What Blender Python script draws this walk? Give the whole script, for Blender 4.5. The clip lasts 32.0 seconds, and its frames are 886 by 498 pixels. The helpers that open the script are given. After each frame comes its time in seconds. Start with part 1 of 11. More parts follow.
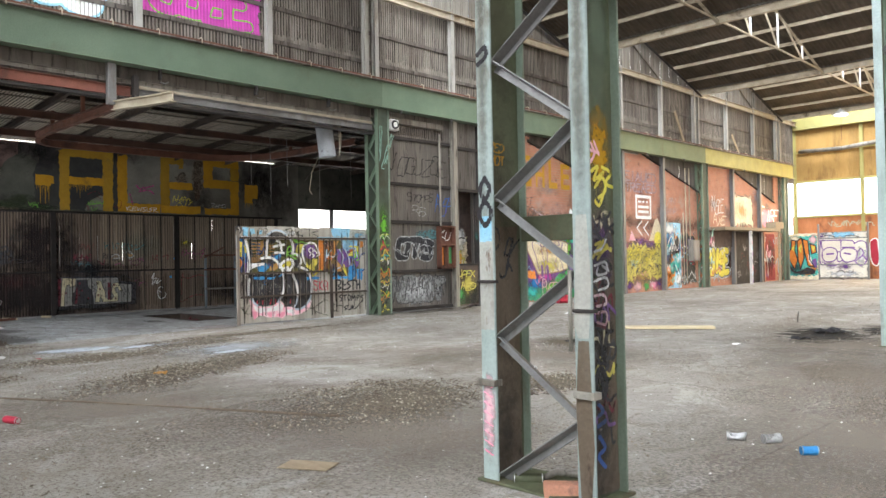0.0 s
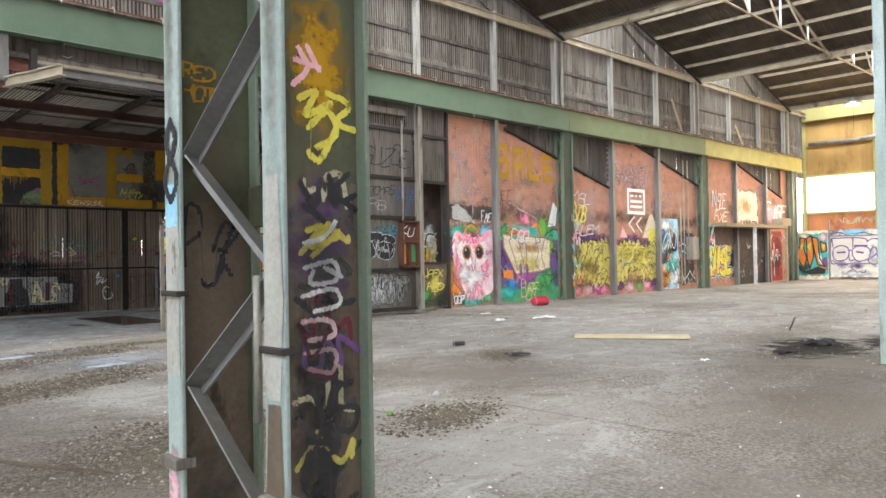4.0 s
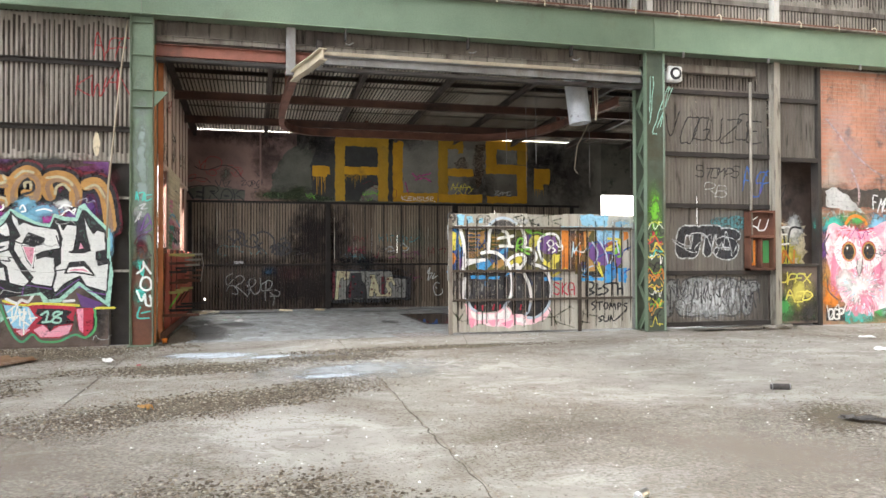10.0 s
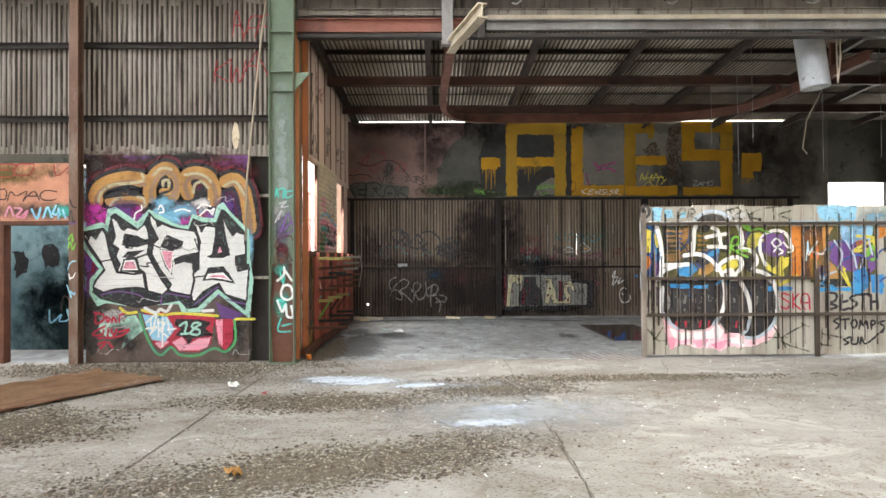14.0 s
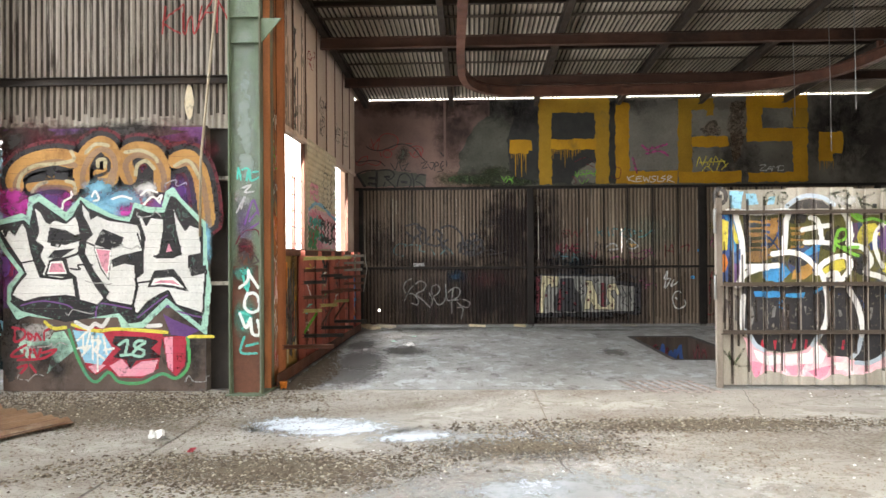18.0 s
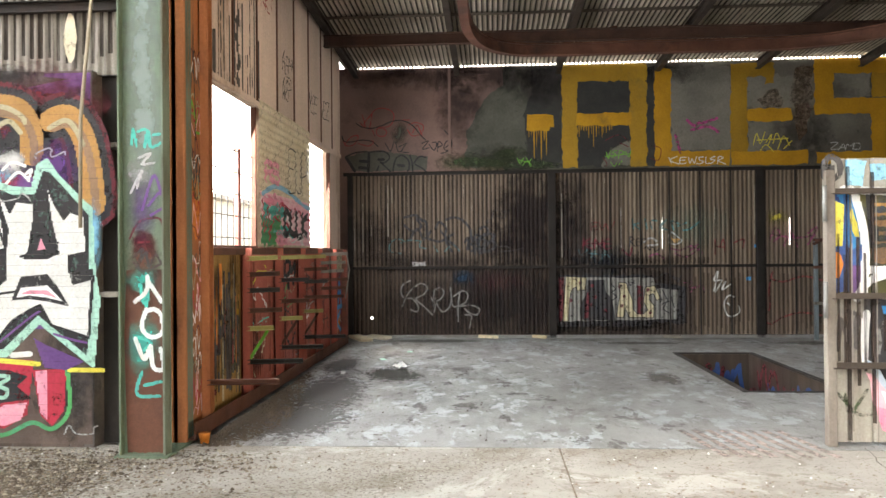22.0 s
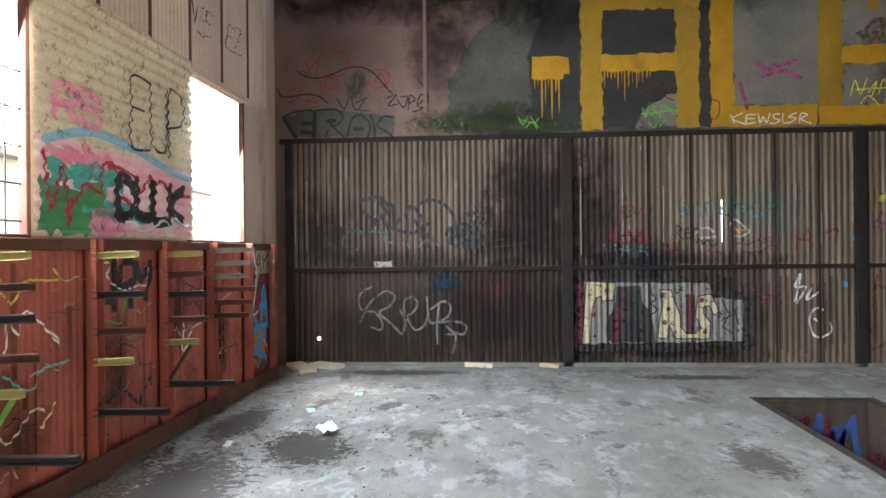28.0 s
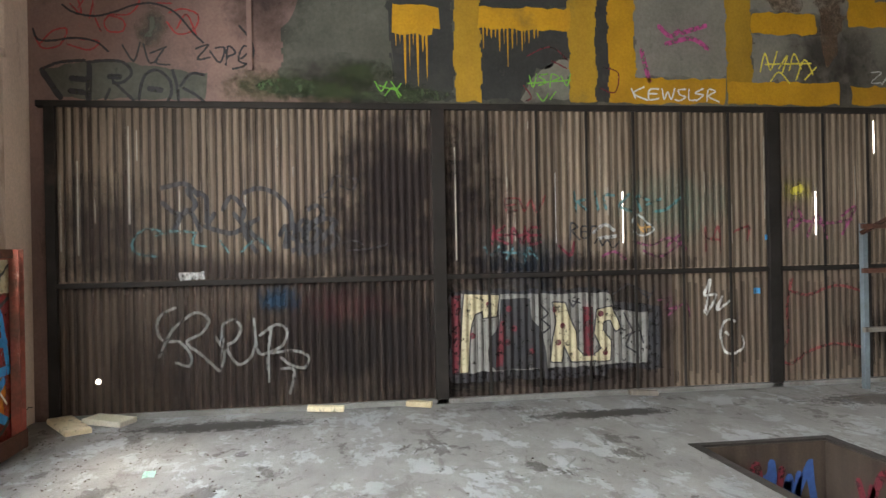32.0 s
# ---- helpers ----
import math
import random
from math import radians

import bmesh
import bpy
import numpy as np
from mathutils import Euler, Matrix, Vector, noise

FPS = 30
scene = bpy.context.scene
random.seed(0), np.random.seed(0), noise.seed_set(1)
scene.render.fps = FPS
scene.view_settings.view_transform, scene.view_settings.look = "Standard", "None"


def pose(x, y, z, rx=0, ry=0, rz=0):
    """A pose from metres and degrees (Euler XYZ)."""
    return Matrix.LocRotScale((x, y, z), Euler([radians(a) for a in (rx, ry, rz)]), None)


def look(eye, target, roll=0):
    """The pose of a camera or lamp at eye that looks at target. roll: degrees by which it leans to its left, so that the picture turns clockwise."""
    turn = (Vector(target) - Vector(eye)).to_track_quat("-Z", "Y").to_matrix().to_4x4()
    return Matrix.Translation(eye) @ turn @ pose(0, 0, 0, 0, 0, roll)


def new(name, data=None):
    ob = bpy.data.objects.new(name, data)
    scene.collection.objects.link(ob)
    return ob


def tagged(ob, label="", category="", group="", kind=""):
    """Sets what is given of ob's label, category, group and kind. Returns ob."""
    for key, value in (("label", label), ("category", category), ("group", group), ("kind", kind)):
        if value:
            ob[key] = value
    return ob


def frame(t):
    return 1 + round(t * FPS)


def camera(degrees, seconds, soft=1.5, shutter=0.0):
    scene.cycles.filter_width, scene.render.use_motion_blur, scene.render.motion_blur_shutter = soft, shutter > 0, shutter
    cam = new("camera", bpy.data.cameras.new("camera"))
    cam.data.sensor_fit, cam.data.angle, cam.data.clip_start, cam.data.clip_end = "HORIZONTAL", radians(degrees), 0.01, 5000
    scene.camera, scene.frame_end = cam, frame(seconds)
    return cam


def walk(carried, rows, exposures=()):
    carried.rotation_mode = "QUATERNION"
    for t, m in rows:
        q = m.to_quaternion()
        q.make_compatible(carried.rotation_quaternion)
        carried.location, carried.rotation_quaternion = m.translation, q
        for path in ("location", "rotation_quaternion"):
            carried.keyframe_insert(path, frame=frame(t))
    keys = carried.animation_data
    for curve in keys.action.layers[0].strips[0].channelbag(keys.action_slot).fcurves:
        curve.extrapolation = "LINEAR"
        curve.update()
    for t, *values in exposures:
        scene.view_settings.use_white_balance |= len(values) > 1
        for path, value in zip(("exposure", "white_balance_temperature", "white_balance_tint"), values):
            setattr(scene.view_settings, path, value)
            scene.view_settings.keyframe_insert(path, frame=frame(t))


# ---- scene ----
cam = camera(61.5, 32.0)
PATH = [
    (0, (0.076, 0.128, 1.389), (-1.333, 1.546, 1.419), -1.1),
    (0.5, (0.027, 0.364, 1.404), (-1.385, 1.78, 1.433), -1.0),
    (1, (-0.025, 0.685, 1.399), (-1.441, 2.097, 1.427), -1.1),
    (1.5, (-0.059, 0.949, 1.387), (-1.479, 2.357, 1.417), -1.1),
    (2, (-0.12, 1.244, 1.381), (-1.545, 2.647, 1.41), -1.1),
    (2.5, (-0.138, 1.528, 1.389), (-1.567, 2.927, 1.418), -1.1),
    (3, (-0.182, 1.836, 1.364), (-1.616, 3.229, 1.393), -1.0),
    (3.5, (-0.25, 2.129, 1.357), (-1.686, 3.521, 1.384), -1.0),
    (5.5, (-0.411, 3.282, 1.391), (-1.857, 4.663, 1.419), -1.0),
    (6, (-0.495, 3.587, 1.375), (-1.945, 4.964, 1.405), -1.0),
    (6.5, (-0.563, 3.858, 1.361), (-2.017, 5.231, 1.393), -1.0),
    (7, (-0.602, 4.138, 1.373), (-2.069, 5.497, 1.407), -1.0),
    (7.5, (-0.721, 4.352, 1.364), (-2.267, 5.62, 1.395), -0.8),
    (8, (-0.885, 4.555, 1.359), (-2.535, 5.685, 1.392), -0.6),
    (8.5, (-1.051, 4.772, 1.371), (-2.8, 5.741, 1.407), -0.6),
    (9, (-1.216, 4.981, 1.352), (-3.061, 5.753, 1.388), -0.4),
    (9.5, (-1.457, 5.138, 1.353), (-3.349, 5.785, 1.386), -0.2),
    (10, (-1.736, 5.284, 1.391), (-3.674, 5.774, 1.419), -0.2),
    (10.5, (-2.0, 5.384, 1.384), (-3.968, 5.742, 1.407), -0.0),
    (11, (-2.294, 5.452, 1.418), (-4.277, 5.705, 1.434), 0.0),
    (11.5, (-2.602, 5.542, 1.426), (-4.596, 5.706, 1.446), -0.2),
    (12, (-2.911, 5.59, 1.405), (-4.91, 5.67, 1.428), -0.1),
    (12.5, (-3.201, 5.605, 1.411), (-5.2, 5.663, 1.435), -0.1),
    (13, (-3.487, 5.682, 1.47), (-5.487, 5.726, 1.49), -0.2),
    (13.5, (-3.702, 5.719, 1.444), (-5.702, 5.746, 1.474), -0.3),
    (14, (-3.996, 5.709, 1.482), (-5.996, 5.726, 1.508), -0.3),
    (14.5, (-4.259, 5.718, 1.485), (-6.259, 5.728, 1.514), -0.3),
    (16.5, (-5.504, 5.932, 1.51), (-7.504, 5.887, 1.53), -0.4),
    (17, (-5.828, 5.915, 1.512), (-7.827, 5.865, 1.535), -0.4),
    (17.5, (-6.119, 5.979, 1.507), (-8.117, 5.914, 1.53), -0.5),
    (18, (-6.502, 5.995, 1.513), (-8.5, 5.918, 1.532), -0.4),
    (18.5, (-6.812, 5.999, 1.518), (-8.81, 5.915, 1.538), -0.5),
    (19, (-7.113, 6.043, 1.541), (-9.111, 5.946, 1.556), -0.6),
    (19.5, (-7.444, 6.043, 1.528), (-9.441, 5.934, 1.543), -0.5),
    (20, (-7.739, 6.061, 1.525), (-9.736, 5.947, 1.541), -0.5),
    (20.5, (-8.067, 6.103, 1.549), (-10.063, 5.985, 1.561), -0.5),
    (21, (-8.443, 6.12, 1.536), (-10.44, 5.995, 1.547), -0.4),
    (21.5, (-8.733, 6.153, 1.517), (-10.729, 6.022, 1.531), -0.4),
    (22, (-9.077, 6.156, 1.536), (-11.073, 6.028, 1.545), -0.5),
    (22.5, (-9.445, 6.133, 1.542), (-11.441, 6.006, 1.549), -0.4),
    (23, (-9.765, 6.165, 1.525), (-11.761, 6.037, 1.533), -0.6),
    (23.5, (-10.038, 6.265, 1.512), (-12.033, 6.127, 1.524), -0.6),
    (24, (-10.37, 6.271, 1.519), (-12.365, 6.137, 1.532), -0.6),
    (24.5, (-10.639, 6.309, 1.51), (-12.635, 6.184, 1.522), -0.6),
    (25, (-10.902, 6.393, 1.515), (-12.898, 6.265, 1.526), -0.7),
    (25.5, (-11.252, 6.36, 1.518), (-13.248, 6.236, 1.527), -0.6),
    (27.5, (-12.449, 6.397, 1.511), (-14.444, 6.251, 1.515), -0.5),
    (28, (-12.799, 6.408, 1.502), (-14.793, 6.251, 1.506), -0.6),
    (28.5, (-13.101, 6.334, 1.513), (-15.095, 6.179, 1.509), -0.5),
    (29, (-13.444, 6.33, 1.53), (-15.437, 6.165, 1.526), -0.6),
    (29.5, (-13.727, 6.341, 1.529), (-15.719, 6.159, 1.525), -0.6),
    (30, (-14.074, 6.283, 1.526), (-16.065, 6.09, 1.521), -0.5),
    (30.5, (-14.342, 6.258, 1.53), (-16.332, 6.064, 1.527), -0.6),
    (31, (-14.628, 6.254, 1.529), (-16.622, 6.09, 1.53), -0.7),
    (31.5, (-14.855, 6.22, 1.525), (-16.855, 6.254, 1.528), -0.65),
    (32, (-15.074, 6.19, 1.525), (-17.052, 6.484, 1.529), -1.13),
]
EXPOSURES = [(0, 0.48, 6300, 10), (5, 0.42, 6300, 10), (7, 0.44, 6300, 10), (10, 1.0, 6500, 10), (14, 1.05, 6600, 10), (20, 1.25, 6800, 10), (24, 1.45, 6800, 10), (28, 1.68, 6250, 8), (30, 1.72, 6100, 8), (32, 1.75, 6700, 9)]
walk(cam, [(t, look(eye, target, roll)) for t, eye, target, roll in PATH], EXPOSURES)

# ---- world, sun, large lights ----
world = bpy.data.worlds.new("sky")
scene.world = world
world.use_nodes = True
wn = world.node_tree
sky = wn.nodes.new("ShaderNodeTexSky")
sky.sky_type, sky.sun_disc = "NISHITA", False
sky.sun_elevation, sky.sun_rotation = radians(63), radians(147)
sky.air_density, sky.dust_density = 1.0, 2.5
wn.links.new(sky.outputs[0], wn.nodes["Background"].inputs[0])
wn.nodes["Background"].inputs[1].default_value = 0.15


def lamp(name, kind, m, energy, size=(1, 1), colour=(1, 1, 1), spread=180):
    d = bpy.data.lights.new(name, kind)
    d.energy, d.color = energy, colour
    if kind == "AREA":
        d.shape, d.size, d.size_y, d.spread = "RECTANGLE", size[0], size[1], radians(spread)
    if kind == "SUN":
        d.angle = radians(18)
    ob = new(name, d)
    ob.matrix_world = m
    return tagged(ob, kind="structure")


SUN_WAY = Vector((-0.25, 0.38, -0.9))  # the way the sunlight goes
lamp("sun", "SUN", look((0, 0, 30), Vector((0, 0, 30)) + SUN_WAY), 1.2, colour=(1.0, 0.86, 0.66))
BAYS = [3.5 + 9.25 * k for k in range(-2, 5)]
VALLEY, RIDGE, EAST, SOUTH, NORTH, WEST = 8.6, 11.35, 12.0, -15.0, 43.0, -14.95
# daylight through the saw-tooth glazing, one lamp for each tooth
for y in BAYS:
    lamp("saw_tooth_daylight", "AREA", look((-1.4, y + 0.1, 10.2), (-1.4, y + 8, 5.0)), 2000, (26, 2.2), (0.93, 0.97, 1.0))
lamp("east_opening_daylight", "AREA", look((EAST - 0.1, 10, 3.2), (-14, 10, 1.0)), 650, (40, 4.2), (1.0, 0.97, 0.93))
# added fill from behind, at the opening of the unseen south wall
lamp("south_fill_daylight", "AREA", look((-2, SOUTH + 0.2, 3.2), (-6, 12, 1.0)), 300, (18, 4.2), (1.0, 0.96, 0.9))
lamp("side_window_daylight_a", "AREA", look((-16.25, 3.5, 2.35), (-16.9, 9, 0.2)), 85, (1.4, 1.4), (0.92, 0.97, 1.0))
lamp("side_window_daylight_b", "AREA", look((-19.95, 3.5, 2.35), (-19.9, 9, 0.2)), 85, (1.4, 1.4), (0.92, 0.97, 1.0))
lamp("end_window_daylight", "AREA", look((-4, NORTH - 0.15, 4.3), (-4, 20, 1)), 1500, (20, 1.7), (1.0, 0.72, 0.36))
# added fill lamp that brightens the roofless back room
lamp("back_room_fill", "AREA", look((-15.7, -0.4, 3.4), (-15.7, -0.4, 0)), 45, (1.2, 3.5), (0.9, 0.97, 1.0))
lamp("rear_window_daylight", "AREA", look((-22.3, 17.2, 2.5), (-16, 12, 1.5)), 75, (2.8, 1.5), (1.0, 0.98, 0.95))

# ---- materials ----


def mat(name, c1, c2=None, rough=0.75, metal=0.0, scale=3.0, stain=None, stain_scale=0.7, stain_at=0.56, bump=0.25, fine=70.0,
        stretch=(1, 1, 1), vary=0.12, stain_soft=0.12, glow=0.0, flecks=None, fleck_scale=9.0, fleck_at=0.6, worn=0.0, sheen=0.28, grit=0.14, fleck_soft=0.09, thin=1.0):
    m = bpy.data.materials.new(name)
    m.use_nodes = True
    nt = m.node_tree
    bs = nt.nodes["Principled BSDF"]
    geo = nt.nodes.new("ShaderNodeNewGeometry")
    mp = nt.nodes.new("ShaderNodeMapping")
    mp.inputs["Scale"].default_value = stretch
    nt.links.new(geo.outputs["Position"], mp.inputs["Vector"])

    def noise_node(sc, detail=6.0, rg=0.6, vec=mp):
        n = nt.nodes.new("ShaderNodeTexNoise")
        n.inputs["Scale"].default_value, n.inputs["Detail"].default_value, n.inputs["Roughness"].default_value = sc, detail, rg
        nt.links.new(vec.outputs[0], n.inputs["Vector"])
        return n.outputs["Fac"]

    def step(src, lo, hi):
        r = nt.nodes.new("ShaderNodeMapRange")
        r.inputs["From Min"].default_value, r.inputs["From Max"].default_value = lo, hi
        nt.links.new(src, r.inputs["Value"])
        return r.outputs["Result"]

    def mix(fac, a, b):
        x = nt.nodes.new("ShaderNodeMix")
        x.data_type = "RGBA"
        nt.links.new(fac, x.inputs["Factor"])
        for sock, v in ((x.inputs["A"], a), (x.inputs["B"], b)):
            if isinstance(v, tuple):
                sock.default_value = (*v, 1)
            else:
                nt.links.new(v, sock)
        return x.outputs["Result"]

    c2 = c2 or tuple(v * 0.7 for v in c1)
    col = mix(step(noise_node(scale), 0.35, 0.68), c1, c2)
    if stain:
        col = mix(step(noise_node(stain_scale, 8.0, 0.68), stain_at, stain_at + stain_soft), col, stain)
    if flecks:
        col = mix(step(noise_node(fleck_scale, 5.0, 0.65), fleck_at, fleck_at + fleck_soft), col, flecks)
    info = nt.nodes.new("ShaderNodeObjectInfo")
    hsv = nt.nodes.new("ShaderNodeHueSaturation")
    lot = step(info.outputs["Random"], 0.0, 1.0)
    lot.node.inputs["To Min"].default_value, lot.node.inputs["To Max"].default_value = 1 - vary, 1 + vary
    speck = step(noise_node(fine * 0.6, 5.0, 0.7, geo), 0.3, 0.7)
    speck.node.inputs["To Min"].default_value, speck.node.inputs["To Max"].default_value = 1 - grit, 1 + grit
    prod = nt.nodes.new("ShaderNodeMath")
    prod.operation = "MULTIPLY"
    nt.links.new(lot, prod.inputs[0])
    nt.links.new(speck, prod.inputs[1])
    nt.links.new(prod.outputs[0], hsv.inputs["Value"])
    nt.links.new(col, hsv.inputs["Color"])
    nt.links.new(hsv.outputs[0], bs.inputs["Base Color"])
    grain = noise_node(fine, 4.0, 0.6, geo)
    b = nt.nodes.new("ShaderNodeBump")
    b.inputs["Strength"].default_value, b.inputs["Distance"].default_value = bump, 0.01
    nt.links.new(grain, b.inputs["Height"])
    nt.links.new(b.outputs[0], bs.inputs["Normal"])
    rr = step(noise_node(scale * 2.1), 0.3, 0.7)
    rr.node.inputs["To Min"].default_value, rr.node.inputs["To Max"].default_value = max(0.05, rough - 0.12), min(1, rough + 0.12)
    nt.links.new(rr, bs.inputs["Roughness"])
    bs.inputs["Metallic"].default_value = metal
    bs.inputs["Specular IOR Level"].default_value = sheen
    if worn:
        al = step(noise_node(14.0, 7.0, 0.75, mp), worn - 0.06, worn + 0.1)
        al.node.inputs["To Min"].default_value, al.node.inputs["To Max"].default_value = thin, 0.12 * thin
        nt.links.new(al, bs.inputs["Alpha"])
    if glow:
        nt.links.new(hsv.outputs[0], bs.inputs["Emission Color"])
        bs.inputs["Emission Strength"].default_value = glow
    return m


def floor_mat(name, pale, mid, dirt, crumb, rough, damp=None, zone=0.45, grit_at=0.60, sheen=0.2, stretch=(1, 1, 1), dust=None, cut=(0.46, 0.66), flake=1.0):
    """Old concrete: broad drifts of dirt, crumbs that thicken where the dirt lies, dust (painted sheen in the side
    room) and damp blotches.
    """
    m = bpy.data.materials.new(name)
    m.use_nodes = True
    nt = m.node_tree
    bs = nt.nodes["Principled BSDF"]
    geo = nt.nodes.new("ShaderNodeNewGeometry")
    mp = nt.nodes.new("ShaderNodeMapping")
    mp.inputs["Scale"].default_value = stretch
    nt.links.new(geo.outputs["Position"], mp.inputs["Vector"])

    def nz(scale, detail=8.0, rg=0.62, warp=0.0, off=0.0):
        n = nt.nodes.new("ShaderNodeTexNoise")
        for k, v in (("Scale", scale), ("Detail", detail), ("Roughness", rg), ("Distortion", warp)):
            n.inputs[k].default_value = v
        o = nt.nodes.new("ShaderNodeVectorMath")
        o.inputs[1].default_value = (off, off * 0.7, 0)
        nt.links.new(mp.outputs[0], o.inputs[0])
        nt.links.new(o.outputs[0], n.inputs["Vector"])
        return n.outputs["Fac"]

    def ramp(src, lo, hi, a=0.0, b=1.0):
        r = nt.nodes.new("ShaderNodeMapRange")
        for k, v in (("From Min", lo), ("From Max", hi), ("To Min", a), ("To Max", b)):
            r.inputs[k].default_value = v
        nt.links.new(src, r.inputs["Value"])
        return r.outputs["Result"]

    def sums(op, a, b):
        q = nt.nodes.new("ShaderNodeMath")
        q.operation = op
        for k, v in ((0, a), (1, b)):
            if isinstance(v, float):
                q.inputs[k].default_value = v
            else:
                nt.links.new(v, q.inputs[k])
        return q.outputs[0]

    def blend(fac, a, b):
        x = nt.nodes.new("ShaderNodeMix")
        x.data_type = "RGBA"
        nt.links.new(fac, x.inputs["Factor"])
        for sock, v in ((x.inputs["A"], a), (x.inputs["B"], b)):
            if isinstance(v, tuple):
                sock.default_value = (*v, 1)
            else:
                nt.links.new(v, sock)
        return x.outputs["Result"]

    drift_ = ramp(nz(zone, 9.0, 0.66, 0.6), cut[0], cut[1])
    col = blend(ramp(nz(2.2, 9.0, 0.7), 0.34, 0.66), pale, mid)
    if dust:
        col = blend(ramp(nz(1.1 * flake, 9.0, 0.72, 0.8 / (flake * flake), 7.0), 0.535, 0.565, 0.0, 0.8), col, dust)
    col = blend(sums("MULTIPLY", drift_, ramp(nz(9.0, 6.0, 0.75), 0.36, 0.58, 0.35, 1.0)), col, dirt)
    # crumbs, thick on the drifts and thin elsewhere
    fine = nz(46.0, 4.0, 0.72)
    level = sums("SUBTRACT", float(grit_at), sums("MULTIPLY", drift_, 0.10))
    crumbs = ramp(sums("SUBTRACT", fine, level), 0.0, 0.05)
    coarse = ramp(sums("SUBTRACT", nz(15.0, 5.0, 0.7, 0.0, 3.0), sums("ADD", level, 0.03)), 0.0, 0.04, 0.0, 0.8)
    col = blend(crumbs, col, crumb)
    col = blend(coarse, col, dirt)
    col = blend(ramp(nz(4.2, 8.0, 0.74, 1.2, 5.0), 0.565, 0.585, 0.0, 0.55), col, dirt)
    shine = ramp(nz(3.0), 0.3, 0.7, rough - 0.12, min(1.0, rough + 0.12))
    if damp:
        wet = ramp(nz(0.9 * flake, 11.0, 0.74, 0.5 / flake, 11.0), 0.575, 0.598, 0.0, 0.85)
        col = blend(wet, col, damp)
    nt.links.new(col, bs.inputs["Base Color"])
    nt.links.new(shine, bs.inputs["Roughness"])
    bs.inputs["Specular IOR Level"].default_value = sheen
    b = nt.nodes.new("ShaderNodeBump")
    b.inputs["Strength"].default_value, b.inputs["Distance"].default_value = 0.55, 0.012
    nt.links.new(sums("ADD", fine, sums("MULTIPLY", crumbs, 0.6)), b.inputs["Height"])
    nt.links.new(b.outputs[0], bs.inputs["Normal"])
    return m


M = {}
M["concrete"] = floor_mat("concrete_floor", (0.40, 0.377, 0.345), (0.30, 0.275, 0.245), (0.20, 0.172, 0.138), (0.115, 0.095, 0.073), 0.9, zone=0.32, stretch=(1, 0.7, 1), dust=(0.45, 0.43, 0.40), cut=(0.47, 0.68))
# bluish dust colour here paints the window sheen on the floor
M["room_floor"] = floor_mat("room_concrete_floor", (0.31, 0.31, 0.305), (0.215, 0.212, 0.205), (0.135, 0.128, 0.12), (0.10, 0.094, 0.088), 0.5, (0.085, 0.078, 0.072), 0.6, 0.66, 0.4, (0.6, 1, 1), (0.41, 0.44, 0.465), (0.5, 0.7), 2.6)
M["galv"] = mat("weathered_galvanised_sheet", (0.25, 0.226, 0.195), (0.145, 0.128, 0.106), 0.6, 0.25, 1.6, (0.07, 0.054, 0.042), 0.8, 0.52, 0.15, 90, (1, 2, 0.2), stain_soft=0.2, flecks=(0.055, 0.046, 0.038), fleck_scale=7.0, fleck_at=0.55, fleck_soft=0.14)
M["galv_light"] = mat("pale_galvanised_sheet", (0.34, 0.315, 0.275), (0.205, 0.185, 0.155), 0.55, 0.3, 1.8, (0.10, 0.078, 0.06), 0.8, 0.53, 0.15, 90, (1, 2, 0.2), stain_soft=0.2, flecks=(0.085, 0.072, 0.06), fleck_scale=7.0, fleck_at=0.55, fleck_soft=0.14)
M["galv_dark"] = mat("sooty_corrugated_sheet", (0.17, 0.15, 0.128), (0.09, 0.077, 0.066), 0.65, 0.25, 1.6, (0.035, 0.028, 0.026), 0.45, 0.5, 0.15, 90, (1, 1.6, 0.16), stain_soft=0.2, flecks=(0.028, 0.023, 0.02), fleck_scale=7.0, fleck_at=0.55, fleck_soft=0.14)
M["rear_sheet"] = mat("streaked_lining_sheet", (0.18, 0.138, 0.102), (0.098, 0.072, 0.053), 0.6, 0.2, 2.4, (0.045, 0.036, 0.03), 0.34, 0.54, 0.15, 90, (1, 1.9, 0.14), vary=0.12, stain_soft=0.2, flecks=(0.045, 0.036, 0.03), fleck_scale=6.0, fleck_at=0.58, fleck_soft=0.12)
M["rear_sheet_pale"] = mat("paler_brown_lining_sheet", (0.245, 0.192, 0.142), (0.15, 0.115, 0.083), 0.6, 0.2, 2.4, (0.08, 0.062, 0.05), 0.34, 0.56, 0.15, 90, (1, 1.9, 0.14), vary=0.12, stain_soft=0.2, flecks=(0.07, 0.055, 0.045), fleck_scale=6.0, fleck_at=0.6, fleck_soft=0.12)
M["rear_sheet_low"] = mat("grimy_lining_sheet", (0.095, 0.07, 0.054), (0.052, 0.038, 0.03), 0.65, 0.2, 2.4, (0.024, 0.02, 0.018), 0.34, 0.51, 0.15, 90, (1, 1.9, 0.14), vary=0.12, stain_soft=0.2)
M["roof"] = mat("old_roof_sheet", (0.16, 0.15, 0.135), (0.10, 0.092, 0.082), 0.6, 0.3, 1.5, (0.08, 0.06, 0.045), 0.6, 0.55, 0.15, 90, vary=0)
M["roof_warm"] = mat("brown_roof_lining", (0.095, 0.075, 0.055), (0.058, 0.045, 0.033), 0.8, 0, 1.5, (0.04, 0.03, 0.022), 0.6, 0.55, 0.15, 90, vary=0)
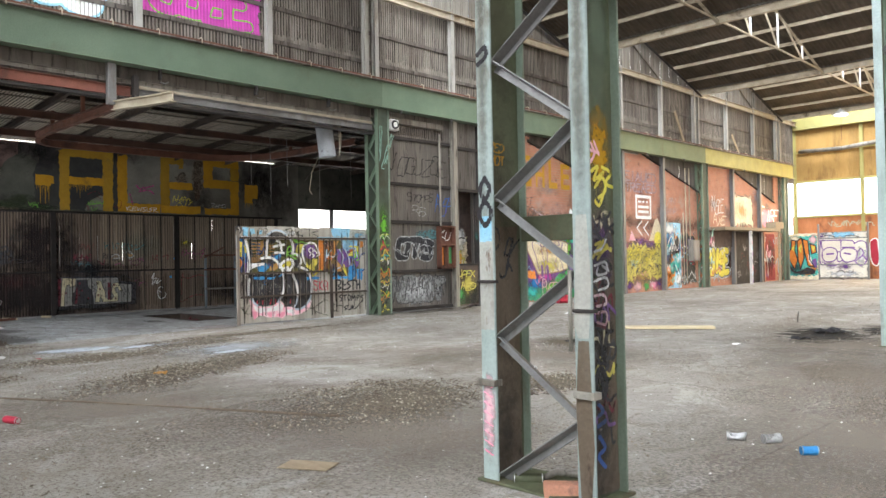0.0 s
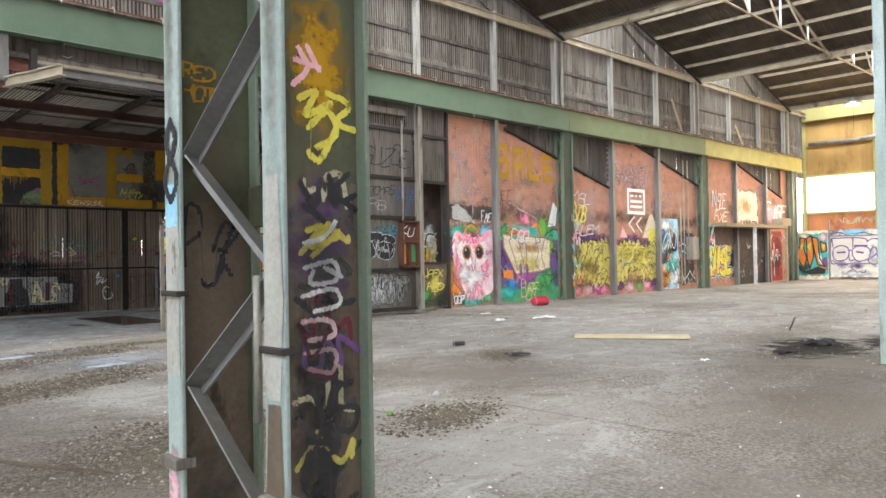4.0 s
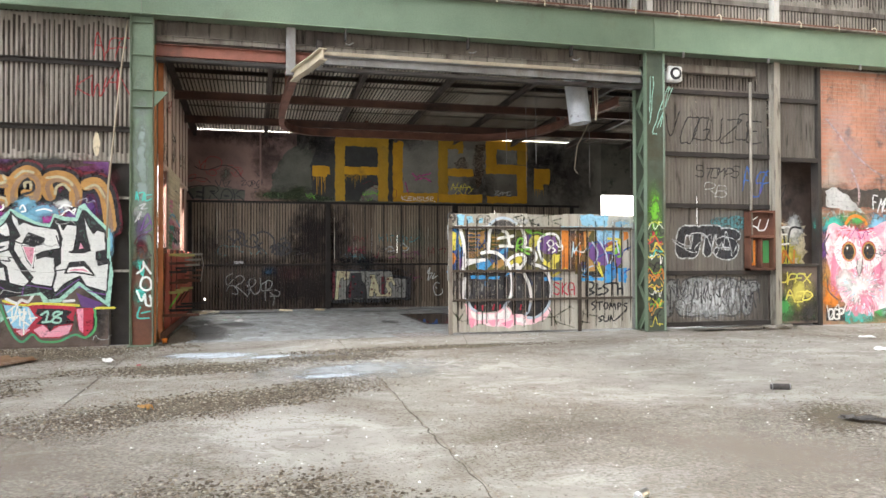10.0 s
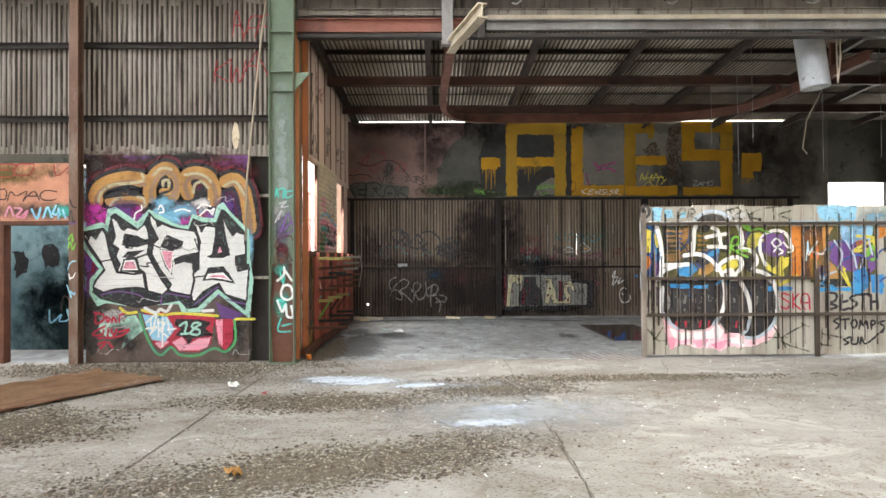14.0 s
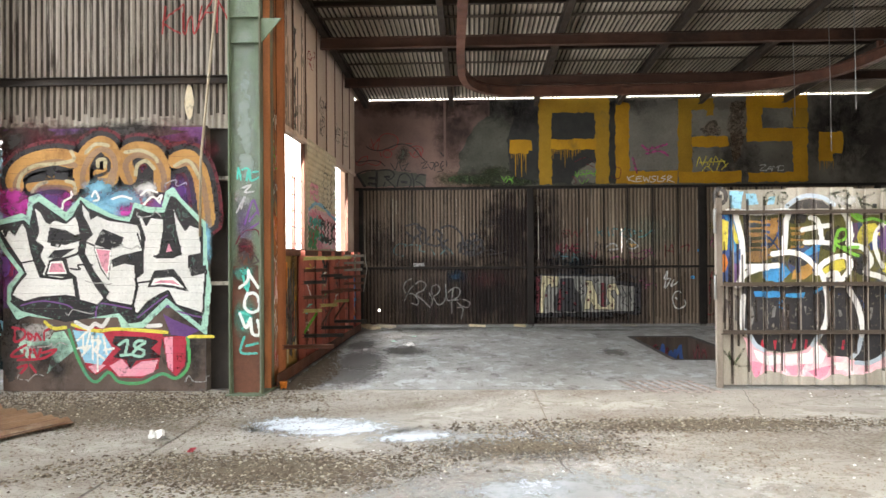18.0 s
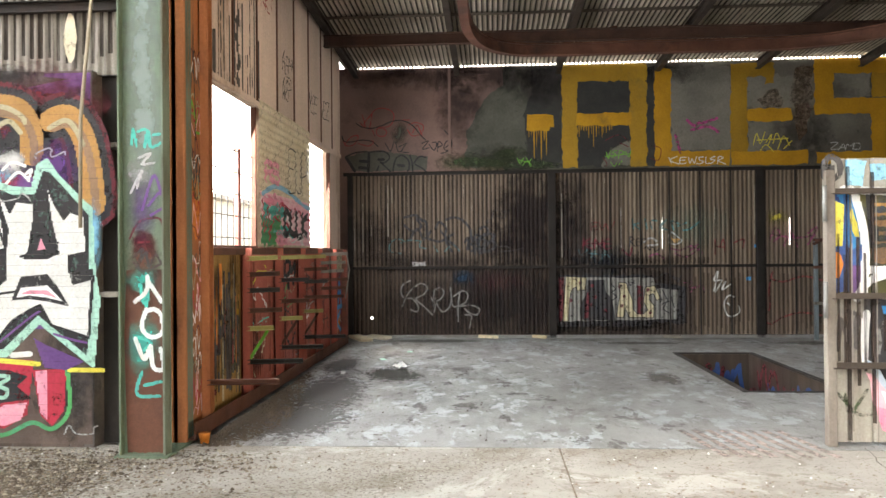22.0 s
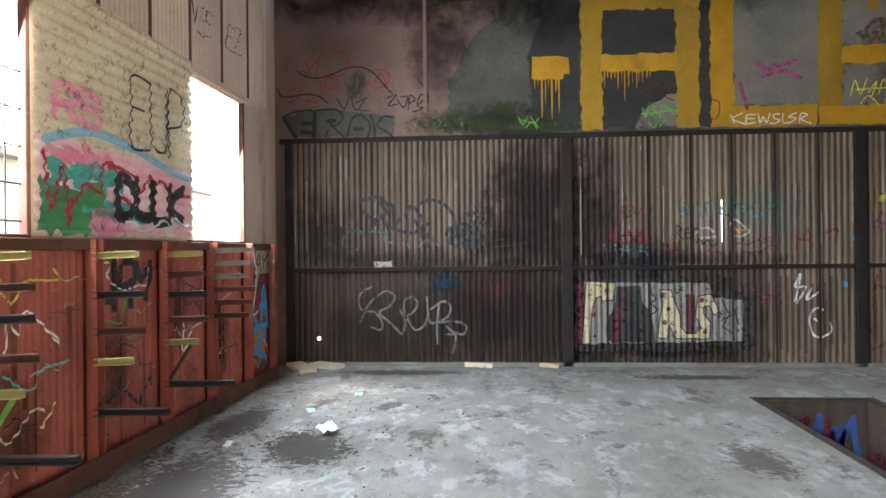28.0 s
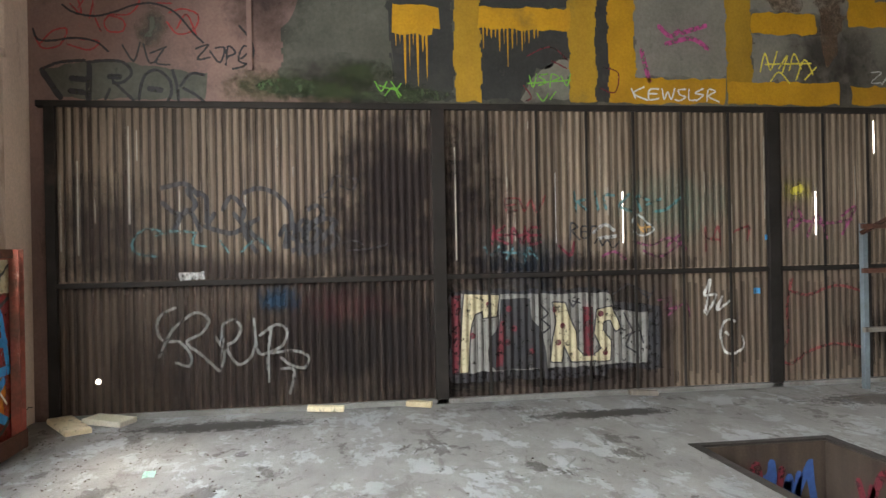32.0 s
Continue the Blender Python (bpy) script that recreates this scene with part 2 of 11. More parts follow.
M["cream_steel"] = mat("cream_painted_steel", (0.46, 0.40, 0.30), (0.34, 0.29, 0.21), 0.6, 0, 2.5, (0.17, 0.11, 0.065), 1.1, 0.58)
M["green"] = mat("green_painted_steel", (0.15, 0.20, 0.14), (0.12, 0.165, 0.115), 0.55, 0, 1.5, (0.10, 0.10, 0.06), 0.5, 0.57, 0.15, stain_soft=0.2)
M["green_pale"] = mat("pale_green_painted_steel", (0.37, 0.44, 0.42), (0.26, 0.315, 0.29), 0.55, 0, 2.6, (0.13, 0.10, 0.065), 1.4, 0.54, 0.15, stretch=(1, 1, .4))
M["green_grey"] = mat("worn_grey_green_steel", (0.115, 0.127, 0.072), (0.078, 0.084, 0.05), 0.65, 0, 2.0, (0.10, 0.062, 0.038), 0.9, 0.5, 0.2, stretch=(1, 1, .4))
M["yellow_steel"] = mat("olive_yellow_girder_steel", (0.42, 0.37, 0.13), (0.32, 0.29, 0.11), 0.55, 0, 1.5, (0.2, 0.16, 0.07), 0.9, 0.6, stain_soft=0.2)
M["grey_steel"] = mat("grey_steel_post", (0.25, 0.25, 0.245), (0.155, 0.147, 0.14), 0.5, 0.25, 2.2, (0.115, 0.08, 0.055), 1.0, 0.56, 0.15, stretch=(1, 1, .4))
M["post_pale"] = mat("pale_weathered_post", (0.40, 0.385, 0.35), (0.28, 0.265, 0.235), 0.55, 0.1, 2.2, (0.16, 0.12, 0.085), 1.0, 0.57, 0.15, stretch=(1, 1, .4))
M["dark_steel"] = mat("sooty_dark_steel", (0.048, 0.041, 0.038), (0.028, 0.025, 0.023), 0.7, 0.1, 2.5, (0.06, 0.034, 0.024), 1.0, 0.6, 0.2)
M["soot_steel"] = mat("soot_black_steel", (0.022, 0.018, 0.016), (0.012, 0.01, 0.009), 0.8, 0, 2.5, (0.05, 0.034, 0.026), 1.2, 0.6, 0.2)
M["rust"] = mat("dark_rusty_steel", (0.145, 0.062, 0.04), (0.085, 0.038, 0.026), 0.75, 0, 2.5, (0.05, 0.028, 0.021), 1.0, 0.54, 0.3)
M["red_oxide"] = mat("red_oxide_steel", (0.43, 0.118, 0.082), (0.29, 0.078, 0.056), 0.6, 0, 2.0, (0.14, 0.07, 0.05), 1.0, 0.55, 0.25, flecks=(0.5, 0.3, 0.24), fleck_scale=9.0, fleck_at=0.64)
M["rust_orange"] = mat("orange_rusted_cladding", (0.47, 0.19, 0.075), (0.30, 0.11, 0.046), 0.7, 0, 1.8, (0.11, 0.055, 0.033), 0.9, 0.55, 0.3, stretch=(1, 1, .35))
M["tan_sheet"] = mat("tan_stained_cladding", (0.66, 0.53, 0.45), (0.54, 0.42, 0.34), 0.7, 0, 1.4, (0.22, 0.12, 0.07), 0.9, 0.57, 0.2, stretch=(1, 1, .3))
M["rafter_brown"] = mat("dark_brown_rafter_steel", (0.05, 0.036, 0.027), (0.028, 0.021, 0.017), 0.7, 0.1, 2.5, (0.075, 0.04, 0.025), 1.0, 0.58, 0.2)
M["beam_brown"] = mat("brown_red_tie_beam", (0.085, 0.043, 0.03), (0.05, 0.027, 0.02), 0.7, 0.05, 2.0, (0.03, 0.02, 0.016), 0.8, 0.54, 0.2)
# darker copy of the green: shade and grime inside laced columns
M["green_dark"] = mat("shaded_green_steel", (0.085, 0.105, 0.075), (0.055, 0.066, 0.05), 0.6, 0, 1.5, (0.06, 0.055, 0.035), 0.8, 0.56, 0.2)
M["green_mid"] = mat("lit_grey_green_flange", (0.20, 0.25, 0.195), (0.135, 0.165, 0.12), 0.6, 0, 2.0, (0.12, 0.10, 0.065), 1.0, 0.55, 0.2, stretch=(1, 1, .4))
M["bare_pale"] = mat("scraped_pale_grey_steel", (0.47, 0.47, 0.43), (0.33, 0.32, 0.28), 0.6, 0.05, 3.0, (0.20, 0.16, 0.12), 1.6, 0.57, 0.2, stretch=(1, 1, .4), flecks=(0.16, 0.11, 0.08), fleck_scale=10.0, fleck_at=0.62)
M["olive_girder"] = mat("olive_green_girder_steel", (0.19, 0.22, 0.125), (0.155, 0.185, 0.108), 0.55, 0, 1.5, (0.14, 0.12, 0.06), 0.7, 0.58, stain_soft=0.2)
M["brick"] = mat("red_brick", (0.60, 0.29, 0.195), (0.46, 0.215, 0.14), 0.85, 0, 3.0, (0.50, 0.39, 0.32), 0.8, 0.57, 0.5, 120, vary=0.22, flecks=(0.19, 0.12, 0.1), fleck_scale=2.5, fleck_at=0.6, fleck_soft=0.1)
M["brick_dark"] = mat("grimy_dark_brick", (0.15, 0.11, 0.092), (0.09, 0.068, 0.06), 0.85, 0, 3.0, (0.055, 0.043, 0.04), 0.8, 0.56, 0.5, 120, vary=0.2)
M["mortar"] = mat("grey_mortar", (0.36, 0.32, 0.28), (0.26, 0.22, 0.19), 0.9, 0, 6.0, None, bump=0.5)
M["mortar_dark"] = mat("dark_mortar", (0.17, 0.15, 0.14), (0.12, 0.10, 0.095), 0.9, 0, 6.0, None, bump=0.5)
M["render_grey"] = mat("stained_cement_render", (0.105, 0.102, 0.083), (0.05, 0.047, 0.04), 0.85, 0, 1.1, (0.03, 0.029, 0.028), 0.45, 0.50, 0.35, 60, vary=0, flecks=(0.04, 0.045, 0.035), fleck_scale=5.0, fleck_at=0.57)
M["render_pink"] = mat("faded_pink_render", (0.245, 0.155, 0.133), (0.145, 0.095, 0.083), 0.85, 0, 0.8, (0.07, 0.055, 0.05), 0.45, 0.55, 0.3, 60, vary=0)
M["wood"] = mat("weathered_timber", (0.36, 0.29, 0.2), (0.25, 0.19, 0.125), 0.8, 0, 2.5, (0.14, 0.10, 0.07), 1.2, 0.6, 0.3, stretch=(1, 6, 6))
M["frame_blue"] = mat("chalky_blue_grey_steel", (0.20, 0.25, 0.28), (0.14, 0.165, 0.18), 0.6, 0.1, 3.0, (0.12, 0.08, 0.06), 1.2, 0.58, 0.2)
M["white"] = mat("white_paint", (0.80, 0.80, 0.78), (0.68, 0.68, 0.66), 0.6, 0, 4.0, (0.45, 0.44, 0.42), 1.3, 0.64, 0.1)
M["black"] = mat("black_paint", (0.02, 0.02, 0.024), (0.035, 0.033, 0.035), 0.55, 0, 4.0, None, bump=0.1, worn=0.60)
M["soft_black"] = mat("thin_black_paint", (0.05, 0.046, 0.045), (0.09, 0.08, 0.075), 0.6, 0, 6.0, None, bump=0.1, worn=0.60)
M["yellow"] = mat("yellow_paint", (0.48, 0.255, 0.012), (0.37, 0.19, 0.01), 0.6, 0, 2.0, (0.22, 0.13, 0.025), 0.9, 0.58, 0.1)
M["yellow_thin"] = mat("thin_ochre_roller_paint", (0.40, 0.235, 0.02), (0.30, 0.17, 0.016), 0.65, 0, 1.8, (0.22, 0.15, 0.035), 0.8, 0.54, 0.1)
M["render_mid"] = mat("pitted_grey_render", (0.105, 0.105, 0.086), (0.068, 0.068, 0.056), 0.9, 0, 1.6, (0.065, 0.065, 0.056), 0.9, 0.56, 0.5, 45, vary=0, flecks=(0.06, 0.062, 0.052), fleck_scale=11.0, fleck_at=0.6)
M["render_light"] = mat("grey_roller_patch", (0.215, 0.205, 0.175), (0.145, 0.138, 0.118), 0.9, 0, 1.4, (0.085, 0.08, 0.068), 0.8, 0.58, 0.4, 45, vary=0)
M["dark_render"] = mat("dark_roller_paint", (0.042, 0.043, 0.04), (0.026, 0.026, 0.026), 0.7, 0, 2.2, (0.08, 0.075, 0.062), 1.1, 0.6, 0.3, 60, vary=0)
M["brown_wash"] = mat("brown_rust_wash", (0.15, 0.085, 0.045), (0.10, 0.06, 0.035), 0.8, 0, 3.0, None, bump=0.1, worn=0.5, thin=0.7)
M["magenta_thin"] = mat("thin_magenta_spray", (0.42, 0.07, 0.22), (0.30, 0.06, 0.17), 0.6, 0, 4.0, None, bump=0.1, worn=0.53)
M["lemon"] = mat("lemon_paint", (0.75, 0.66, 0.10), (0.60, 0.50, 0.06), 0.6, 0, 3.0, None, bump=0.1, worn=0.60)
M["pink"] = mat("pink_paint", (0.80, 0.26, 0.38), (0.74, 0.38, 0.46), 0.6, 0, 3.0, None, bump=0.1, worn=0.60)
M["pale_pink"] = mat("pale_pink_paint", (0.78, 0.50, 0.54), (0.74, 0.34, 0.42), 0.6, 0, 5.0, (0.80, 0.74, 0.73), 2.0, 0.52, 0.1)
M["crimson"] = mat("crimson_paint", (0.50, 0.035, 0.07), (0.38, 0.03, 0.05), 0.6, 0, 3.0, None, bump=0.1, worn=0.60)
M["red"] = mat("faded_red_paint", (0.38, 0.05, 0.05), (0.26, 0.04, 0.04), 0.65, 0, 4.0, None, bump=0.1, worn=0.60)
M["purple"] = mat("purple_paint", (0.13, 0.055, 0.21), (0.18, 0.09, 0.26), 0.6, 0, 3.0, (0.05, 0.025, 0.08), 1.2, 0.55, 0.1)
M["blue"] = mat("blue_paint", (0.03, 0.22, 0.55), (0.06, 0.32, 0.62), 0.6, 0, 3.0, None, bump=0.1, worn=0.60)
M["sky_blue"] = mat("sky_blue_paint", (0.25, 0.55, 0.74), (0.36, 0.62, 0.76), 0.6, 0, 3.0, None, bump=0.1, worn=0.60)
M["teal"] = mat("teal_paint", (0.07, 0.50, 0.42), (0.10, 0.40, 0.36), 0.6, 0, 3.0, None, bump=0.1, worn=0.60)
M["mint"] = mat("mint_paint", (0.42, 0.70, 0.58), (0.34, 0.60, 0.50), 0.6, 0, 3.0, None, bump=0.1, worn=0.60)
M["lime"] = mat("lime_green_paint", (0.20, 0.50, 0.06), (0.14, 0.38, 0.05), 0.6, 0, 3.0, None, bump=0.1, worn=0.60)
M["leaf"] = mat("grass_green_paint", (0.09, 0.36, 0.11), (0.07, 0.27, 0.15), 0.6, 0, 2.0, (0.10, 0.42, 0.30), 1.5, 0.55, 0.1)
M["faded_black"] = mat("thin_old_black_spray", (0.025, 0.023, 0.025), None, 0.6, 0, 4.0, None, bump=0.1, worn=0.53)
M["faded_white"] = mat("thin_old_white_spray", (0.50, 0.50, 0.49), None, 0.6, 0, 4.0, None, bump=0.1, worn=0.53)
M["faded_red"] = mat("thin_old_red_spray", (0.20, 0.045, 0.045), None, 0.6, 0, 4.0, None, bump=0.1, worn=0.53)
M["faded_teal"] = mat("thin_old_teal_spray", (0.085, 0.19, 0.20), None, 0.6, 0, 4.0, None, bump=0.1, worn=0.52)
M["faded_yellow"] = mat("thin_old_yellow_spray", (0.45, 0.38, 0.08), None, 0.6, 0, 4.0, None, bump=0.1, worn=0.47)
M["moss"] = mat("dull_green_spray", (0.06, 0.085, 0.04), (0.05, 0.06, 0.035), 0.8, 0, 4.0, None, bump=0.1, worn=0.47)
M["faded_pink"] = mat("chalky_pale_paint", (0.55, 0.42, 0.42), None, 0.7, 0, 4.0, None, bump=0.1, worn=0.5)
M["magenta"] = mat("magenta_paint", (0.55, 0.06, 0.38), (0.42, 0.05, 0.30), 0.6, 0, 3.0, None, bump=0.1)
M["wood_pale"] = mat("pale_dusty_timber", (0.58, 0.49, 0.33), (0.46, 0.37, 0.23), 0.8, 0, 3.0, (0.3, 0.25, 0.18), 1.5, 0.6, 0.3)
M["gravel_dark"] = mat("dark_brown_gravel", (0.125, 0.10, 0.075), (0.08, 0.065, 0.05), 0.95, 0, 9.0, (0.18, 0.15, 0.12), 4.0, 0.58, 0.8, 150)
M["gravel_pale"] = mat("pale_gravel", (0.46, 0.42, 0.35), (0.33, 0.29, 0.23), 0.95, 0, 9.0, None, bump=0.6)
M["lintel_red"] = mat("dull_red_lintel_steel", (0.27, 0.105, 0.075), (0.18, 0.07, 0.05), 0.65, 0, 2.0, (0.09, 0.05, 0.04), 1.0, 0.55, 0.25)
M["crack_dirt"] = mat("dark_crack_dirt", (0.13, 0.11, 0.088), (0.08, 0.067, 0.054), 0.95, 0, 8.0, (0.14, 0.12, 0.095), 5.0, 0.55, 0.4)
M["sheet_brown"] = mat("rust_brown_iron_sheet", (0.33, 0.21, 0.13), (0.22, 0.13, 0.08), 0.7, 0.1, 2.0, (0.40, 0.33, 0.26), 1.0, 0.58, 0.2)
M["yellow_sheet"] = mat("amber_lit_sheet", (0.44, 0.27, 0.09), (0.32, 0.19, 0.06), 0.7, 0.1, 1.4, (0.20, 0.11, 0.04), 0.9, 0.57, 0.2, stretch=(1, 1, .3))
M["olive"] = mat("dark_olive_paint", (0.13, 0.115, 0.03), (0.05, 0.05, 0.02), 0.6, 0, 3.0, (0.03, 0.05, 0.12), 2.0, 0.55, 0.1)
M["navy"] = mat("navy_paint", (0.03, 0.06, 0.2), (0.05, 0.12, 0.32), 0.6, 0, 3.0, (0.12, 0.05, 0.2), 2.0, 0.56, 0.1)
# rib lines: the shade of sheet hollows painted dark, together with grime
M["rib_grime"] = mat("rust_brown_rib_shade_grime", (0.045, 0.032, 0.026), (0.075, 0.05, 0.038), 0.8, 0, 6.0, None, bump=0.1, worn=0.56, thin=0.8, stretch=(1, 1, 0.06))
M["roof_shade_grime"] = mat("dark_roof_rib_shade_grime", (0.035, 0.03, 0.026), (0.05, 0.042, 0.035), 0.8, 0, 6.0, None, bump=0.1, worn=0.6, thin=0.9, stretch=(0.15, 1, 0.15))
M["pale_run"] = mat("pale_rib_run", (0.55, 0.5, 0.43), (0.45, 0.4, 0.34), 0.8, 0, 6.0, None, bump=0.1, worn=0.55, thin=0.6, stretch=(1, 1, 0.06))
M["room_roof"] = mat("grey_roof_iron", (0.50, 0.44, 0.355), (0.34, 0.29, 0.225), 0.55, 0.2, 1.2, (0.22, 0.17, 0.13), 0.6, 0.55, 0.15, 90, (0.3, 2, 1), vary=0, stain_soft=0.2)
M["fence_sheet"] = mat("dirty_cream_sheet_iron", (0.46, 0.43, 0.37), (0.33, 0.295, 0.245), 0.55, 0.1, 1.8, (0.19, 0.15, 0.115), 0.9, 0.54, 0.15, 90, (1, 2, 0.3), stain_soft=0.2)
M["yellow_piece"] = mat("dull_yellow_paint", (0.62, 0.54, 0.13), (0.48, 0.40, 0.08), 0.6, 0, 3.0, (0.40, 0.45, 0.12), 2.0, 0.56, 0.1)
M["dark_navy"] = mat("dark_teal_black_paint", (0.012, 0.028, 0.05), (0.02, 0.04, 0.06), 0.6, 0, 4.0, None, bump=0.1, worn=0.58)
M["dark_red"] = mat("dark_wine_paint", (0.14, 0.018, 0.03), (0.09, 0.014, 0.02), 0.6, 0, 4.0, None, bump=0.1, worn=0.56)
M["mid_grey"] = mat("grey_thin_paint", (0.20, 0.20, 0.195), (0.13, 0.13, 0.125), 0.6, 0, 4.0, None, bump=0.1, worn=0.56)
M["dull_cream"] = mat("dull_cream_paint", (0.50, 0.45, 0.30), (0.40, 0.35, 0.22), 0.6, 0, 4.0, None, bump=0.1, worn=0.58)
M["block_grey"] = mat("flat_grey_paint", (0.24, 0.235, 0.22), (0.17, 0.165, 0.155), 0.6, 0, 4.0, None, bump=0.1, worn=0.6)
M["faded_magenta"] = mat("thin_old_magenta_spray", (0.30, 0.075, 0.17), None, 0.6, 0, 4.0, None, bump=0.1, worn=0.51)
M["chalk_white"] = mat("white_spray_line", (0.58, 0.58, 0.56), (0.45, 0.45, 0.44), 0.6, 0, 4.0, None, bump=0.1, worn=0.58)
M["fence_post"] = mat("grey_brown_post_steel", (0.27, 0.235, 0.20), (0.14, 0.115, 0.095), 0.6, 0.1, 3.0, (0.42, 0.46, 0.50), 1.0, 0.58, 0.2, stretch=(1, 1, .25))
M["gold_dull"] = mat("dull_gold_paint", (0.50, 0.27, 0.085), (0.40, 0.21, 0.065), 0.6, 0, 4.0, (0.25, 0.12, 0.04), 1.4, 0.55, 0.12)
M["post_brown"] = mat("rusty_brown_post", (0.20, 0.125, 0.09), (0.13, 0.078, 0.056), 0.7, 0.1, 2.5, (0.28, 0.24, 0.2), 1.0, 0.58, 0.2, stretch=(1, 1, .4))
M["stripe_pink"] = mat("worn_pink_floor_paint", (0.50, 0.40, 0.37), (0.40, 0.32, 0.29), 0.8, 0, 5.0, (0.3, 0.27, 0.25), 1.6, 0.5, 0.2, worn=0.5)
M["ice_blue"] = mat("pale_blue_spray_line", (0.50, 0.58, 0.66), (0.38, 0.45, 0.52), 0.55, 0, 4.0, None, bump=0.1)
M["fence_rail"] = mat("dark_brown_worn_rail", (0.085, 0.066, 0.052), (0.055, 0.042, 0.034), 0.65, 0.1, 3.0, (0.19, 0.16, 0.13), 1.0, 0.6, 0.2, stretch=(1, .3, 1))
M["worn_brown"] = mat("worn_brown_bare_steel", (0.17, 0.13, 0.092), (0.11, 0.082, 0.058), 0.7, 0.1, 3.0, (0.20, 0.18, 0.15), 1.2, 0.56, 0.2, stretch=(1, 1, .4), flecks=(0.06, 0.04, 0.03), fleck_scale=8.0)
M["render_pale"] = mat("lighter_cement_render", (0.16, 0.15, 0.125), (0.085, 0.078, 0.065), 0.85, 0, 1.1, (0.055, 0.053, 0.05), 0.45, 0.54, 0.35, 60, vary=0, flecks=(0.07, 0.07, 0.06), fleck_scale=5.0, fleck_at=0.6)
M["rib_shade_grime_light"] = mat("thin_rib_shade_grime", (0.05, 0.037, 0.03), (0.08, 0.055, 0.042), 0.8, 0, 6.0, None, bump=0.1, worn=0.54, thin=0.5, stretch=(1, 1, 0.06))
M["litter"] = mat("dark_dry_litter", (0.18, 0.15, 0.115), (0.11, 0.09, 0.068), 0.95, 0, 9.0, (0.26, 0.22, 0.17), 4.0, 0.58, 0.5, 150, vary=0.3)
M["roof_tan"] = mat("tan_dusty_roof_steel", (0.42, 0.36, 0.27), (0.30, 0.25, 0.18), 0.65, 0, 2.5, (0.10, 0.075, 0.05), 1.1, 0.57)
M["gold"] = mat("gold_brown_paint", (0.55, 0.30, 0.09), (0.40, 0.20, 0.06), 0.6, 0, 3.0, (0.70, 0.45, 0.18), 1.5, 0.58, 0.1)
M["orange"] = mat("orange_paint", (0.72, 0.25, 0.04), (0.62, 0.19, 0.03), 0.6, 0, 3.0, None, bump=0.1, worn=0.60)
M["cream"] = mat("cream_paint", (0.76, 0.68, 0.50), (0.66, 0.56, 0.38), 0.6, 0, 3.0, None, bump=0.1, worn=0.60)
M["silver_paint"] = mat("silver_paint", (0.55, 0.55, 0.55), (0.40, 0.40, 0.40), 0.5, 0.1, 4.0, None, bump=0.1, worn=0.60)
M["zinc"] = mat("bright_zinc_sheet", (0.66, 0.68, 0.70), (0.5, 0.52, 0.54), 0.38, 0.35, 3.0, None, bump=0.05)
M["aluminium"] = mat("dented_drink_can_metal", (0.65, 0.65, 0.66), (0.5, 0.5, 0.5), 0.35, 0.8, 20.0, None, bump=0.05)
M["grit"] = mat("grey_brown_grit", (0.26, 0.215, 0.165), (0.15, 0.12, 0.09), 0.95, 0, 9.0, (0.40, 0.36, 0.30), 4.0, 0.58, 0.8, 150, vary=0.3)
M["pale_wall"] = mat("sunlit_outside_render", (0.72, 0.68, 0.58), (0.62, 0.57, 0.46), 0.8, 0, 1.5, None)
M["ground"] = mat("outside_ground", (0.24, 0.21, 0.17), (0.17, 0.15, 0.12), 0.9, 0, 0.8, (0.10, 0.12, 0.06), 0.3, 0.55, 0.4)
M["blue_wall"] = mat("pale_blue_washed_wall", (0.26, 0.38, 0.41), (0.10, 0.19, 0.22), 0.8, 0, 1.6, (0.02, 0.05, 0.06), 0.9, 0.5, 0.2)

# ---- mesh helpers ----


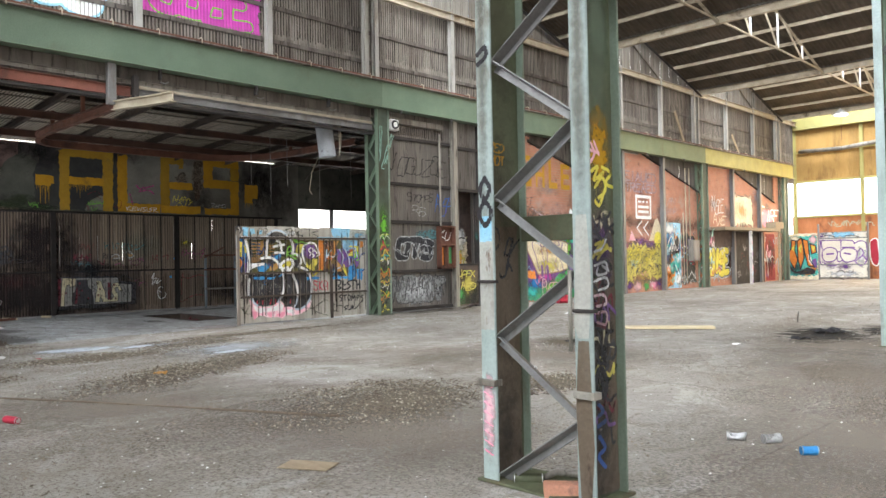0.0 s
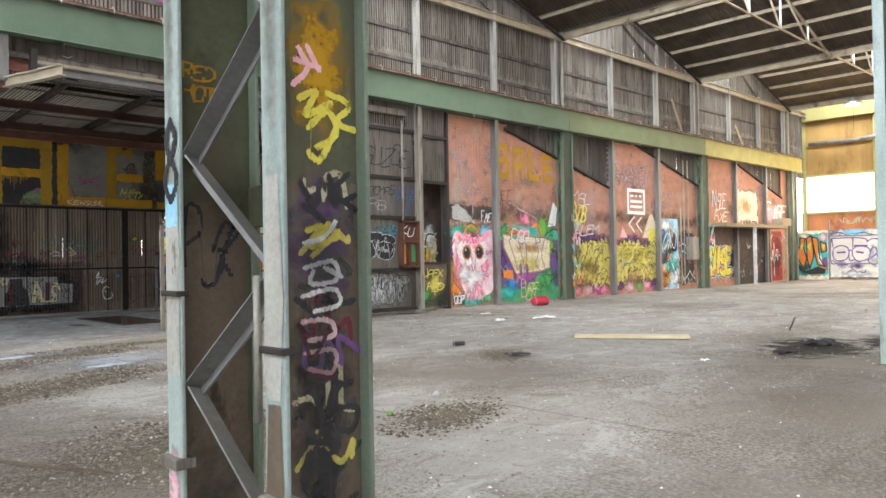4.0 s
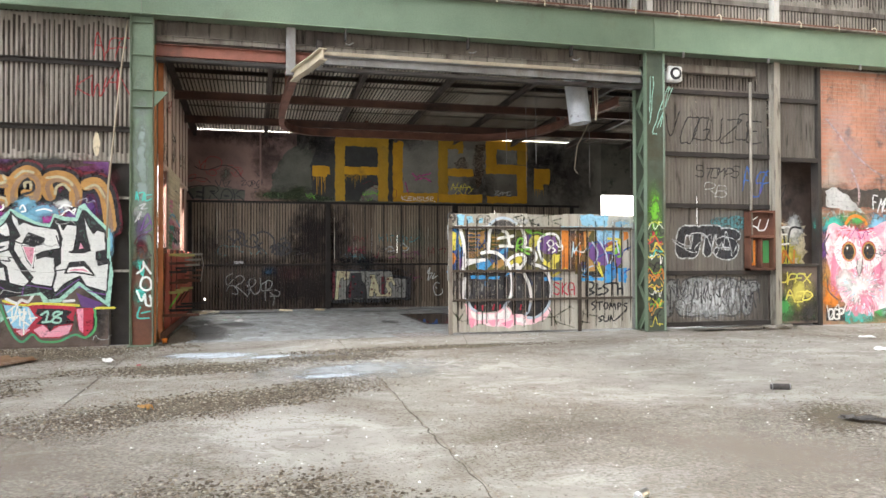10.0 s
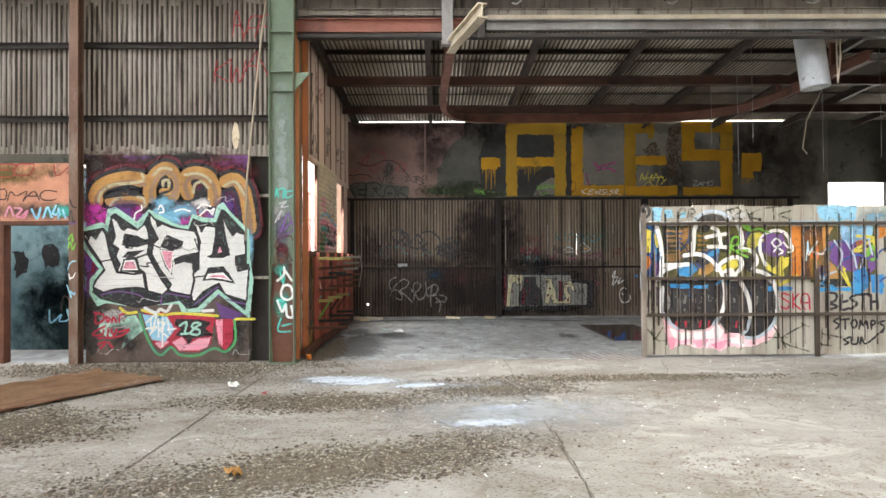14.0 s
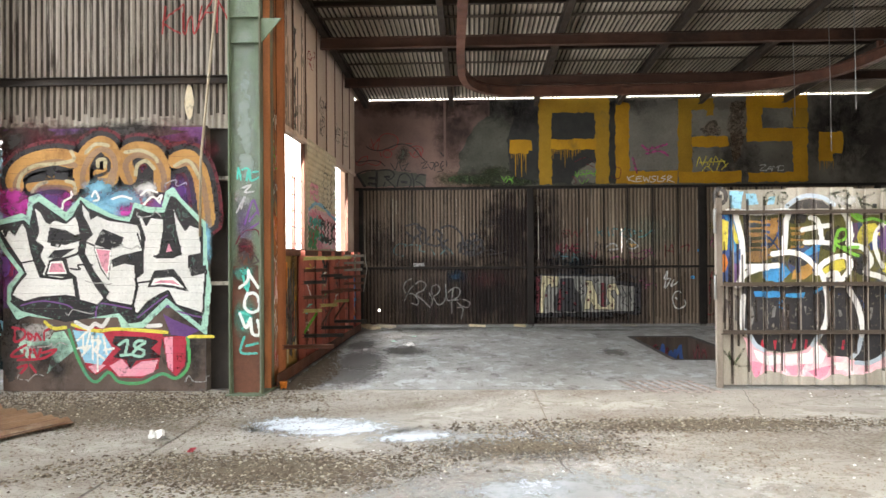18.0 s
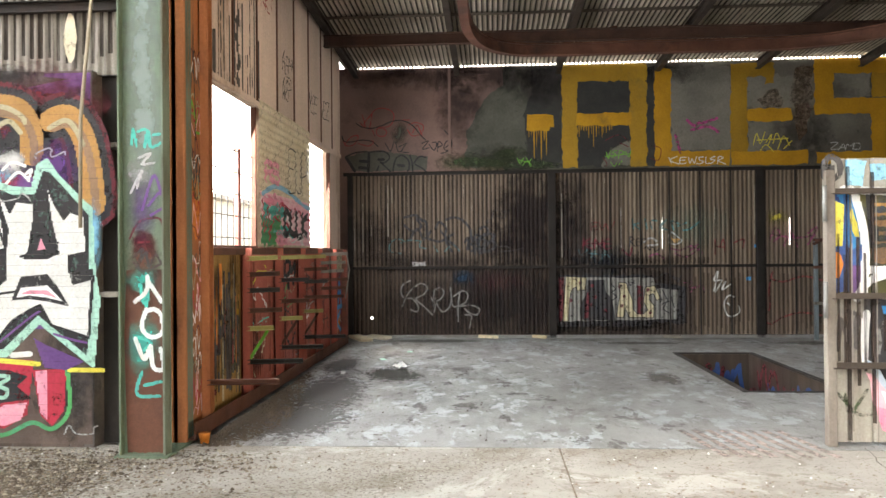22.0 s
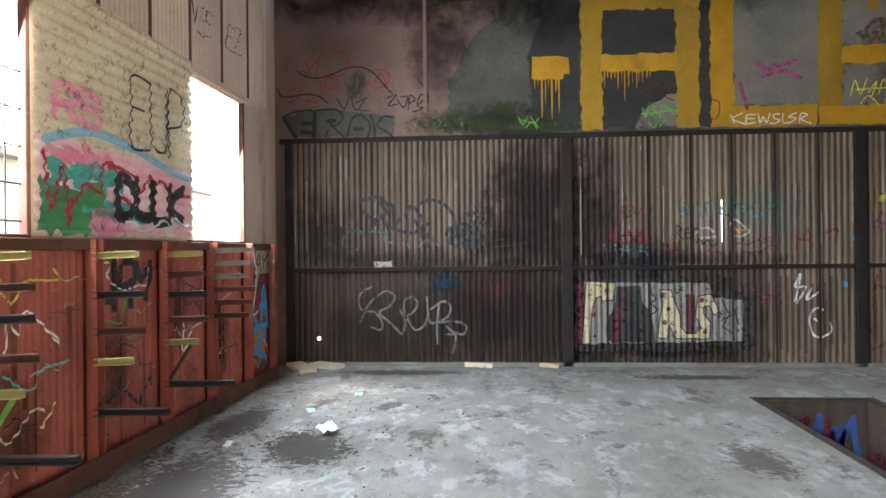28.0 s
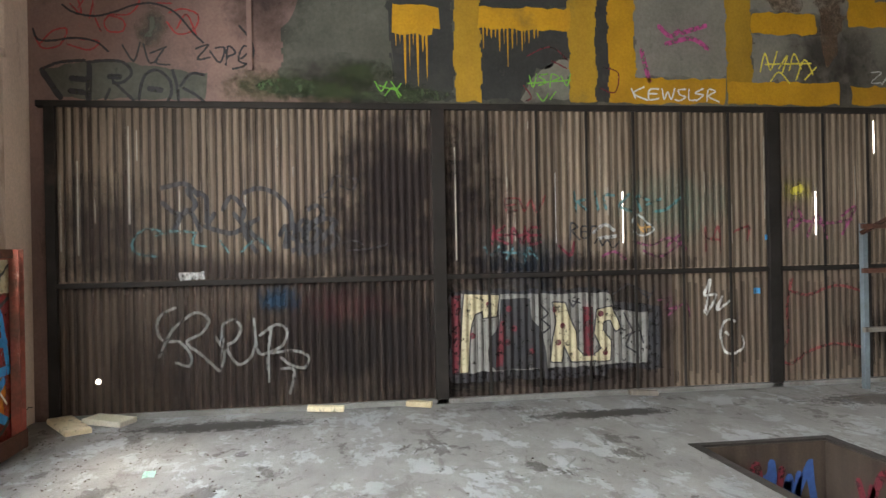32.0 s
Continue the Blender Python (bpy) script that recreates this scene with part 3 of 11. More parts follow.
class Geo:
    """Collects boxes, bars, tubes and sheets into one mesh."""

    def __init__(self):
        self.v, self.f = [], []

    def add(self, verts, faces):
        n = len(self.v)
        self.v.extend(tuple(p) for p in verts)
        self.f.extend(tuple(i + n for i in q) for q in faces)
        return self

    def obox(self, m, sx, sy, sz, c=0.0):
        """Box centred on the pose m, with chamfered edges when c is given."""
        hx, hy, hz = sx / 2, sy / 2, sz / 2
        c = min(c, hx * 0.6, hy * 0.6, hz * 0.6)
        if c <= 0:
            vs = [m @ Vector((x, y, z)) for z in (-hz, hz) for y in (-hy, hy) for x in (-hx, hx)]
            return self.add(vs, [(0, 2, 3, 1), (4, 5, 7, 6), (0, 1, 5, 4), (2, 6, 7, 3), (0, 4, 6, 2), (1, 3, 7, 5)])
        vs, idx = [], {}
        for sz_ in (-1, 1):
            for sy_ in (-1, 1):
                for sx_ in (-1, 1):
                    for ax in range(3):
                        p = [sx_ * (hx - c), sy_ * (hy - c), sz_ * (hz - c)]
                        p[ax] = (sx_ * hx, sy_ * hy, sz_ * hz)[ax]
                        idx[(sx_, sy_, sz_, ax)] = len(vs)
                        vs.append(m @ Vector(p))
        fs = []
        for ax in range(3):
            b, d = (ax + 1) % 3, (ax + 2) % 3
            for s in (-1, 1):
                q = []
                for sb, sd in ((-1, -1), (1, -1), (1, 1), (-1, 1)):
                    k = [0, 0, 0]
                    k[ax], k[b], k[d] = s, sb, sd
                    q.append(idx[(*k, ax)])
                fs.append(tuple(q) if s > 0 else tuple(q[::-1]))
            for sb in (-1, 1):
                for sd in (-1, 1):
                    lo, hi = [0, 0, 0], [0, 0, 0]
                    lo[ax], hi[ax] = -1, 1
                    lo[b] = hi[b] = sb
                    lo[d] = hi[d] = sd
                    q = (idx[(*lo, b)], idx[(*hi, b)], idx[(*hi, d)], idx[(*lo, d)])
                    fs.append(q if sb * sd < 0 else q[::-1])
        for sx_ in (-1, 1):
            for sy_ in (-1, 1):
                for sz_ in (-1, 1):
                    q = tuple(idx[(sx_, sy_, sz_, a)] for a in range(3))
                    fs.append(q if sx_ * sy_ * sz_ > 0 else q[::-1])
        return self.add(vs, fs)

    def box(self, x0, x1, y0, y1, z0, z1, c=0.0):
        return self.obox(Matrix.Translation(((x0 + x1) / 2, (y0 + y1) / 2, (z0 + z1) / 2)), abs(x1 - x0), abs(y1 - y0), abs(z1 - z0), c)

    def bar(self, p, q, w, h, side=(0, 0, 1), c=0.0, off=(0, 0)):
        """Straight bar from p to q; h is measured along side, w across it."""
        p, q, up = Vector(p), Vector(q), Vector(side)
        d = (q - p).normalized()
        x = d.cross(up)
        x = x.normalized() if x.length > 1e-6 else d.orthogonal().normalized()
        u = x.cross(d).normalized()
        mid = (p + q) / 2 + x * off[0] + u * off[1]
        m = Matrix((( x.x, d.x, u.x, mid.x), (x.y, d.y, u.y, mid.y), (x.z, d.z, u.z, mid.z), (0, 0, 0, 1)))
        return self.obox(m, w, (q - p).length, h, c)

    def ibar(self, p, q, w, h, tf=0.015, tw=0.01, side=(0, 0, 1)):
        self.bar(p, q, w, tf, side, 0.002, (0, h / 2 - tf / 2))
        self.bar(p, q, w, tf, side, 0.002, (0, -h / 2 + tf / 2))
        return self.bar(p, q, tw, h - 2 * tf, side)

    def lbar(self, p, q, w, h, t=0.008, side=(0, 0, 1)):
        self.bar(p, q, w, t, side, 0, (0, -h / 2 + t / 2))
        return self.bar(p, q, t, h - t, side, 0, (-w / 2 + t / 2, t / 2))

    def cbar(self, p, q, w, h, t=0.006, side=(0, 0, 1)):
        """Channel: web along side, two flanges."""
        self.bar(p, q, t, h, side)
        self.bar(p, q, w, t, side, 0, (w / 2, h / 2 - t / 2))
        return self.bar(p, q, w, t, side, 0, (w / 2, -h / 2 + t / 2))

    def tube(self, pts, r, n=8, caps=True):
        pts = [Vector(p) for p in pts]
        rings, prev = [], None
        base = len(self.v)
        for i, p in enumerate(pts):
            d = (pts[min(i + 1, len(pts) - 1)] - pts[max(i - 1, 0)]).normalized()
            a = d.orthogonal().normalized() if prev is None else (prev - d * prev.dot(d)).normalized()
            prev = a
            b = d.cross(a)
            rr = r[i] if isinstance(r, (list, tuple)) else r
            self.v.extend(tuple(p + (a * math.cos(2 * math.pi * k / n) + b * math.sin(2 * math.pi * k / n)) * rr) for k in range(n))
        for i in range(len(pts) - 1):
            for k in range(n):
                k2 = (k + 1) % n
                self.f.append((base + i * n + k, base + i * n + k2, base + (i + 1) * n + k2, base + (i + 1) * n + k))
        if caps:
            self.f.append(tuple(base + k for k in range(n))[::-1])
            self.f.append(tuple(base + (len(pts) - 1) * n + k for k in range(n)))
        return self

    def mesh(self, name, material, smooth=False):
        me = bpy.data.meshes.new(name)
        me.from_pydata(self.v, [], self.f)
        me.materials.append(material)
        if smooth:
            me.polygons.foreach_set("use_smooth", [True] * len(me.polygons))
        me.update()
        return me


def thing(name, label, category, at=(0, 0, 0), kind="", group=""):
    e = new(name)
    e.location = at
    e.empty_display_size = 0.1
    return tagged(e, label, category, group, kind)


def part(name, geo, material, parent=None, label="", smooth=False):
    """Links geo as one mesh object under a thing or a part; world coordinates are kept."""
    ob = new(name, geo if isinstance(geo, bpy.types.Mesh) else geo.mesh(name, material, smooth))
    if parent is not None:
        ob.parent = parent
        top = parent
        shift = Vector((0, 0, 0))
        while top is not None:
            shift = shift + Vector(top.location)
            top = top.parent
        ob.location = -shift
    return tagged(ob, label)


def piece(name, me, m, parent):
    """One of many alike pieces on shared mesh data, at the pose m in the parent's space."""
    ob = new(name, me)
    ob.parent = parent
    ob.matrix_basis = m
    return ob


def solo(name, geo, material, label, category, kind="", group="", smooth=False):
    ob = new(name, geo.mesh(name, material, smooth))
    return tagged(ob, label, category, group, kind)


PITCH, DEPTH = 0.0762, 0.0085


def wave(u):
    return DEPTH * math.cos(2 * math.pi * u / PITCH)


def sheet_mesh(name, width, height, material, seg=6, rows=1, thick=0.0):
    """Corrugated sheet, width along x, height along z, waves towards -y."""
    g = Geo()
    n = max(2, round(width / PITCH * seg))
    us = [width * i / n for i in range(n + 1)]
    p = (width + 0.002) / max(1, round(width / PITCH))
    for j in range(rows + 1):
        g.v.extend((u, -wave(u * PITCH / p), height * j / rows) for u in us)
    for j in range(rows):
        g.f.extend((j * (n + 1) + i, j * (n + 1) + i + 1, (j + 1) * (n + 1) + i + 1, (j + 1) * (n + 1) + i) for i in range(n))
    return g.mesh(name, material, True)


def run_wave(ya, yb):
    """The wave of a run of sheets from ya to yb, for paint that lies on it."""
    w = (yb - ya) / max(1, round((yb - ya) / 0.762))
    p = w / max(1, round((w - 0.002) / PITCH))
    return lambda u: wave((u - ya) * PITCH / p)


def clad(parent, m, width, heights, material, name="sheet", across=0.762, jitter=0.003):
    """A run of corrugated sheets on the plane m (x along the wall, z up, -y outwards), one object a sheet."""
    z, n, k = 0.0, max(1, round(width / across)), 0
    w = width / n
    for h in heights:
        me = sheet_mesh("corrugated_sheet", w - 0.002, h, material)
        for i in range(n):
            k += 1
            j = jitter * (1 if (k * 7) % 3 == 0 else -0.4)
            piece(name, me, m @ Matrix.Translation((i * w, j, z)), parent)
        z += h


FACE_EAST = Matrix.Rotation(radians(90), 4, "Z")    # wall seen from the east: local x runs along +y, outwards is +x
FACE_NORTH = Matrix.Rotation(radians(180), 4, "Z")  # wall seen from the north: local x runs along -x, outwards is +y


def wall_east(x, y, z=0.0):
    return Matrix.Translation((x, y, z)) @ FACE_EAST


def film(name, colour, rough_=0.7, density=0.9, scale=5.0, edge=(0.17, 0.36), rg=0.7):
    m = bpy.data.materials.new(name)
    m.use_nodes = True
    nt = m.node_tree
    bs = nt.nodes["Principled BSDF"]
    bs.inputs["Base Color"].default_value, bs.inputs["Roughness"].default_value = (*colour, 1), rough_
    bs.inputs["Specular IOR Level"].default_value = 0.2
    uv = nt.nodes.new("ShaderNodeUVMap")
    ln = nt.nodes.new("ShaderNodeVectorMath")
    ln.operation = "LENGTH"
    nt.links.new(uv.outputs[0], ln.inputs[0])
    geo = nt.nodes.new("ShaderNodeNewGeometry")
    n = nt.nodes.new("ShaderNodeTexNoise")
    n.inputs["Scale"].default_value, n.inputs["Detail"].default_value, n.inputs["Roughness"].default_value = scale, 10, rg
    nt.links.new(geo.outputs["Position"], n.inputs["Vector"])
    sub = nt.nodes.new("ShaderNodeMath")
    sub.operation = "SUBTRACT"
    nt.links.new(n.outputs["Fac"], sub.inputs[0])
    mul = nt.nodes.new("ShaderNodeMath")
    mul.operation = "MULTIPLY"
    mul.inputs[1].default_value = 0.42
    nt.links.new(ln.outputs["Value"], mul.inputs[0])
    nt.links.new(mul.outputs[0], sub.inputs[1])
    mr = nt.nodes.new("ShaderNodeMapRange")
    for k, v in (("From Min", edge[0]), ("From Max", edge[1]), ("To Min", 0.0), ("To Max", density)):
        mr.inputs[k].default_value = v
    nt.links.new(sub.outputs[0], mr.inputs["Value"])
    nt.links.new(mr.outputs["Result"], bs.inputs["Alpha"])
    return m

# ---- large structure ----
# ground outside, to the horizon
g = Geo()
g.add([(-2500, -2500, -0.14), (2500, -2500, -0.14), (2500, 2500, -0.14), (-2500, 2500, -0.14), (-20.5, 8.8, -0.14), (-17.25, 8.8, -0.14), (-17.25, 10.1, -0.14), (-20.5, 10.1, -0.14)],
      [(0, 1, 5, 4), (1, 2, 6, 5), (2, 3, 7, 6), (3, 0, 4, 7)])
solo("ground", g, M["ground"], "bare earth ground round the shed", "ground", "structure")

# bright overcast distance outside the windows
haze = bpy.data.materials.new("bright_sky_backdrop")
haze.use_nodes = True
hb = haze.node_tree.nodes["Principled BSDF"]
hb.inputs["Base Color"].default_value = (0, 0, 0, 1)
hb.inputs["Emission Color"].default_value = (1.0, 0.98, 0.95, 1)
hb.inputs["Emission Strength"].default_value = 3.2
for nm, q in (("backdrop_south", [(-40, -9, -0.1), (-15.4, -9, -0.1), (-15.4, -9, 16), (-40, -9, 16)]),
              ("backdrop_west", [(-38, -9, -0.1), (-38, 40, -0.1), (-38, 40, 16), (-38, -9, 16)]),
              ("backdrop_north", [(-40, 60, -0.1), (30, 60, -0.1), (30, 60, 20), (-40, 60, 20)])):
    solo(nm, Geo().add(q, [(0, 1, 2, 3)]), haze, "hazy bright sky in the distance", "backdrop", "structure")

PIT = (-20.4, -17.35, 8.92, 9.98)
# hall floor: cast slabs with narrow joints
floor = thing("floor", "dusty grey concrete slab floor with gritty patches", "floor", kind="structure")
XS = [-14.95, -12.0, -8.4, -4.9, -2.0, 0.2, 4.1, 8.0, 12.0]
YS = [-15.0, -10.4, -5.75, -1.1, 3.5, 8.15, 12.75, 17.4, 22.0, 26.6, 31.25, 35.9, 43.0]
for i in range(len(XS) - 1):
    ys = [7.62 if y == 8.15 else y for y in YS] if XS[i] > -5 else [6.68 if y == 8.15 else y for y in YS]
    for j in range(len(ys) - 1):
        g = Geo().box(XS[i] + 0.006, XS[i + 1] - 0.006, ys[j] + 0.006, ys[j + 1] - 0.006, -0.12, 0.0, 0.006)
        part("slab", g, M["concrete"], floor)
part("joint_bed", Geo().box(-14.95, 12, -15, 43, -0.13, -0.012), M["grit"], floor)
# side room floor round the inspection pit
room_floor = thing("floor_side_room", "smooth grey concrete floor with worn dark stains", "floor", kind="structure")
for x0, x1, y0, y1 in ((-22.6, -14.955, 3.3, PIT[2]), (-22.6, PIT[0], PIT[2], PIT[3]), (PIT[1], -14.955, PIT[2], PIT[3]), (-22.6, -14.955, PIT[3], 19.2)):
    part("slab", Geo().box(x0, x1, y0, y1, -0.12, 0.0), M["room_floor"], room_floor)
pit = thing("inspection_pit", "sunken rectangular pit with steel edging and graffiti on its walls", "pit", (-18.9, 9.4, -1.6), "structure")
part("pit_floor", Geo().box(PIT[0], PIT[1], PIT[2], PIT[3], -1.7, -1.6), M["dark_steel"], pit)
for nm, b in (("pit_wall", (PIT[0] - 0.1, PIT[0], PIT[2] - 0.1, PIT[3] + 0.1)), ("pit_wall", (PIT[1], PIT[1] + 0.1, PIT[2] - 0.1, PIT[3] + 0.1)),
              ("pit_wall", (PIT[0], PIT[1], PIT[2] - 0.1, PIT[2])), ("pit_wall", (PIT[0], PIT[1], PIT[3], PIT[3] + 0.1))):
    part(nm, Geo().box(*b, -1.7, -0.12), M["brick_dark"], pit)
for b in ((PIT[0], PIT[1], PIT[3] - 0.03, PIT[3]), (PIT[0], PIT[0] + 0.03, PIT[2] + 0.03, PIT[3] - 0.03), (PIT[1] - 0.03, PIT[1], PIT[2] + 0.03, PIT[3] - 0.03), (PIT[0], PIT[1], PIT[2], PIT[2] + 0.03)):
    part("pit_lining", Geo().box(*b, -1.6, -0.012), M["rear_sheet_low"], pit)
for b in ((PIT[0] - 0.06, PIT[0] + 0.012, PIT[2] - 0.06, PIT[3] + 0.06), (PIT[1] - 0.012, PIT[1] + 0.06, PIT[2] - 0.06, PIT[3] + 0.06),
          (PIT[0], PIT[1], PIT[2] - 0.06, PIT[2] + 0.012), (PIT[0], PIT[1], PIT[3] - 0.012, PIT[3] + 0.06)):
    part("edging", Geo().box(*b, -0.01, 0.006), M["dark_steel"], pit)

# ---- columns ----


def laced_column(name, x0, x1, y0, y1, h, m_flange, m_web, m_lace, label, step=0.43, fw=0.12, rear=0.12):
    """Two H-section legs side by side, laced with flat angles on the south side."""
    cy, tf = (y0 + y1) / 2, 0.018
    e = thing(name, label, "column", ((x0 + x1) / 2, cy, 0), group="green laced steel columns")
    for xa in (x0, x1 - fw):
        leg = part("leg", Geo().box(xa + fw / 2 - 0.007, xa + fw / 2 + 0.007, y0 + tf, y1 - tf, 0, h), m_web, e)
        part("flange", Geo().box(xa, xa + fw, y0, y0 + tf, 0, h, 0.004), m_flange, leg)
        # rear flange in a lighter green, its lit look put into the colour
        part("flange", Geo().box(xa, xa + rear, y1 - tf, y1, 0, h, 0.004), M["green_mid"], leg)
    n = int((h - 0.2) / step)
    for i in range(n):
        za, zb = 0.02 + i * step, 0.02 + (i + 1) * step
        if i % 2:
            za, zb = zb, za
        part("lacing_bar", Geo().lbar((x0 + fw * 0.95, y0 + 0.045, za), (x1 - fw * 0.7, y0 + 0.035, zb), 0.05, 0.07, 0.008, (0, -1, 0.4)), m_lace, e)
    for z in (0.012,):
        part("base_plate", Geo().box(x0 - 0.03, x1 + 0.03, y0 - 0.03, y1 + 0.03, 0, 0.018, 0.004), m_web, e)
    return e


for k, yc in enumerate(BAYS):
    if yc < 0:
        laced_column("laced_column", -15.1, -14.56, yc - 0.2, yc + 0.2, 5.36, M["green"], M["green"], M["green"], "green laced steel column against the wall")
        laced_column("laced_column", -3.08, -2.25, yc + 0.13, yc + 0.45, VALLEY, M["green_pale"], M["green_grey"], M["grey_steel"], "free-standing green laced steel column")
        continue
    y0, y1 = (yc - 0.17, yc + 0.19) if k == 2 else (yc - 0.2, yc + 0.2) if k == 3 else (yc - 0.4, yc + 0.12)
    # webs from the fourth column on have the shade behind the lacing painted in
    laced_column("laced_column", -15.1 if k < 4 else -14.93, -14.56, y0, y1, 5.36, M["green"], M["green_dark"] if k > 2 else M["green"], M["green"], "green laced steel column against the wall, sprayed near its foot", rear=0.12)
    dy = 0 if k == 2 else -0.55
    laced_column("laced_column", -3.08, -2.25, yc + 0.13 + dy, yc + (0.47 if k == 2 else 0.45) + dy, VALLEY, M["green_pale"], M["green_grey"], M["grey_steel"], "free-standing green laced steel column with scrawled paint")

stiff = thing("column_stiffeners", "green stiffener plates and gusset on the wall column", "plate", (-14.58, 3.5, 3.85))
for z in (3.87, 4.15, 4.72, 5.25):
    part("stiffener", Geo().box(-14.612, -14.555, 3.35, 3.67, z, z + 0.014, 0.002), M["green"], stiff)
part("gusset", Geo().add([(-14.62, 3.69, 4.15), (-14.62, 3.92, 4.15), (-14.62, 3.69, 3.88), (-14.605, 3.69, 4.15), (-14.605, 3.92, 4.15), (-14.605, 3.69, 3.88)], [(0, 1, 2), (5, 4, 3), (0, 3, 4, 1), (1, 4, 5, 2), (2, 5, 3, 0)]), M["green"], stiff)

# crane girder on the wall columns, with its rail and hook bolts
girder = thing("crane_girder", "long green riveted crane girder, yellower towards its far end", "girder", (-14.6, 14, 5.36))
for a, b in ((SOUTH, -5.75), (-5.75, 3.5), (3.5, 12.75), (12.75, 22.0), (22.0, 31.25), (31.25, 41.5)):
    # colour steps from green through olive to yellow northwards
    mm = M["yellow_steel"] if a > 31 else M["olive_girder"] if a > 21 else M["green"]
    part("girder_web", Geo().box(-14.61, -14.595, a + 0.003, b - 0.003, 5.38, 6.06), mm, girder)
    part("top_flange", Geo().box(-14.74, -14.46, a + 0.003, b - 0.003, 6.06, 6.085, 0.004), M["galv"], girder)
    part("bottom_flange", Geo().box(-14.74, -14.46, a + 0.003, b - 0.003, 5.36, 5.38, 0.004), mm, girder)
part("crane_rail", Geo().box(-14.63, -14.57, SOUTH, 41.3, 6.085, 6.16, 0.006), M["rust"], girder)
y = -0.6
while y < 41:
    part("hook_bolt", Geo().tube([(-14.58, y, 6.17), (-14.50, y, 6.18), (-14.45, y, 6.13), (-14.45, y, 6.03)], 0.012, 5), M["cream_steel"], girder)
    y += 0.92

# west wall above the girder: posts, girts and corrugated sheets
upper = thing("wall_west_upper", "weathered corrugated iron wall above the crane girder", "wall", (WEST, 14, 6), "structure")


def clad_row(parent, x, ya, yb, z, h, material):
    n = max(1, round((yb - ya) / 0.762))
    w = (yb - ya) / n
    me = sheet_mesh("corrugated_sheet", w - 0.002, h, material)
    base = Matrix.Translation(-Vector(parent.location))
    for i in range(n):
        piece("sheet", me, base @ wall_east(x + (0.004 if i % 2 else 0), ya + i * w, z), parent)


clad_row(upper, -15.02, -3.0, 43, 5.2, 1.55, M["galv"])
clad_row(upper, -15.03, -3.0, 43, 6.7, 1.95, M["galv"])
part("sheet_south", sheet_mesh("corrugated_sheet", 12.0, 6.2, M["galv"], 4), None, upper)
bpy.data.objects["sheet_south"].matrix_basis = Matrix.Translation(-Vector(upper.location)) @ wall_east(-15.02, -15.0, 5.2)
k = 0
y = -2.65
while y < 41:
    big = min(abs(y - b) for b in BAYS) < 0.6
    if big:
        for dy in (-0.17, 0.17):
            part("wall_post", Geo().ibar((-14.86, y + dy, 6.1), (-14.86, y + dy, 8.62), 0.12, 0.16, 0.012, 0.009, (1, 0, 0)), M["post_pale"], upper)
    else:
        part("wall_post", Geo().ibar((-14.86, y, 6.1), (-14.86, y, 8.62), 0.13, 0.16, 0.012, 0.009, (1, 0, 0)), M["post_pale"], upper)
    y += 3.05
for z in (6.62, 7.42):
    part("girt", Geo().cbar((-14.985, -12, z), (-14.985, 41.4, z), -0.05, 0.10, 0.006, (0, 0, 1)), M["galv_dark"], upper)
part("eave_beam", Geo().cbar((-14.84, SOUTH, 8.42), (-14.84, 42.9, 8.42), 0.1, 0.22, 0.012), M["cream_steel"], upper)
# added board behind the sheets, stops light leaking through their gaps
part("backing", Geo().box(-15.09, -15.065, -12, 43, 5.2, 8.6), M["galv_dark"], upper)
# raking gables of the saw-tooth over the eave
for yb in BAYS:
    n = 12
    w = 9.25 / n
    for i in range(n):
        ha = RIDGE - (RIDGE - VALLEY) * (i / n)
        hb = RIDGE - (RIDGE - VALLEY) * ((i + 1) / n)
        if yb + (i + 1) * w > NORTH:
            break
        gg = Geo()
        m6 = int(w / PITCH * 5)
        for q in range(m6 + 1):
            u = w * q / m6
            top = ha + (hb - ha) * q / m6
            xx = -15.03 + wave(u)
            gg.v += [(xx, yb + i * w + u, 8.55), (xx, yb + i * w + u, top + 0.07)]
        gg.f = [(2 * q, 2 * q + 2, 2 * q + 3, 2 * q + 1) for q in range(m6)]
        # first five sheets are paler: light from the glazing put into their colour
        part("gable_sheet", gg, M["galv_light"] if i < 5 else M["galv"], upper, smooth=True)
    for yy in (yb + 3.05, yb + 6.1):
        if yy < 42:
            zt = RIDGE - (RIDGE - VALLEY) * (yy - yb) / 9.25
            part("gable_post", Geo().ibar((-14.9, yy, 8.5), (-14.9, yy, zt - 0.1), 0.1, 0.1, 0.01, 0.008, (1, 0, 0)), M["galv_light"], upper)
    if yb + 9.2 < 45:
        part("gable_brace", Geo().lbar((-14.92, yb + 2.0, 10.6), (-14.92, yb + 6.0, 8.6), 0.06, 0.06), M["galv"], upper)

# roof of the saw-tooth hall
roof = Geo()
trusses = []
for yb in BAYS:
    ye = min(yb + 9.25, NORTH + 0.2)
    ze = RIDGE - (RIDGE - VALLEY) * (ye - yb) / 9.25
    n = int(27 / 0.15)
    for i in range(n):
        xa, xb = -15.0 + i * 0.15, -15.0 + (i + 1) * 0.15
        xm = (xa + xb) / 2
        roof.add([(xa, yb, RIDGE), (xm, yb, RIDGE + 0.03), (xm, ye, ze + 0.03), (xa, ye, ze)], [(0, 1, 2, 3)])
        roof.add([(xm, yb, RIDGE + 0.03), (xb, yb, RIDGE), (xb, ye, ze), (xm, ye, ze + 0.03)], [(0, 1, 2, 3)])
solo("ceiling", roof, M["roof_warm"], "brown underside of corrugated saw-tooth roof", "ceiling", "structure")
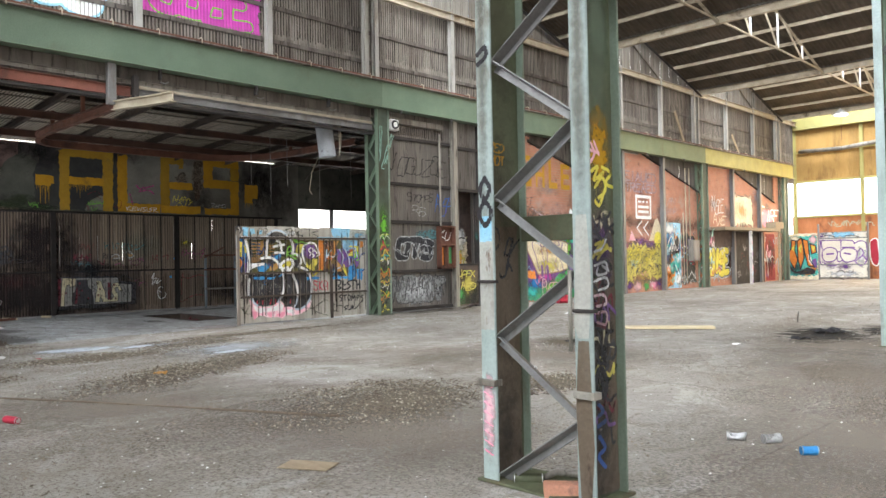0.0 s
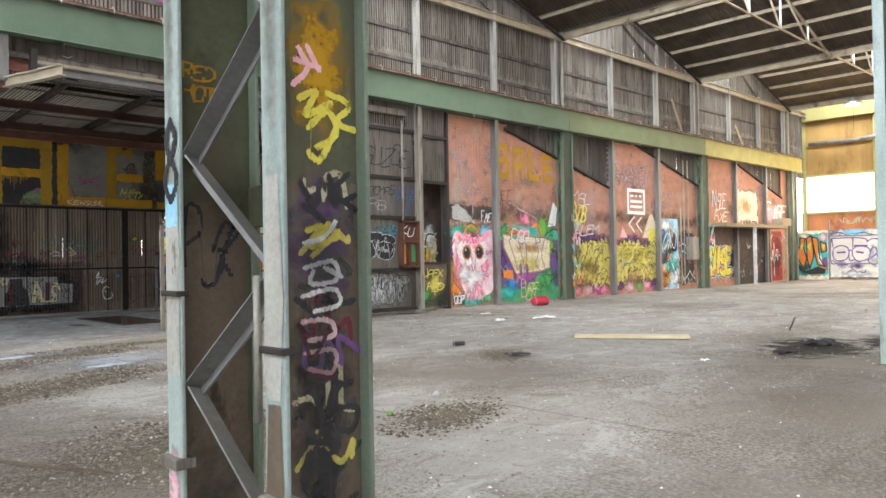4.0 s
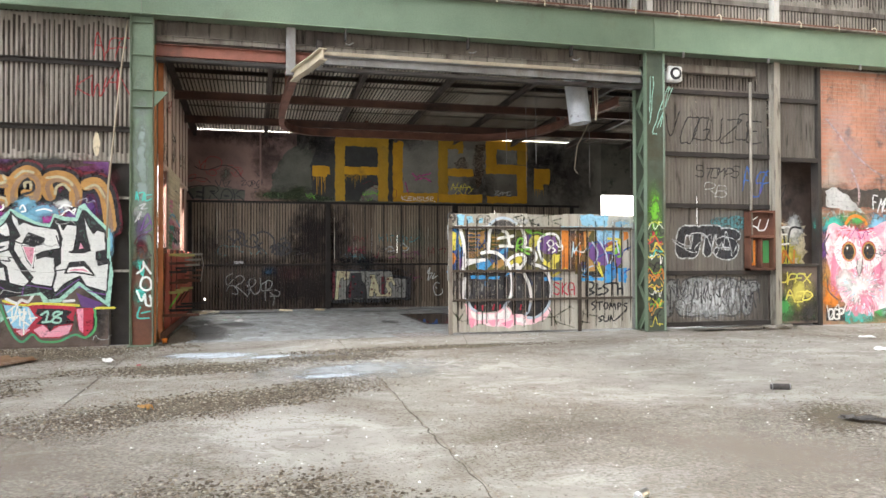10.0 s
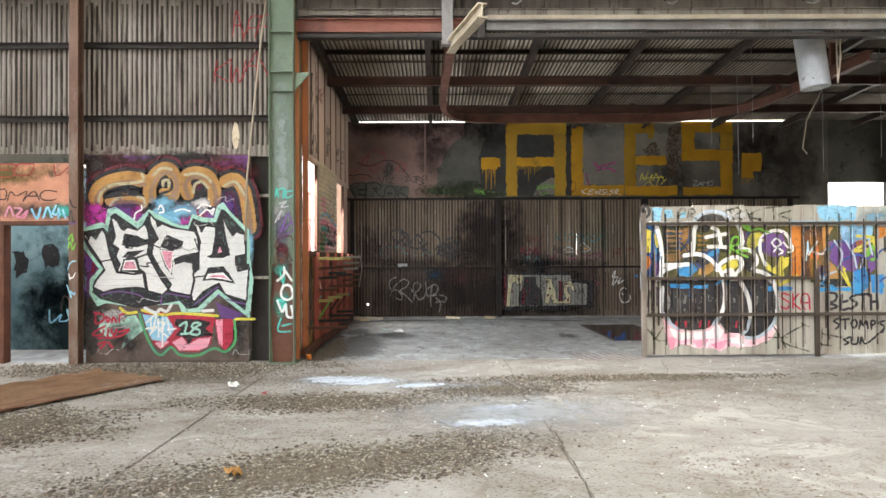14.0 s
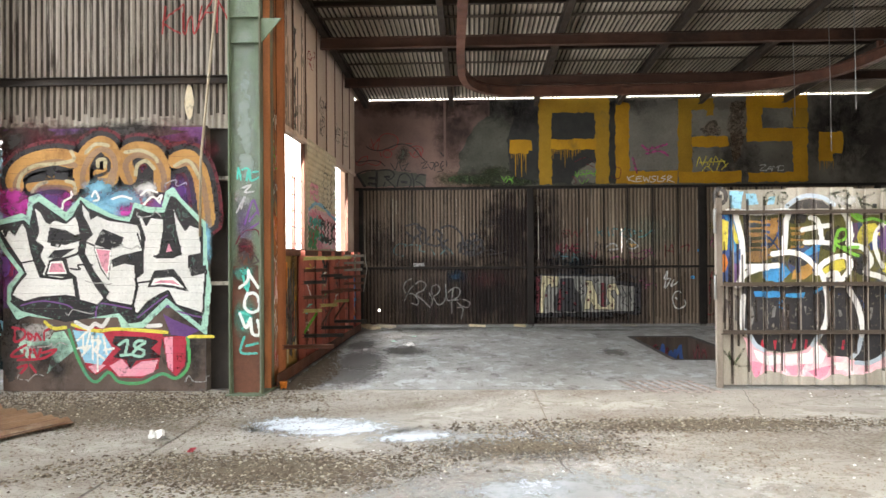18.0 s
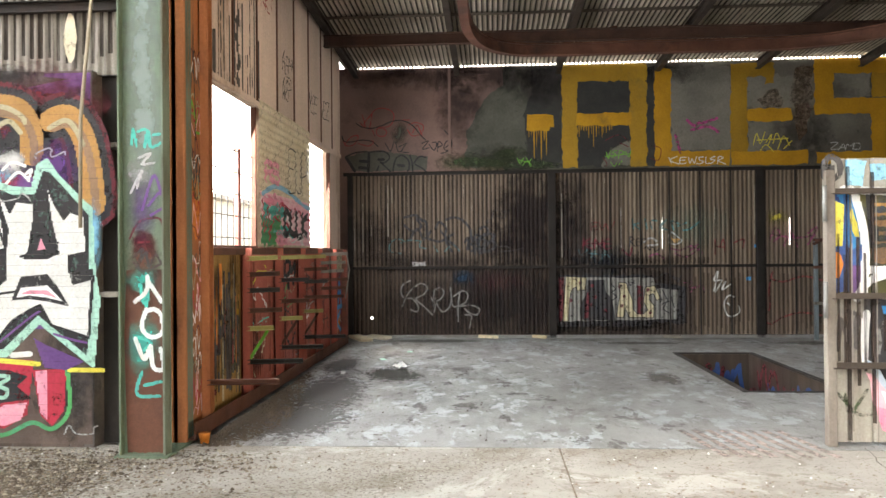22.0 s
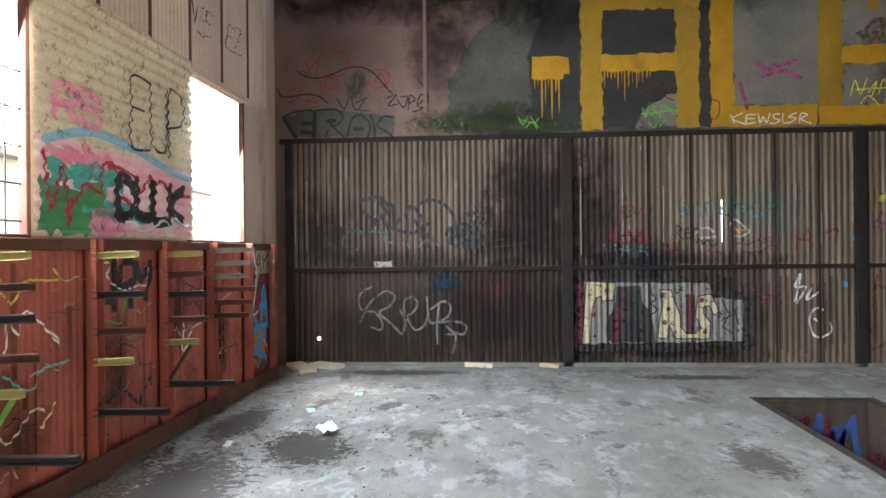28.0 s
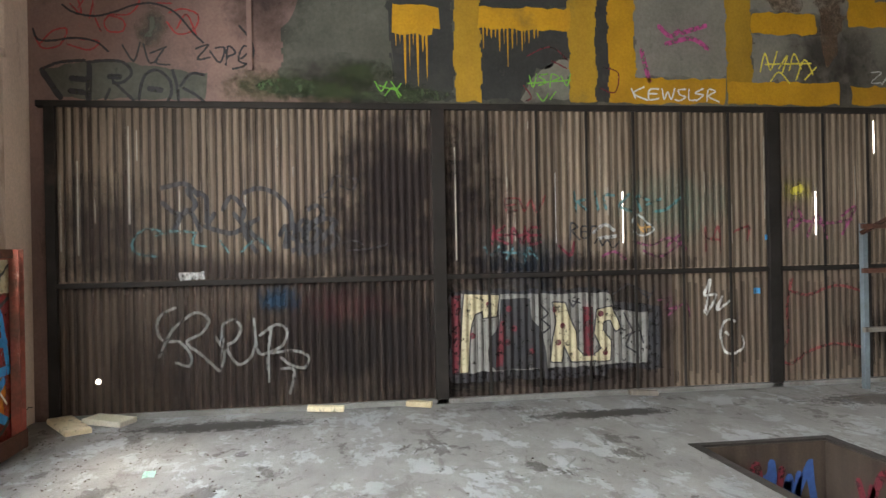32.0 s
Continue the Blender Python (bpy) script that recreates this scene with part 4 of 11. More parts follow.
for yb in BAYS:
    ye = yb + 9.25
    roof_steel = thing("roof_truss_bay", "cream painted purlins and light lattice trusses under the saw-tooth roof", "roof truss", (-1.4, yb, VALLEY), group="saw-tooth roof trusses")
    for i in range(1, 8):
        s = i / 8
        yy, zz = yb + 9.25 * s, RIDGE - (RIDGE - VALLEY) * s - 0.1
        if yy < NORTH - 0.2:
            part("purlin", Geo().cbar((-14.9, yy, zz), (EAST, yy, zz), 0.06, 0.12, 0.008), M["roof_tan"], roof_steel)
    for xx in (-14.7, -9.7, -5.9, -2.7, 1.6, 6.4, 11.6):
        zt = RIDGE - 0.22
        yf = min(ye, NORTH - 0.3)
        zf = RIDGE - (RIDGE - VALLEY) * (yf - yb) / 9.25 - 0.22
        part("rafter", Geo().lbar((xx, yb + 0.1, zt), (xx, yf, zf), 0.10, 0.12, 0.01), M["dark_steel"] if xx < -14 else M["roof_tan"], roof_steel)
        if xx < -14:
            continue
        part("bottom_chord", Geo().lbar((xx, yb + 0.1, VALLEY - 0.1), (xx, yf, VALLEY - 0.1), 0.07, 0.08, 0.008), M["roof_tan"], roof_steel)
        for s in (0.25, 0.5, 0.75):
            yy = yb + 9.25 * s
            if yy < NORTH - 0.4:
                zr = RIDGE - (RIDGE - VALLEY) * s - 0.22
                part("truss_post", Geo().bar((xx, yy, VALLEY - 0.1), (xx, yy, zr), 0.05, 0.05, (1, 0, 0)), M["white"], roof_steel)
                part("truss_diagonal", Geo().lbar((xx, yy, VALLEY - 0.1), (xx, yy - 1.9, RIDGE - (RIDGE - VALLEY) * (s - 0.205) - 0.22), 0.05, 0.05, 0.006), M["cream_steel"], roof_steel)
    # valley girder and the mullions of the glazing
    part("valley_girder", Geo().ibar((-14.9, yb, VALLEY - 0.12), (EAST, yb, VALLEY - 0.12), 0.14, 0.22), M["roof_tan"], roof_steel)
    part("gutter", Geo().box(-14.9, EAST, yb - 0.12, yb + 0.12, VALLEY + 0.02, VALLEY + 0.14), M["roof"], roof_steel)
    for i in range(14):
        xx = -14.9 + i * 26.8 / 13
        part("mullion", Geo().bar((xx, yb, VALLEY + 0.14), (xx, yb, RIDGE - 0.05), 0.05, 0.08, (0, 1, 0)), M["roof_tan"], roof_steel)
    part("ridge_beam", Geo().cbar((-14.9, yb, RIDGE - 0.08), (EAST, yb, RIDGE - 0.08), 0.08, 0.16, 0.008), M["roof_tan"], roof_steel)

# plain unseen walls added to close the hall: openings along the east and south sides
east = thing("wall_east", "plain corrugated wall with a long open band", "wall", (EAST, 14, 0), "structure")
part("sill_wall", Geo().box(EAST, EAST + 0.2, SOUTH, NORTH, 0, 1.0), M["brick_dark"], east)
part("head_wall", Geo().box(EAST, EAST + 0.2, SOUTH, NORTH, 5.4, RIDGE + 0.1), M["galv"], east)
for k in range(14):
    yy = SOUTH + k * 58 / 13
    part("pier", Geo().box(EAST, EAST + 0.2, yy - 0.2, yy + 0.2, 1.0, 5.4), M["brick_dark"], east)
south = thing("wall_south", "plain unseen corrugated wall with an added open doorway", "wall", (0, SOUTH, 0), "structure")
part("side_wall", Geo().box(-22.6, -11.0, SOUTH - 0.2, SOUTH, 0, RIDGE + 0.1), M["galv"], south)
part("side_wall", Geo().box(7.0, EAST + 0.2, SOUTH - 0.2, SOUTH, 0, RIDGE + 0.1), M["galv"], south)
part("head_wall", Geo().box(-11.0, 7.0, SOUTH - 0.2, SOUTH, 5.4, RIDGE + 0.1), M["galv"], south)

# north end wall
north = thing("wall_north", "yellow-lit end wall of brick, glazing and corrugated iron", "wall", (-1.4, NORTH, 0), "structure")
# warm light of this end is put into the orange and amber colours
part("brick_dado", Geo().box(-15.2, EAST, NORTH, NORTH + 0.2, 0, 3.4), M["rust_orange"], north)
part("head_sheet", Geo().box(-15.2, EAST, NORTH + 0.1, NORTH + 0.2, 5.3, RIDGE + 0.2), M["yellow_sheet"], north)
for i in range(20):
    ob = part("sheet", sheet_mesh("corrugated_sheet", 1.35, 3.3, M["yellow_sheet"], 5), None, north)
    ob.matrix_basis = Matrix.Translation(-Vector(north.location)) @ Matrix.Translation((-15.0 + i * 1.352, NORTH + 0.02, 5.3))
for z in (3.36, 5.28):
    part("transom", Geo().box(-15.0, EAST, NORTH - 0.1, NORTH + 0.05, z - 0.05, z + 0.05, 0.005), M["yellow_steel"], north)
for i in range(9):
    xx = -15.0 + i * 3.35
    part("end_post", Geo().ibar((xx, NORTH - 0.1, 0), (xx, NORTH - 0.1, 8.3), 0.14, 0.18, 0.012, 0.01, (0, 1, 0)), M["yellow_steel"], north)
part("end_girder", Geo().box(-15.0, EAST, NORTH - 0.35, NORTH - 0.2, 8.1, 8.75, 0.01), M["yellow_steel"], north)
part("end_girt", Geo().cbar((-15, NORTH - 0.06, 6.9), (EAST, NORTH - 0.06, 6.9), 0.05, 0.1), M["yellow_steel"], north)
part("end_pipe", Geo().tube([(-14.6, NORTH - 0.5, 6.9), (-12.5, NORTH - 0.5, 6.85), (-8, NORTH - 0.5, 7.25), (EAST, NORTH - 0.5, 7.3)], 0.11, 10), M["galv_light"], north, smooth=True)

# ---- the side room ----
# rear wall: render above, corrugated sheets below
rear = thing("wall_rear", "rear wall of stained cement render above a sooty corrugated lining", "wall", (-22.5, 9, 0), "structure")
part("render_upper_pink", Geo().box(-22.75, -22.5, 3.2, 6.4, 0, 4.893), M["render_pink"], rear)
part("render_upper_grey", Geo().box(-22.75, -22.497, 6.4, 8.95, 0, 4.893), M["render_grey"], rear)
part("render_upper_pale", Geo().box(-22.75, -22.497, 8.95, 15.5, 0, 4.893), M["render_pale"], rear)
part("render_below_window", Geo().box(-22.75, -22.5, 15.5, 19.2, 0, 1.65), M["render_grey"], rear)
part("render_above_window", Geo().box(-22.75, -22.5, 15.5, 19.2, 3.35, 4.893), M["render_grey"], rear)
part("window_mullion", Geo().box(-22.7, -22.55, 17.0, 17.08, 1.65, 3.35), M["dark_steel"], rear)
RX = -22.46
base = Matrix.Translation(-Vector(rear.location))
me = sheet_mesh("corrugated_sheet", 8 * PITCH - 0.002, 1.70, M["rear_sheet"], 8)
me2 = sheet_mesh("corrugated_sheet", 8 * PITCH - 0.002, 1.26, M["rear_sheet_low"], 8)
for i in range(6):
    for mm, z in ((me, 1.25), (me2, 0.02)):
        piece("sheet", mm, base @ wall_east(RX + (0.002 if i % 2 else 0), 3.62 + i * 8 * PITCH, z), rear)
# sheets right of the middle post are paler brown
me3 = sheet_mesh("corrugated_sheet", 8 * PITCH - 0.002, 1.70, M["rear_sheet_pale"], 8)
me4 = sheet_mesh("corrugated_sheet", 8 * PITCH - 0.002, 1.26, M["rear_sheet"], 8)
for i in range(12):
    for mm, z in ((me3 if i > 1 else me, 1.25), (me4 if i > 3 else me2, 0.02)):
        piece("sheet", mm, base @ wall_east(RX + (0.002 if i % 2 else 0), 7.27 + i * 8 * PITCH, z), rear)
part("flashing", Geo().box(-22.5, RX + 0.05, 3.5, 14.75, 2.93, 2.99, 0.006), M["soot_steel"], rear)
part("mid_rail", Geo().box(RX + 0.008, RX + 0.05, 3.62, 14.6, 1.235, 1.285, 0.004), M["soot_steel"], rear)
part("sole_rail", Geo().box(RX, RX + 0.06, 3.62, 14.6, 0.0, 0.05, 0.004), M["grey_steel"], rear)
for yy, w in ((3.62, 0.09), (7.25, 0.13), (10.86, 0.13), (14.5, 0.12)):
    part("rear_post", Geo().box(RX, RX + 0.06, yy - w / 2, yy + w / 2, 0, 2.94, 0.004), M["soot_steel"], rear)
for yy in (7.75, 8.27, 8.80, 9.31, 9.84, 10.37, 10.95, 11.47, 12.0, 12.53, 13.06, 13.6, 14.12):
    part("sheet_joint", Geo().box(RX + 0.008, RX + 0.02, yy - 0.013, yy + 0.013, 0.03, 2.93), M["soot_steel"], rear)

# south wall of the side room
SY = 3.65
side = thing("wall_side_room", "rust-orange framed side wall with two open windows and red lower panels", "wall", (-18.5, SY, 0), "structure")
WIN = ((-16.98, -15.54), (-20.68, -19.24))
WZ0, WZ1 = 1.61, 3.13
for xa, xb in ((-21.45, -20.68), (-15.54, -14.95)):
    part("wall_infill", Geo().box(xa, xb, SY - 0.065, SY - 0.03, 0, 5.2), M["tan_sheet"] if xa < -20 else M["rust_orange"], side)
part("wall_infill", Geo().box(-20.68, -15.54, SY - 0.065, SY - 0.03, 0, WZ0), M["red_oxide"], side)
part("wall_infill", Geo().box(-19.24, -16.98, SY - 0.065, SY - 0.03, WZ0, WZ1), M["tan_sheet"], side)
part("wall_infill", Geo().box(-20.68, -15.54, SY - 0.065, SY - 0.03, WZ1, 5.2), M["tan_sheet"], side)

part("recess_wall", Geo().box(-22.5, -21.45, SY - 0.30, SY - 0.23, 0, 5.2), M["tan_sheet"], side)
part("recess_return", Geo().box(-21.45, -21.42, SY - 0.30, SY - 0.066, 0, 5.2), M["tan_sheet"], side)

# room roof: corrugated sheets on purlins and rafters, rising to the front
def room_roof_z(x):
    return 4.90 + (x + 22.47) * 0.04


rr = Geo()
n = int((19.2 - 3.5) / (PITCH / 6))
for i in range(n + 1):
    yy = 3.5 + i * PITCH / 6
    for xx in (-22.7, -15.02):
        rr.v.append((xx, yy, room_roof_z(xx) + 0.02 + 1.5 * wave(yy)))
rr.f = [(2 * i, 2 * i + 2, 2 * i + 3, 2 * i + 1) for i in range(n)]
solo("ceiling_side_room", rr, M["room_roof"], "grey corrugated iron roof of the side room", "ceiling", "structure", smooth=True)
# dark strips along the roof ribs draw their shade and grime
rg = Geo()
rnd = random.Random(5)
for i in range(1, int(15.6 / PITCH)):
    yy = PITCH * (math.ceil(3.5 / PITCH) + i) + (PITCH / 2 if i % 2 < 0 else 0)
    yy += PITCH / 2
    w = PITCH * rnd.uniform(0.13, 0.21)
    for xa, xb in ((-22.6, -20.5), (-20.5, -18.0), (-18.0, -16.2), (-16.2, -15.04)):
        v = [(x_, y_, room_roof_z(x_) + 0.02 + 1.5 * wave(y_) - 0.003) for x_, y_ in ((xa, yy - w), (xb, yy - w), (xb, yy), (xa, yy), (xb, yy + w), (xa, yy + w))]
        rg.add(v, [(0, 1, 2, 3), (3, 2, 4, 5)])
tagged(part("rib_grime", rg, M["roof_shade_grime"]), "dark shade and grime lines along the ribs of the iron roof", "grime", "", "structure")
room_steel = thing("room_roof_frame", "dark rusted rafters and purlins under the side room roof", "roof frame", (-18.7, 9, 4.9))
for yy in (3.75, 5.58, 7.38, 9.13, 10.85, 12.6, 14.35, 16.1, 17.85):
    part("rafter", Geo().ibar((-22.45, yy, room_roof_z(-22.45) - 0.13), (-15.0, yy, room_roof_z(-15.0) - 0.13), 0.09, 0.14), M["rafter_brown"], room_steel)
for xx in (-15.75, -16.9, -18.97, -21.0):
    part("purlin", Geo().cbar((xx, 3.6, room_roof_z(xx) - 0.055), (xx, 19, room_roof_z(xx) - 0.055), 0.06, 0.085), M["rafter_brown"], room_steel)
for xx in (-17.6, -19.9):
    part("sheet_lap", Geo().bar((xx, 3.6, room_roof_z(xx) - 0.004), (xx, 19, room_roof_z(xx) - 0.004), 0.12, 0.006), M["roof_warm"], room_steel)
for xx, zt in ((-17.9, 4.89), (-20.12, 4.80)):
    part("tie_beam", Geo().ibar((xx, 3.68, zt - 0.085), (xx, 19, zt - 0.085), 0.11, 0.17), M["beam_brown"], room_steel)
# lintel across the mouth of the room
lintel = thing("lintel_beam", "grey and red-oxide steel lintel over the mouth of the side room", "beam", (-14.85, 8, 4.8))
part("red_channel", Geo().cbar((-14.80, 3.7, 4.87), (-14.80, 6.3, 4.87), 0.06, 0.2, 0.01), M["lintel_red"], lintel)
part("grey_channel", Geo().cbar((-14.78, 6.45, 4.86), (-14.78, 12.55, 4.86), 0.08, 0.15, 0.01), M["grey_steel"], lintel)
part("pale_strip", Geo().box(-14.82, -14.76, 6.45, 12.55, 4.96, 5.02, 0.004), M["cream_steel"], lintel)
part("upper_channel", Geo().cbar((-14.84, 3.7, 5.08), (-14.84, 12.55, 5.08), 0.04, 0.1, 0.01), M["galv"], lintel)
part("splice_plate", Geo().box(-14.80, -14.66, 6.32, 6.42, 4.66, 5.2, 0.004), M["dark_steel"], lintel)
part("hanger", Geo().box(-14.75, -14.62, 5.80, 5.96, 4.55, 5.36, 0.004), M["grey_steel"], lintel)
part("lintel_soffit", Geo().box(-14.9, -14.74, 3.7, 12.6, 4.69, 4.75, 0.004), M["dark_steel"], lintel)
part("lintel_lining", Geo().box(-15.0, -14.9, 3.7, 12.6, 4.86, 5.4), M["galv_dark"], lintel)

# inner closing walls of the side room, north and behind the doors
part_n = thing("wall_room_north", "plain dark wall closing the side room", "wall", (-18.5, 19.2, 0), "structure")
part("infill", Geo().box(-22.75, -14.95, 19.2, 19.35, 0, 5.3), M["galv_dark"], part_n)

# ---- painting tools: flat shapes laid a few millimetres over a wall, following its waves and courses ----
COURSE, BRICK_L, JOINT = 0.086, 0.24, 0.010


class Surf:
    """A wall to paint on: at = world place of u=0, v=0; du = way of u. Paint lies lift metres outwards."""

    def __init__(self, at, du, out, waves=None, courses=None, lift=0.004):
        self.at, self.du, self.out, self.waves, self.courses, self.lift = Vector(at), Vector(du), Vector(out), waves, courses, lift

    def place(self, u, v, layer):
        d = self.lift + 0.0012 * layer + (self.waves(u) if self.waves else 0)
        return self.at + self.du * u + Vector((0, 0, v)) + self.out * d


def smooth_line(pts, n=6, closed=False):
    if len(pts) < 3:
        return list(pts)
    out, k = [], len(pts)
    for i in range(k if closed else k - 1):
        p = [pts[(i + d) % k] if closed else pts[min(max(i + d, 0), k - 1)] for d in (-1, 0, 1, 2)]
        for s in range(n):
            t = s / n
            out.append(tuple(0.5 * (2 * p[1][c] + (p[2][c] - p[0][c]) * t + (2 * p[0][c] - 5 * p[1][c] + 4 * p[2][c] - p[3][c]) * t * t
                                    + (3 * p[1][c] - p[0][c] - 3 * p[2][c] + p[3][c]) * t * t * t) for c in (0, 1)))
    if not closed:
        out.append(tuple(pts[-1]))
    return out


def stroke(pts, w, taper=False):
    """Polygons that cover a line of width w, with round ends."""
    polys = []
    for i, (x, y) in enumerate(pts):
        r = w / 2
        polys.append([(x + r * math.cos(a * math.pi / 4 + 0.2), y + r * math.sin(a * math.pi / 4 + 0.2)) for a in range(8)])
        if i:
            px, py = pts[i - 1]
            dx, dy = x - px, y - py
            ln = math.hypot(dx, dy)
            if ln > 1e-6:
                nx, ny = -dy / ln * r, dx / ln * r
                polys.append([(px + nx, py + ny), (x + nx, y + ny), (x - nx, y - ny), (px - nx, py - ny)])
    return polys


def ellipse(cx, cy, rx, ry, n=20, wob=0.0, seed=1):
    rnd = random.Random(seed)
    return [(cx + rx * math.cos(2 * math.pi * i / n) * (1 + wob * rnd.uniform(-1, 1)), cy + ry * math.sin(2 * math.pi * i / n) * (1 + wob * rnd.uniform(-1, 1))) for i in range(n)]


def rect(u0, v0, u1, v1):
    return [(u0, v0), (u1, v0), (u1, v1), (u0, v1)]


def spans(polys, u):
    got = []
    for p in polys:
        xs = []
        for i in range(len(p)):
            (x0, y0), (x1, y1) = p[i - 1], p[i]
            if (x0 <= u) != (x1 <= u):
                xs.append(y0 + (u - x0) / (x1 - x0) * (y1 - y0))
        xs.sort()
        got += [(xs[k], xs[k + 1]) for k in range(0, len(xs) - 1, 2)]
    got.sort()
    out = []
    for a, b in got:
        if out and a <= out[-1][1] + 1e-4:
            out[-1][1] = max(out[-1][1], b)
        else:
            out.append([a, b])
    return out


def cut(iv, courses):
    """Keeps what lies on the faces of brick courses, not on their joints."""
    out = []
    for a, b in iv:
        k = int(a // courses)
        while k * courses < b:
            lo, hi = max(a, k * courses + 0.0008), min(b, (k + 1) * courses - 0.0008)
            if hi - lo > 0.002:
                out.append([lo, hi])
            k += 1
    return out


def paint(name, surf, polys, material, parent, layer=0, step=0.011, label=""):
    us = [c[0] for p in polys for c in p]
    if not us:
        return None
    u0, u1 = min(us), max(us)
    n = max(3, int((u1 - u0) / step))
    g = Geo()
    bins = [[] for _ in range(n + 1)]
    w = (u1 - u0) / n
    for p in polys:
        a, b = min(c[0] for c in p), max(c[0] for c in p)
        for i in range(max(0, int((a - u0) / w)), min(n, int((b - u0) / w) + 1) + 1):
            bins[i].append(p)
    eps = 1e-5
    shake = random.Random(len(polys) * 7 + int(u0 * 100))
    for i in range(n):
        ua, ub = u0 + i * w, u0 + (i + 1) * w
        near = bins[i] if len(bins[i]) >= len(bins[i + 1]) else bins[i + 1]
        sa, sb = spans(bins[i], ua + eps), spans(bins[i + 1], ub - eps)
        if len(sa) != len(sb) or surf.courses:
            sa = sb = spans(bins[i] + [q for q in bins[i + 1] if q not in bins[i]], (ua + ub) / 2)
            if surf.courses:
                sa = sb = cut(sa, surf.courses)
        for (a0, a1), (b0, b1) in zip(sa, sb):
            if not surf.courses and a1 - a0 > 0.01:
                ja, jb = shake.uniform(-0.003, 0.003), shake.uniform(-0.003, 0.003)
                a0, b0, a1, b1 = a0 + ja, b0 + ja, a1 + jb, b1 + jb
            g.add([surf.place(ua, a0, layer), surf.place(ub, b0, layer), surf.place(ub, b1, layer), surf.place(ua, a1, layer)], [(0, 1, 2, 3)])
    if not g.f:
        return None
    return part(name, g, material, parent, label)


def cloud(name, surf, u, v, ru, rv, material, parent, layer=1, step=0.02):
    """A soft-edged sprayed or sooty patch on a wall, following its waves."""
    n = max(8, int(2 * ru / step))
    me = bpy.data.meshes.new(name)
    vs, uvs = [], []
    for i in range(n + 1):
        a = -1 + 2 * i / n
        h = math.sqrt(max(0.0, 1 - a * a)) + 0.02
        for b in (-h, 0, h):
            vs.append(surf.place(u + a * ru, v + b * rv, layer))
            uvs.append((a, b))
    me.from_pydata(vs, [], [(3 * i + k, 3 * i + 3 + k, 3 * i + 4 + k, 3 * i + 1 + k) for i in range(n) for k in (0, 1)])
    lay = me.uv_layers.new(name="UVMap")
    for lp_ in me.loops:
        lay.data[lp_.index].uv = uvs[lp_.vertex_index]
    me.materials.append(material)
    return part(name, me, None, parent)


SPRAY = {}


def mist(colour, density=0.75, scale=5.0):
    """A soft-edged film in the colour of a paint."""
    if (colour, density, scale) not in SPRAY:
        nodes = M[colour].node_tree.nodes
        c = [n for n in nodes if n.type == "MIX"][0].inputs["A"].default_value
        SPRAY[colour, density, scale] = film(colour + "_spray_mist", tuple(c)[:3], 0.7, density, scale, (0.08, 0.42))
    return SPRAY[colour, density, scale]


def ribs(name, surf, u0, u1, pitch, width, v0, v1, material, parent, layer=0.3, seed=1, ragged=0.3, chance=1.0):
    """Lines down the hollows of ribbed sheet, of uneven length: painted shade, grime and runs."""
    rnd, g = random.Random(seed), Geo()
    u = u0
    while u < u1:
        if rnd.random() < chance:
            w = width * rnd.uniform(0.6, 1.3) / 2
            a, b = v0 + (v1 - v0) * rnd.uniform(0, ragged), v1 - (v1 - v0) * rnd.uniform(0, ragged)
            for s in (-1, 0):
                g.add([surf.place(u + s * w, a, layer), surf.place(u + (s + 1) * w, a, layer), surf.place(u + (s + 1) * w, b, layer), surf.place(u + s * w, b, layer)], [(0, 1, 2, 3)])
        u += pitch
    return part(name, g, material, parent)


# single-stroke letters on a ten by ten grid, strokes parted by /
FONT = {
    "A": "00 49 90/24 74", "B": "00 09 69 87 65 05/65 93 80 00", "C": "98 69 29 06 03 20 70 91", "D": "00 09 59 96 93 50 00", "E": "99 09 05 00 90/05 65",
    "F": "00 09 99/05 65", "G": "98 59 19 05 01 30 80 94 54", "H": "00 09/90 99/05 95", "I": "50 59", "J": "99 92 70 30 02", "K": "00 09/99 04 90",
    "L": "09 00 90", "M": "00 09 45 99 90", "N": "00 09 90 99", "O": "50 10 05 19 59 89 95 80 50", "P": "00 09 79 97 75 04", "Q": "50 10 05 19 59 89 95 80 50/62 90",
    "R": "00 09 79 97 75 04/44 90", "S": "98 69 19 06 25 75 93 80 30 01", "T": "09 99/59 50", "U": "09 02 20 70 92 99", "V": "09 40 99", "W": "09 20 46 70 99",
    "X": "00 99/09 90", "Y": "09 45 99/45 40", "Z": "09 99 00 90", "1": "27 59 50", "8": "55 17 39 69 87 55 12 30 70 92 55", "0": "50 10 05 19 59 89 95 80 50",
    "3": "08 39 88 65 35/65 92 70 20 01", "-": "14 84", " ": "",
}


def letters(word, u0, v0, w, h, slant=0.0, curve=True, gap=0.18, bounce=0.0, seed=3):
    rnd = random.Random(seed)
    cw = w / len(word)
    lines = []
    for i, ch in enumerate(word):
        dv, big, lean = rnd.uniform(-bounce, bounce) * h, 1 + rnd.uniform(-bounce, bounce), rnd.uniform(-bounce, bounce) * 2
        for s in FONT.get(ch, "").split("/"):
            pts = [(int(c[0]) / 9, int(c[1]) / 9) for c in s.split()]
            if pts:
                pts = [(u0 + (i + p[0] * (1 - gap)) * cw + (slant + lean) * p[1] * h, v0 + dv + p[1] * h * big) for p in pts]
                lines.append(smooth_line(pts, 5) if curve else pts)
    return lines


def strokes(lines, w):
    return [q for ln in lines for q in stroke(ln, w)]


